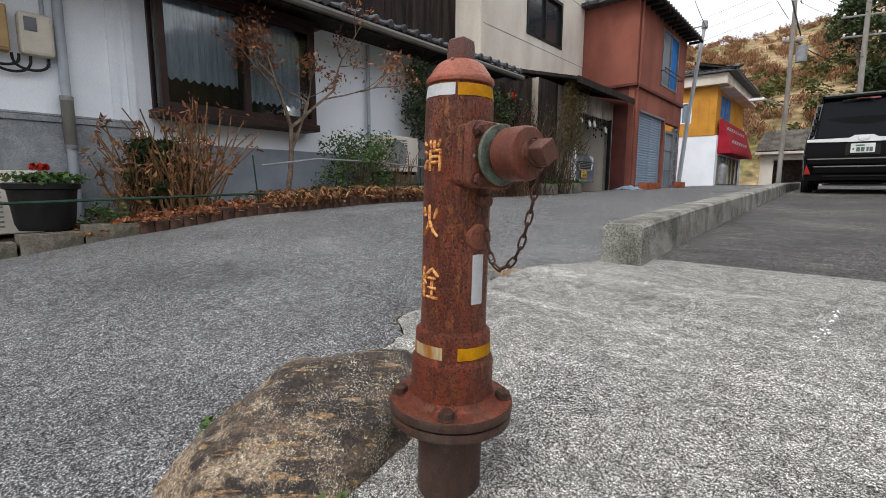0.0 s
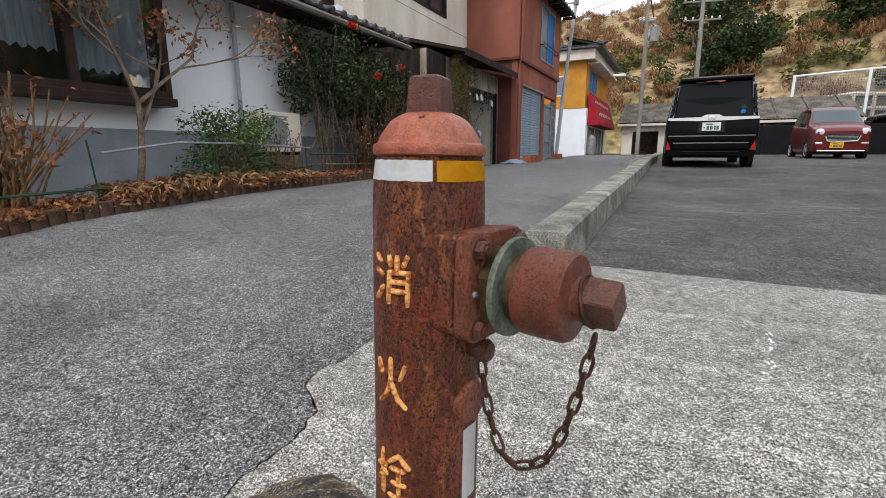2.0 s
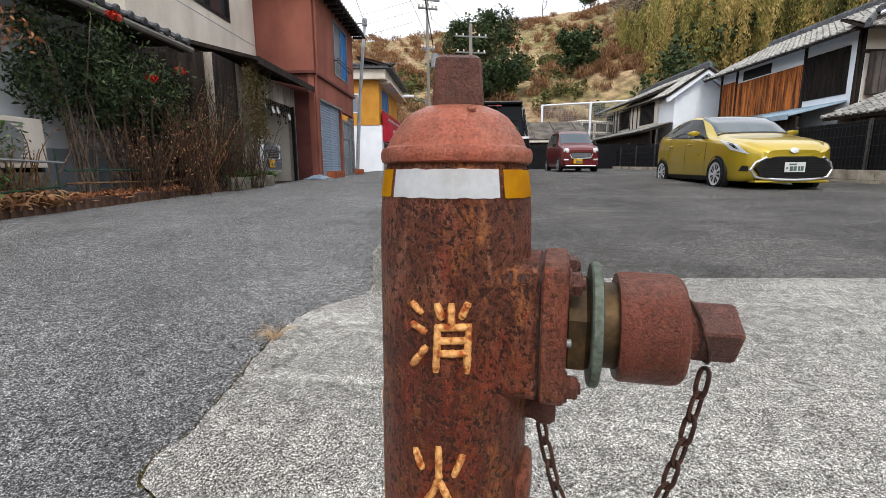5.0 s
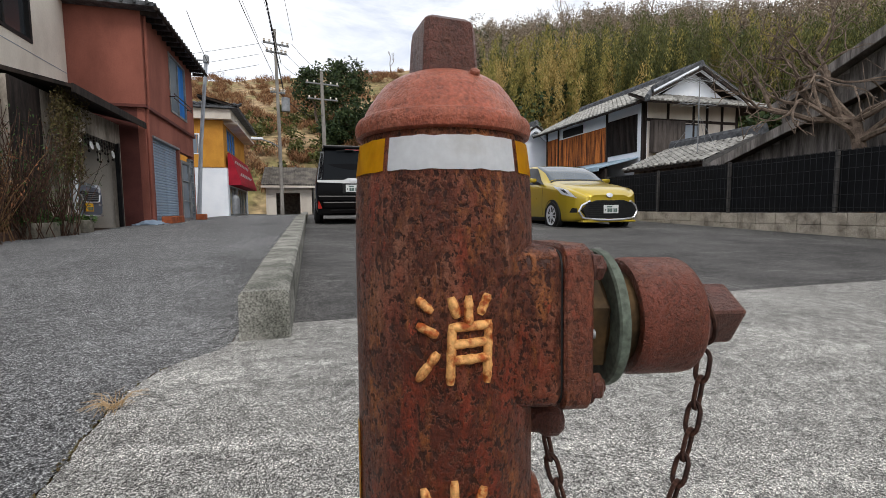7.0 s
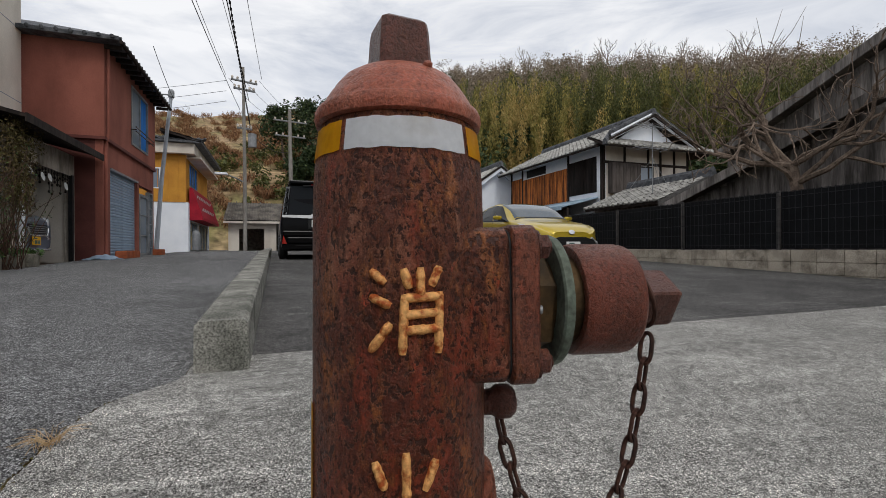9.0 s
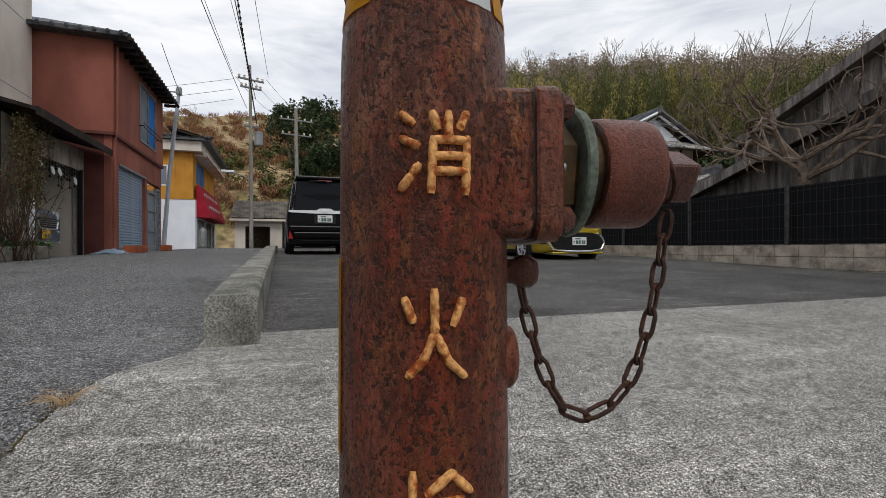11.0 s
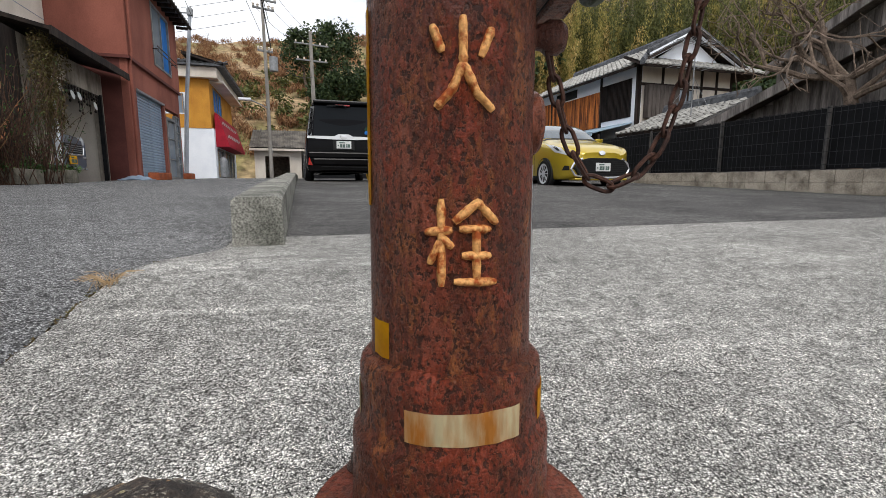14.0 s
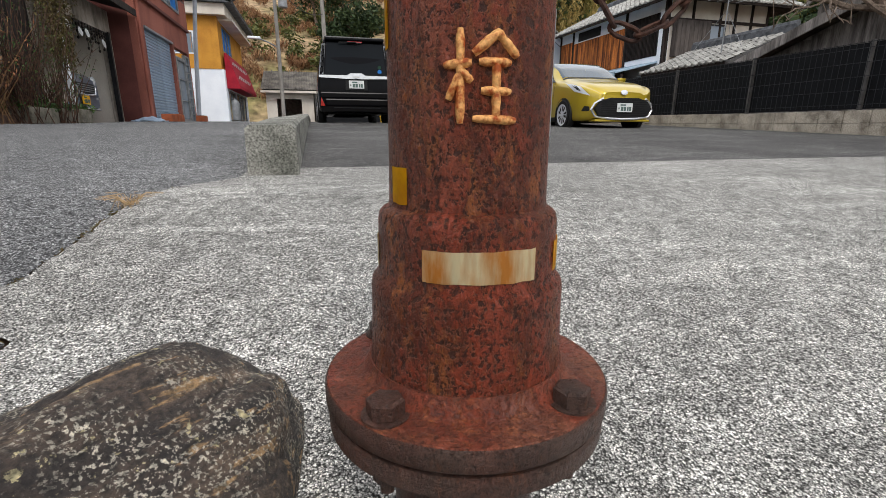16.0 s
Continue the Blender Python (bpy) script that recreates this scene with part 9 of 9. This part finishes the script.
def net_fence():
    t = thing("net_fence", label="tall grey net fence with white pipe frame on the slope", category="fence")
    y = 32.6
    x0, x1 = 5.1, 11.6
    for x in (x0, 8.3, x1):
        bm = bmesh.new()
        tube(bm, [(x, y, 1.5), (x, y, 5.05 + 0.05 * (x - x0))], 0.07, seg=8)
        part("post", bm, M["white_wall"], t)
    bm = bmesh.new()
    tube(bm, [(x0, y, 5.0), (x1, y, 5.3)], 0.05, seg=8)
    part("rail", bm, M["white_wall"], t)
    for k in range(60):
        x = x0 + (x1 - x0) * k / 59
        bm = bmesh.new()
        tube(bm, [(x, y, 2.6), (x, y, 5.0 + 0.046 * (x - x0))], 0.012, seg=4)
        part("net_wire", bm, M["galv"], t)
    for k in range(18):
        bm = bmesh.new()
        z = 2.7 + k * 0.135
        tube(bm, [(x0, y, z), (x1, y, z + 0.1)], 0.012, seg=4)
        part("net_wire", bm, M["galv"], t)
    r = thing("slope_frame", label="pale concrete lattice frame on the slope behind the net", category="retaining frame")
    arc = [(4.6, 3.0), (5.6, 3.5), (6.8, 3.95), (8.2, 4.1), (10.0, 4.0), (11.6, 3.8)]
    for dz in (0.0, -0.75):
        bm = bmesh.new()
        tube(bm, [(x, 34.3, z + dz) for x, z in arc], 0.11, seg=6)
        part("beam", bm, M["cream"], r)
    for x, z in arc[1:] + [(7.5, 4.0), (9.1, 4.05), (10.8, 3.9)]:
        bm = bmesh.new()
        tube(bm, [(x, 34.3, z + 0.05), (x, 34.25, z - 1.6)], 0.09, seg=6)
        part("rib", bm, M["cream"], r)
    w = bmesh.new()
    prism(w, [(3.6, 1.0), (3.6, 2.6), (5.0, 3.1), (6.8, 4.0), (8.2, 4.15), (12.5, 3.9), (12.5, 1.0)], "y", 34.4, 36.5)
    tagged(part("retaining_wall", w, M["cinder"]), "grey sprayed concrete retaining wall", "retaining wall")


net_fence()

bm = bmesh.new()
tube(bm, [(1.62, 17.0, 0.75), (1.42, 17.15, 1.75)], 0.05, seg=8)
tagged(part("yellow_bar", bm, M["yellowbar"]), "yellow bar leaning beside the parked van", "bar")


# ---- weeds and moss in the joint ----
def joint_weeds():
    rng = random.Random(9)
    cs = []
    for k in range(230):
        y = rng.choice((rng.uniform(1.35, 1.55), rng.uniform(1.8, 2.6), rng.uniform(1.0, 2.7)))
        cs.append((joint_x(y) + rng.gauss(0, 0.008), y, ground_z(joint_x(y), y) - 0.004))
    vs, fs = leaf_cards(cs, 0.014, 9, (0.010, 0.014, 0.006), 51, 2.0)
    tagged(fast("joint_moss", vs, fs, M["vine_leaf"]), "tiny moss and weeds in the pavement joint", "moss", kind="stuff")
    t = thing("grass_tuft", (joint_x(2.12) + 0.01, 2.12, ground_z(-1.36, 2.12)), 0, "dry straw tuft growing from the pavement joint", "grass")
    bm = bmesh.new()
    for k in range(46):
        a = rng.uniform(0, 6.28)
        L = rng.uniform(0.05, 0.105)
        tube(bm, [(rng.gauss(0, 0.015), rng.gauss(0, 0.02), -0.01), (math.cos(a) * L * 0.5, math.sin(a) * L * 0.6, L * 0.4), (math.cos(a) * L, math.sin(a) * L * 1.2, L * 0.35)], 0.0011, 0.0004, 3)
    part("blade", bm, M["straw"], t)
    for k, (x, y) in enumerate(((-0.74, 0.52), (-0.70, 0.44), (-1.27, 0.52))):
        w = thing("weed", (x, y, ground_z(x, y) + 0.005), 0, "small green weed at the foot of the boulder", "weed")
        c = [(rng.gauss(0, 0.02), rng.gauss(0, 0.02), 0.02) for j in range(5)]
        vs, fs = leaf_cards(c, 0.026, 5, 0.022, 52 + k, 1.3)
        fast("leaf", vs, fs, M["leaf_garden"], w)


joint_weeds()


def bed_leaves():
    """Curled brown leaves heaped behind the edging."""
    rng = random.Random(33)
    cs = []
    for k in range(240):
        y = rng.uniform(1.2, 7.2)
        x = -4.72 + rng.gauss(-0.05, 0.10)
        cs.append((x, y, ground_z(x, y) + 0.09 + 0.05 * rng.random()))
    vs, fs = leaf_cards(cs, 0.055, 16, (0.09, 0.10, 0.035), 34, 1.7)
    tagged(fast("dead_leaves", vs, fs, M["leaf_dead"]), "reddish-brown dead leaves heaped along the bed edging", "dead leaves", kind="stuff")


bed_leaves()


def bamboo_canes():
    rng = random.Random(17)
    t = thing("garden_canes", (0, 0, 0), 0, "bleached bamboo canes propped among the shrubs", "garden canes")
    for a, b in (((-4.75, 8.3, 0.75), (-4.8, 8.9, 2.1)), ((-4.8, 7.9, 0.7), (-4.85, 8.3, 1.7)), ((-4.72, 6.6, 0.8), (-4.75, 8.7, 1.0)), ((-4.72, 7.0, 0.72), (-4.74, 8.6, 0.86)), ((-5.0, 9.2, 0.7), (-5.1, 8.9, 3.0)), ((-4.8, 7.3, 1.5), (-4.9, 8.5, 1.9))):
        bm = bmesh.new()
        tube(bm, [a, b], 0.011, 0.009, 6)
        part("cane", bm, M["cane"], t)


bamboo_canes()

# ---- faint white paint left on the concrete ----
def paint_mark(points, w, seed):
    rng = random.Random(seed)
    bm = bmesh.new()
    for (x, y) in points:
        for k in range(5):
            cx, cy = x + rng.gauss(0, w * 0.6), y + rng.gauss(0, w)
            r = w * rng.uniform(0.3, 0.8)
            ring = []
            for j in range(9):
                a = 2 * math.pi * j / 9
                q = r * rng.uniform(0.5, 1.2)
                px, py = cx + q * math.cos(a) * 0.6, cy + q * math.sin(a)
                ring.append(bm.verts.new((px, py, ground_z(px, py) + 0.012)))
            bm.faces.new(ring)
    return tagged(part("paint_mark", bm, M["tape_w"]), "worn white paint flecks on the concrete", "paint mark", kind="stuff")


paint_mark([(0.06, 2.27), (0.055, 2.2), (0.045, 2.14), (0.03, 2.03), (0.01, 1.96)], 0.011, 3)

# fine growth that nobody could count
for o in scene.objects:
    if o.parent is not None and o.name.split(".")[0] in ("stem", "leaf", "berry", "crown", "blade", "flower"):
        o["kind"] = "stuff"
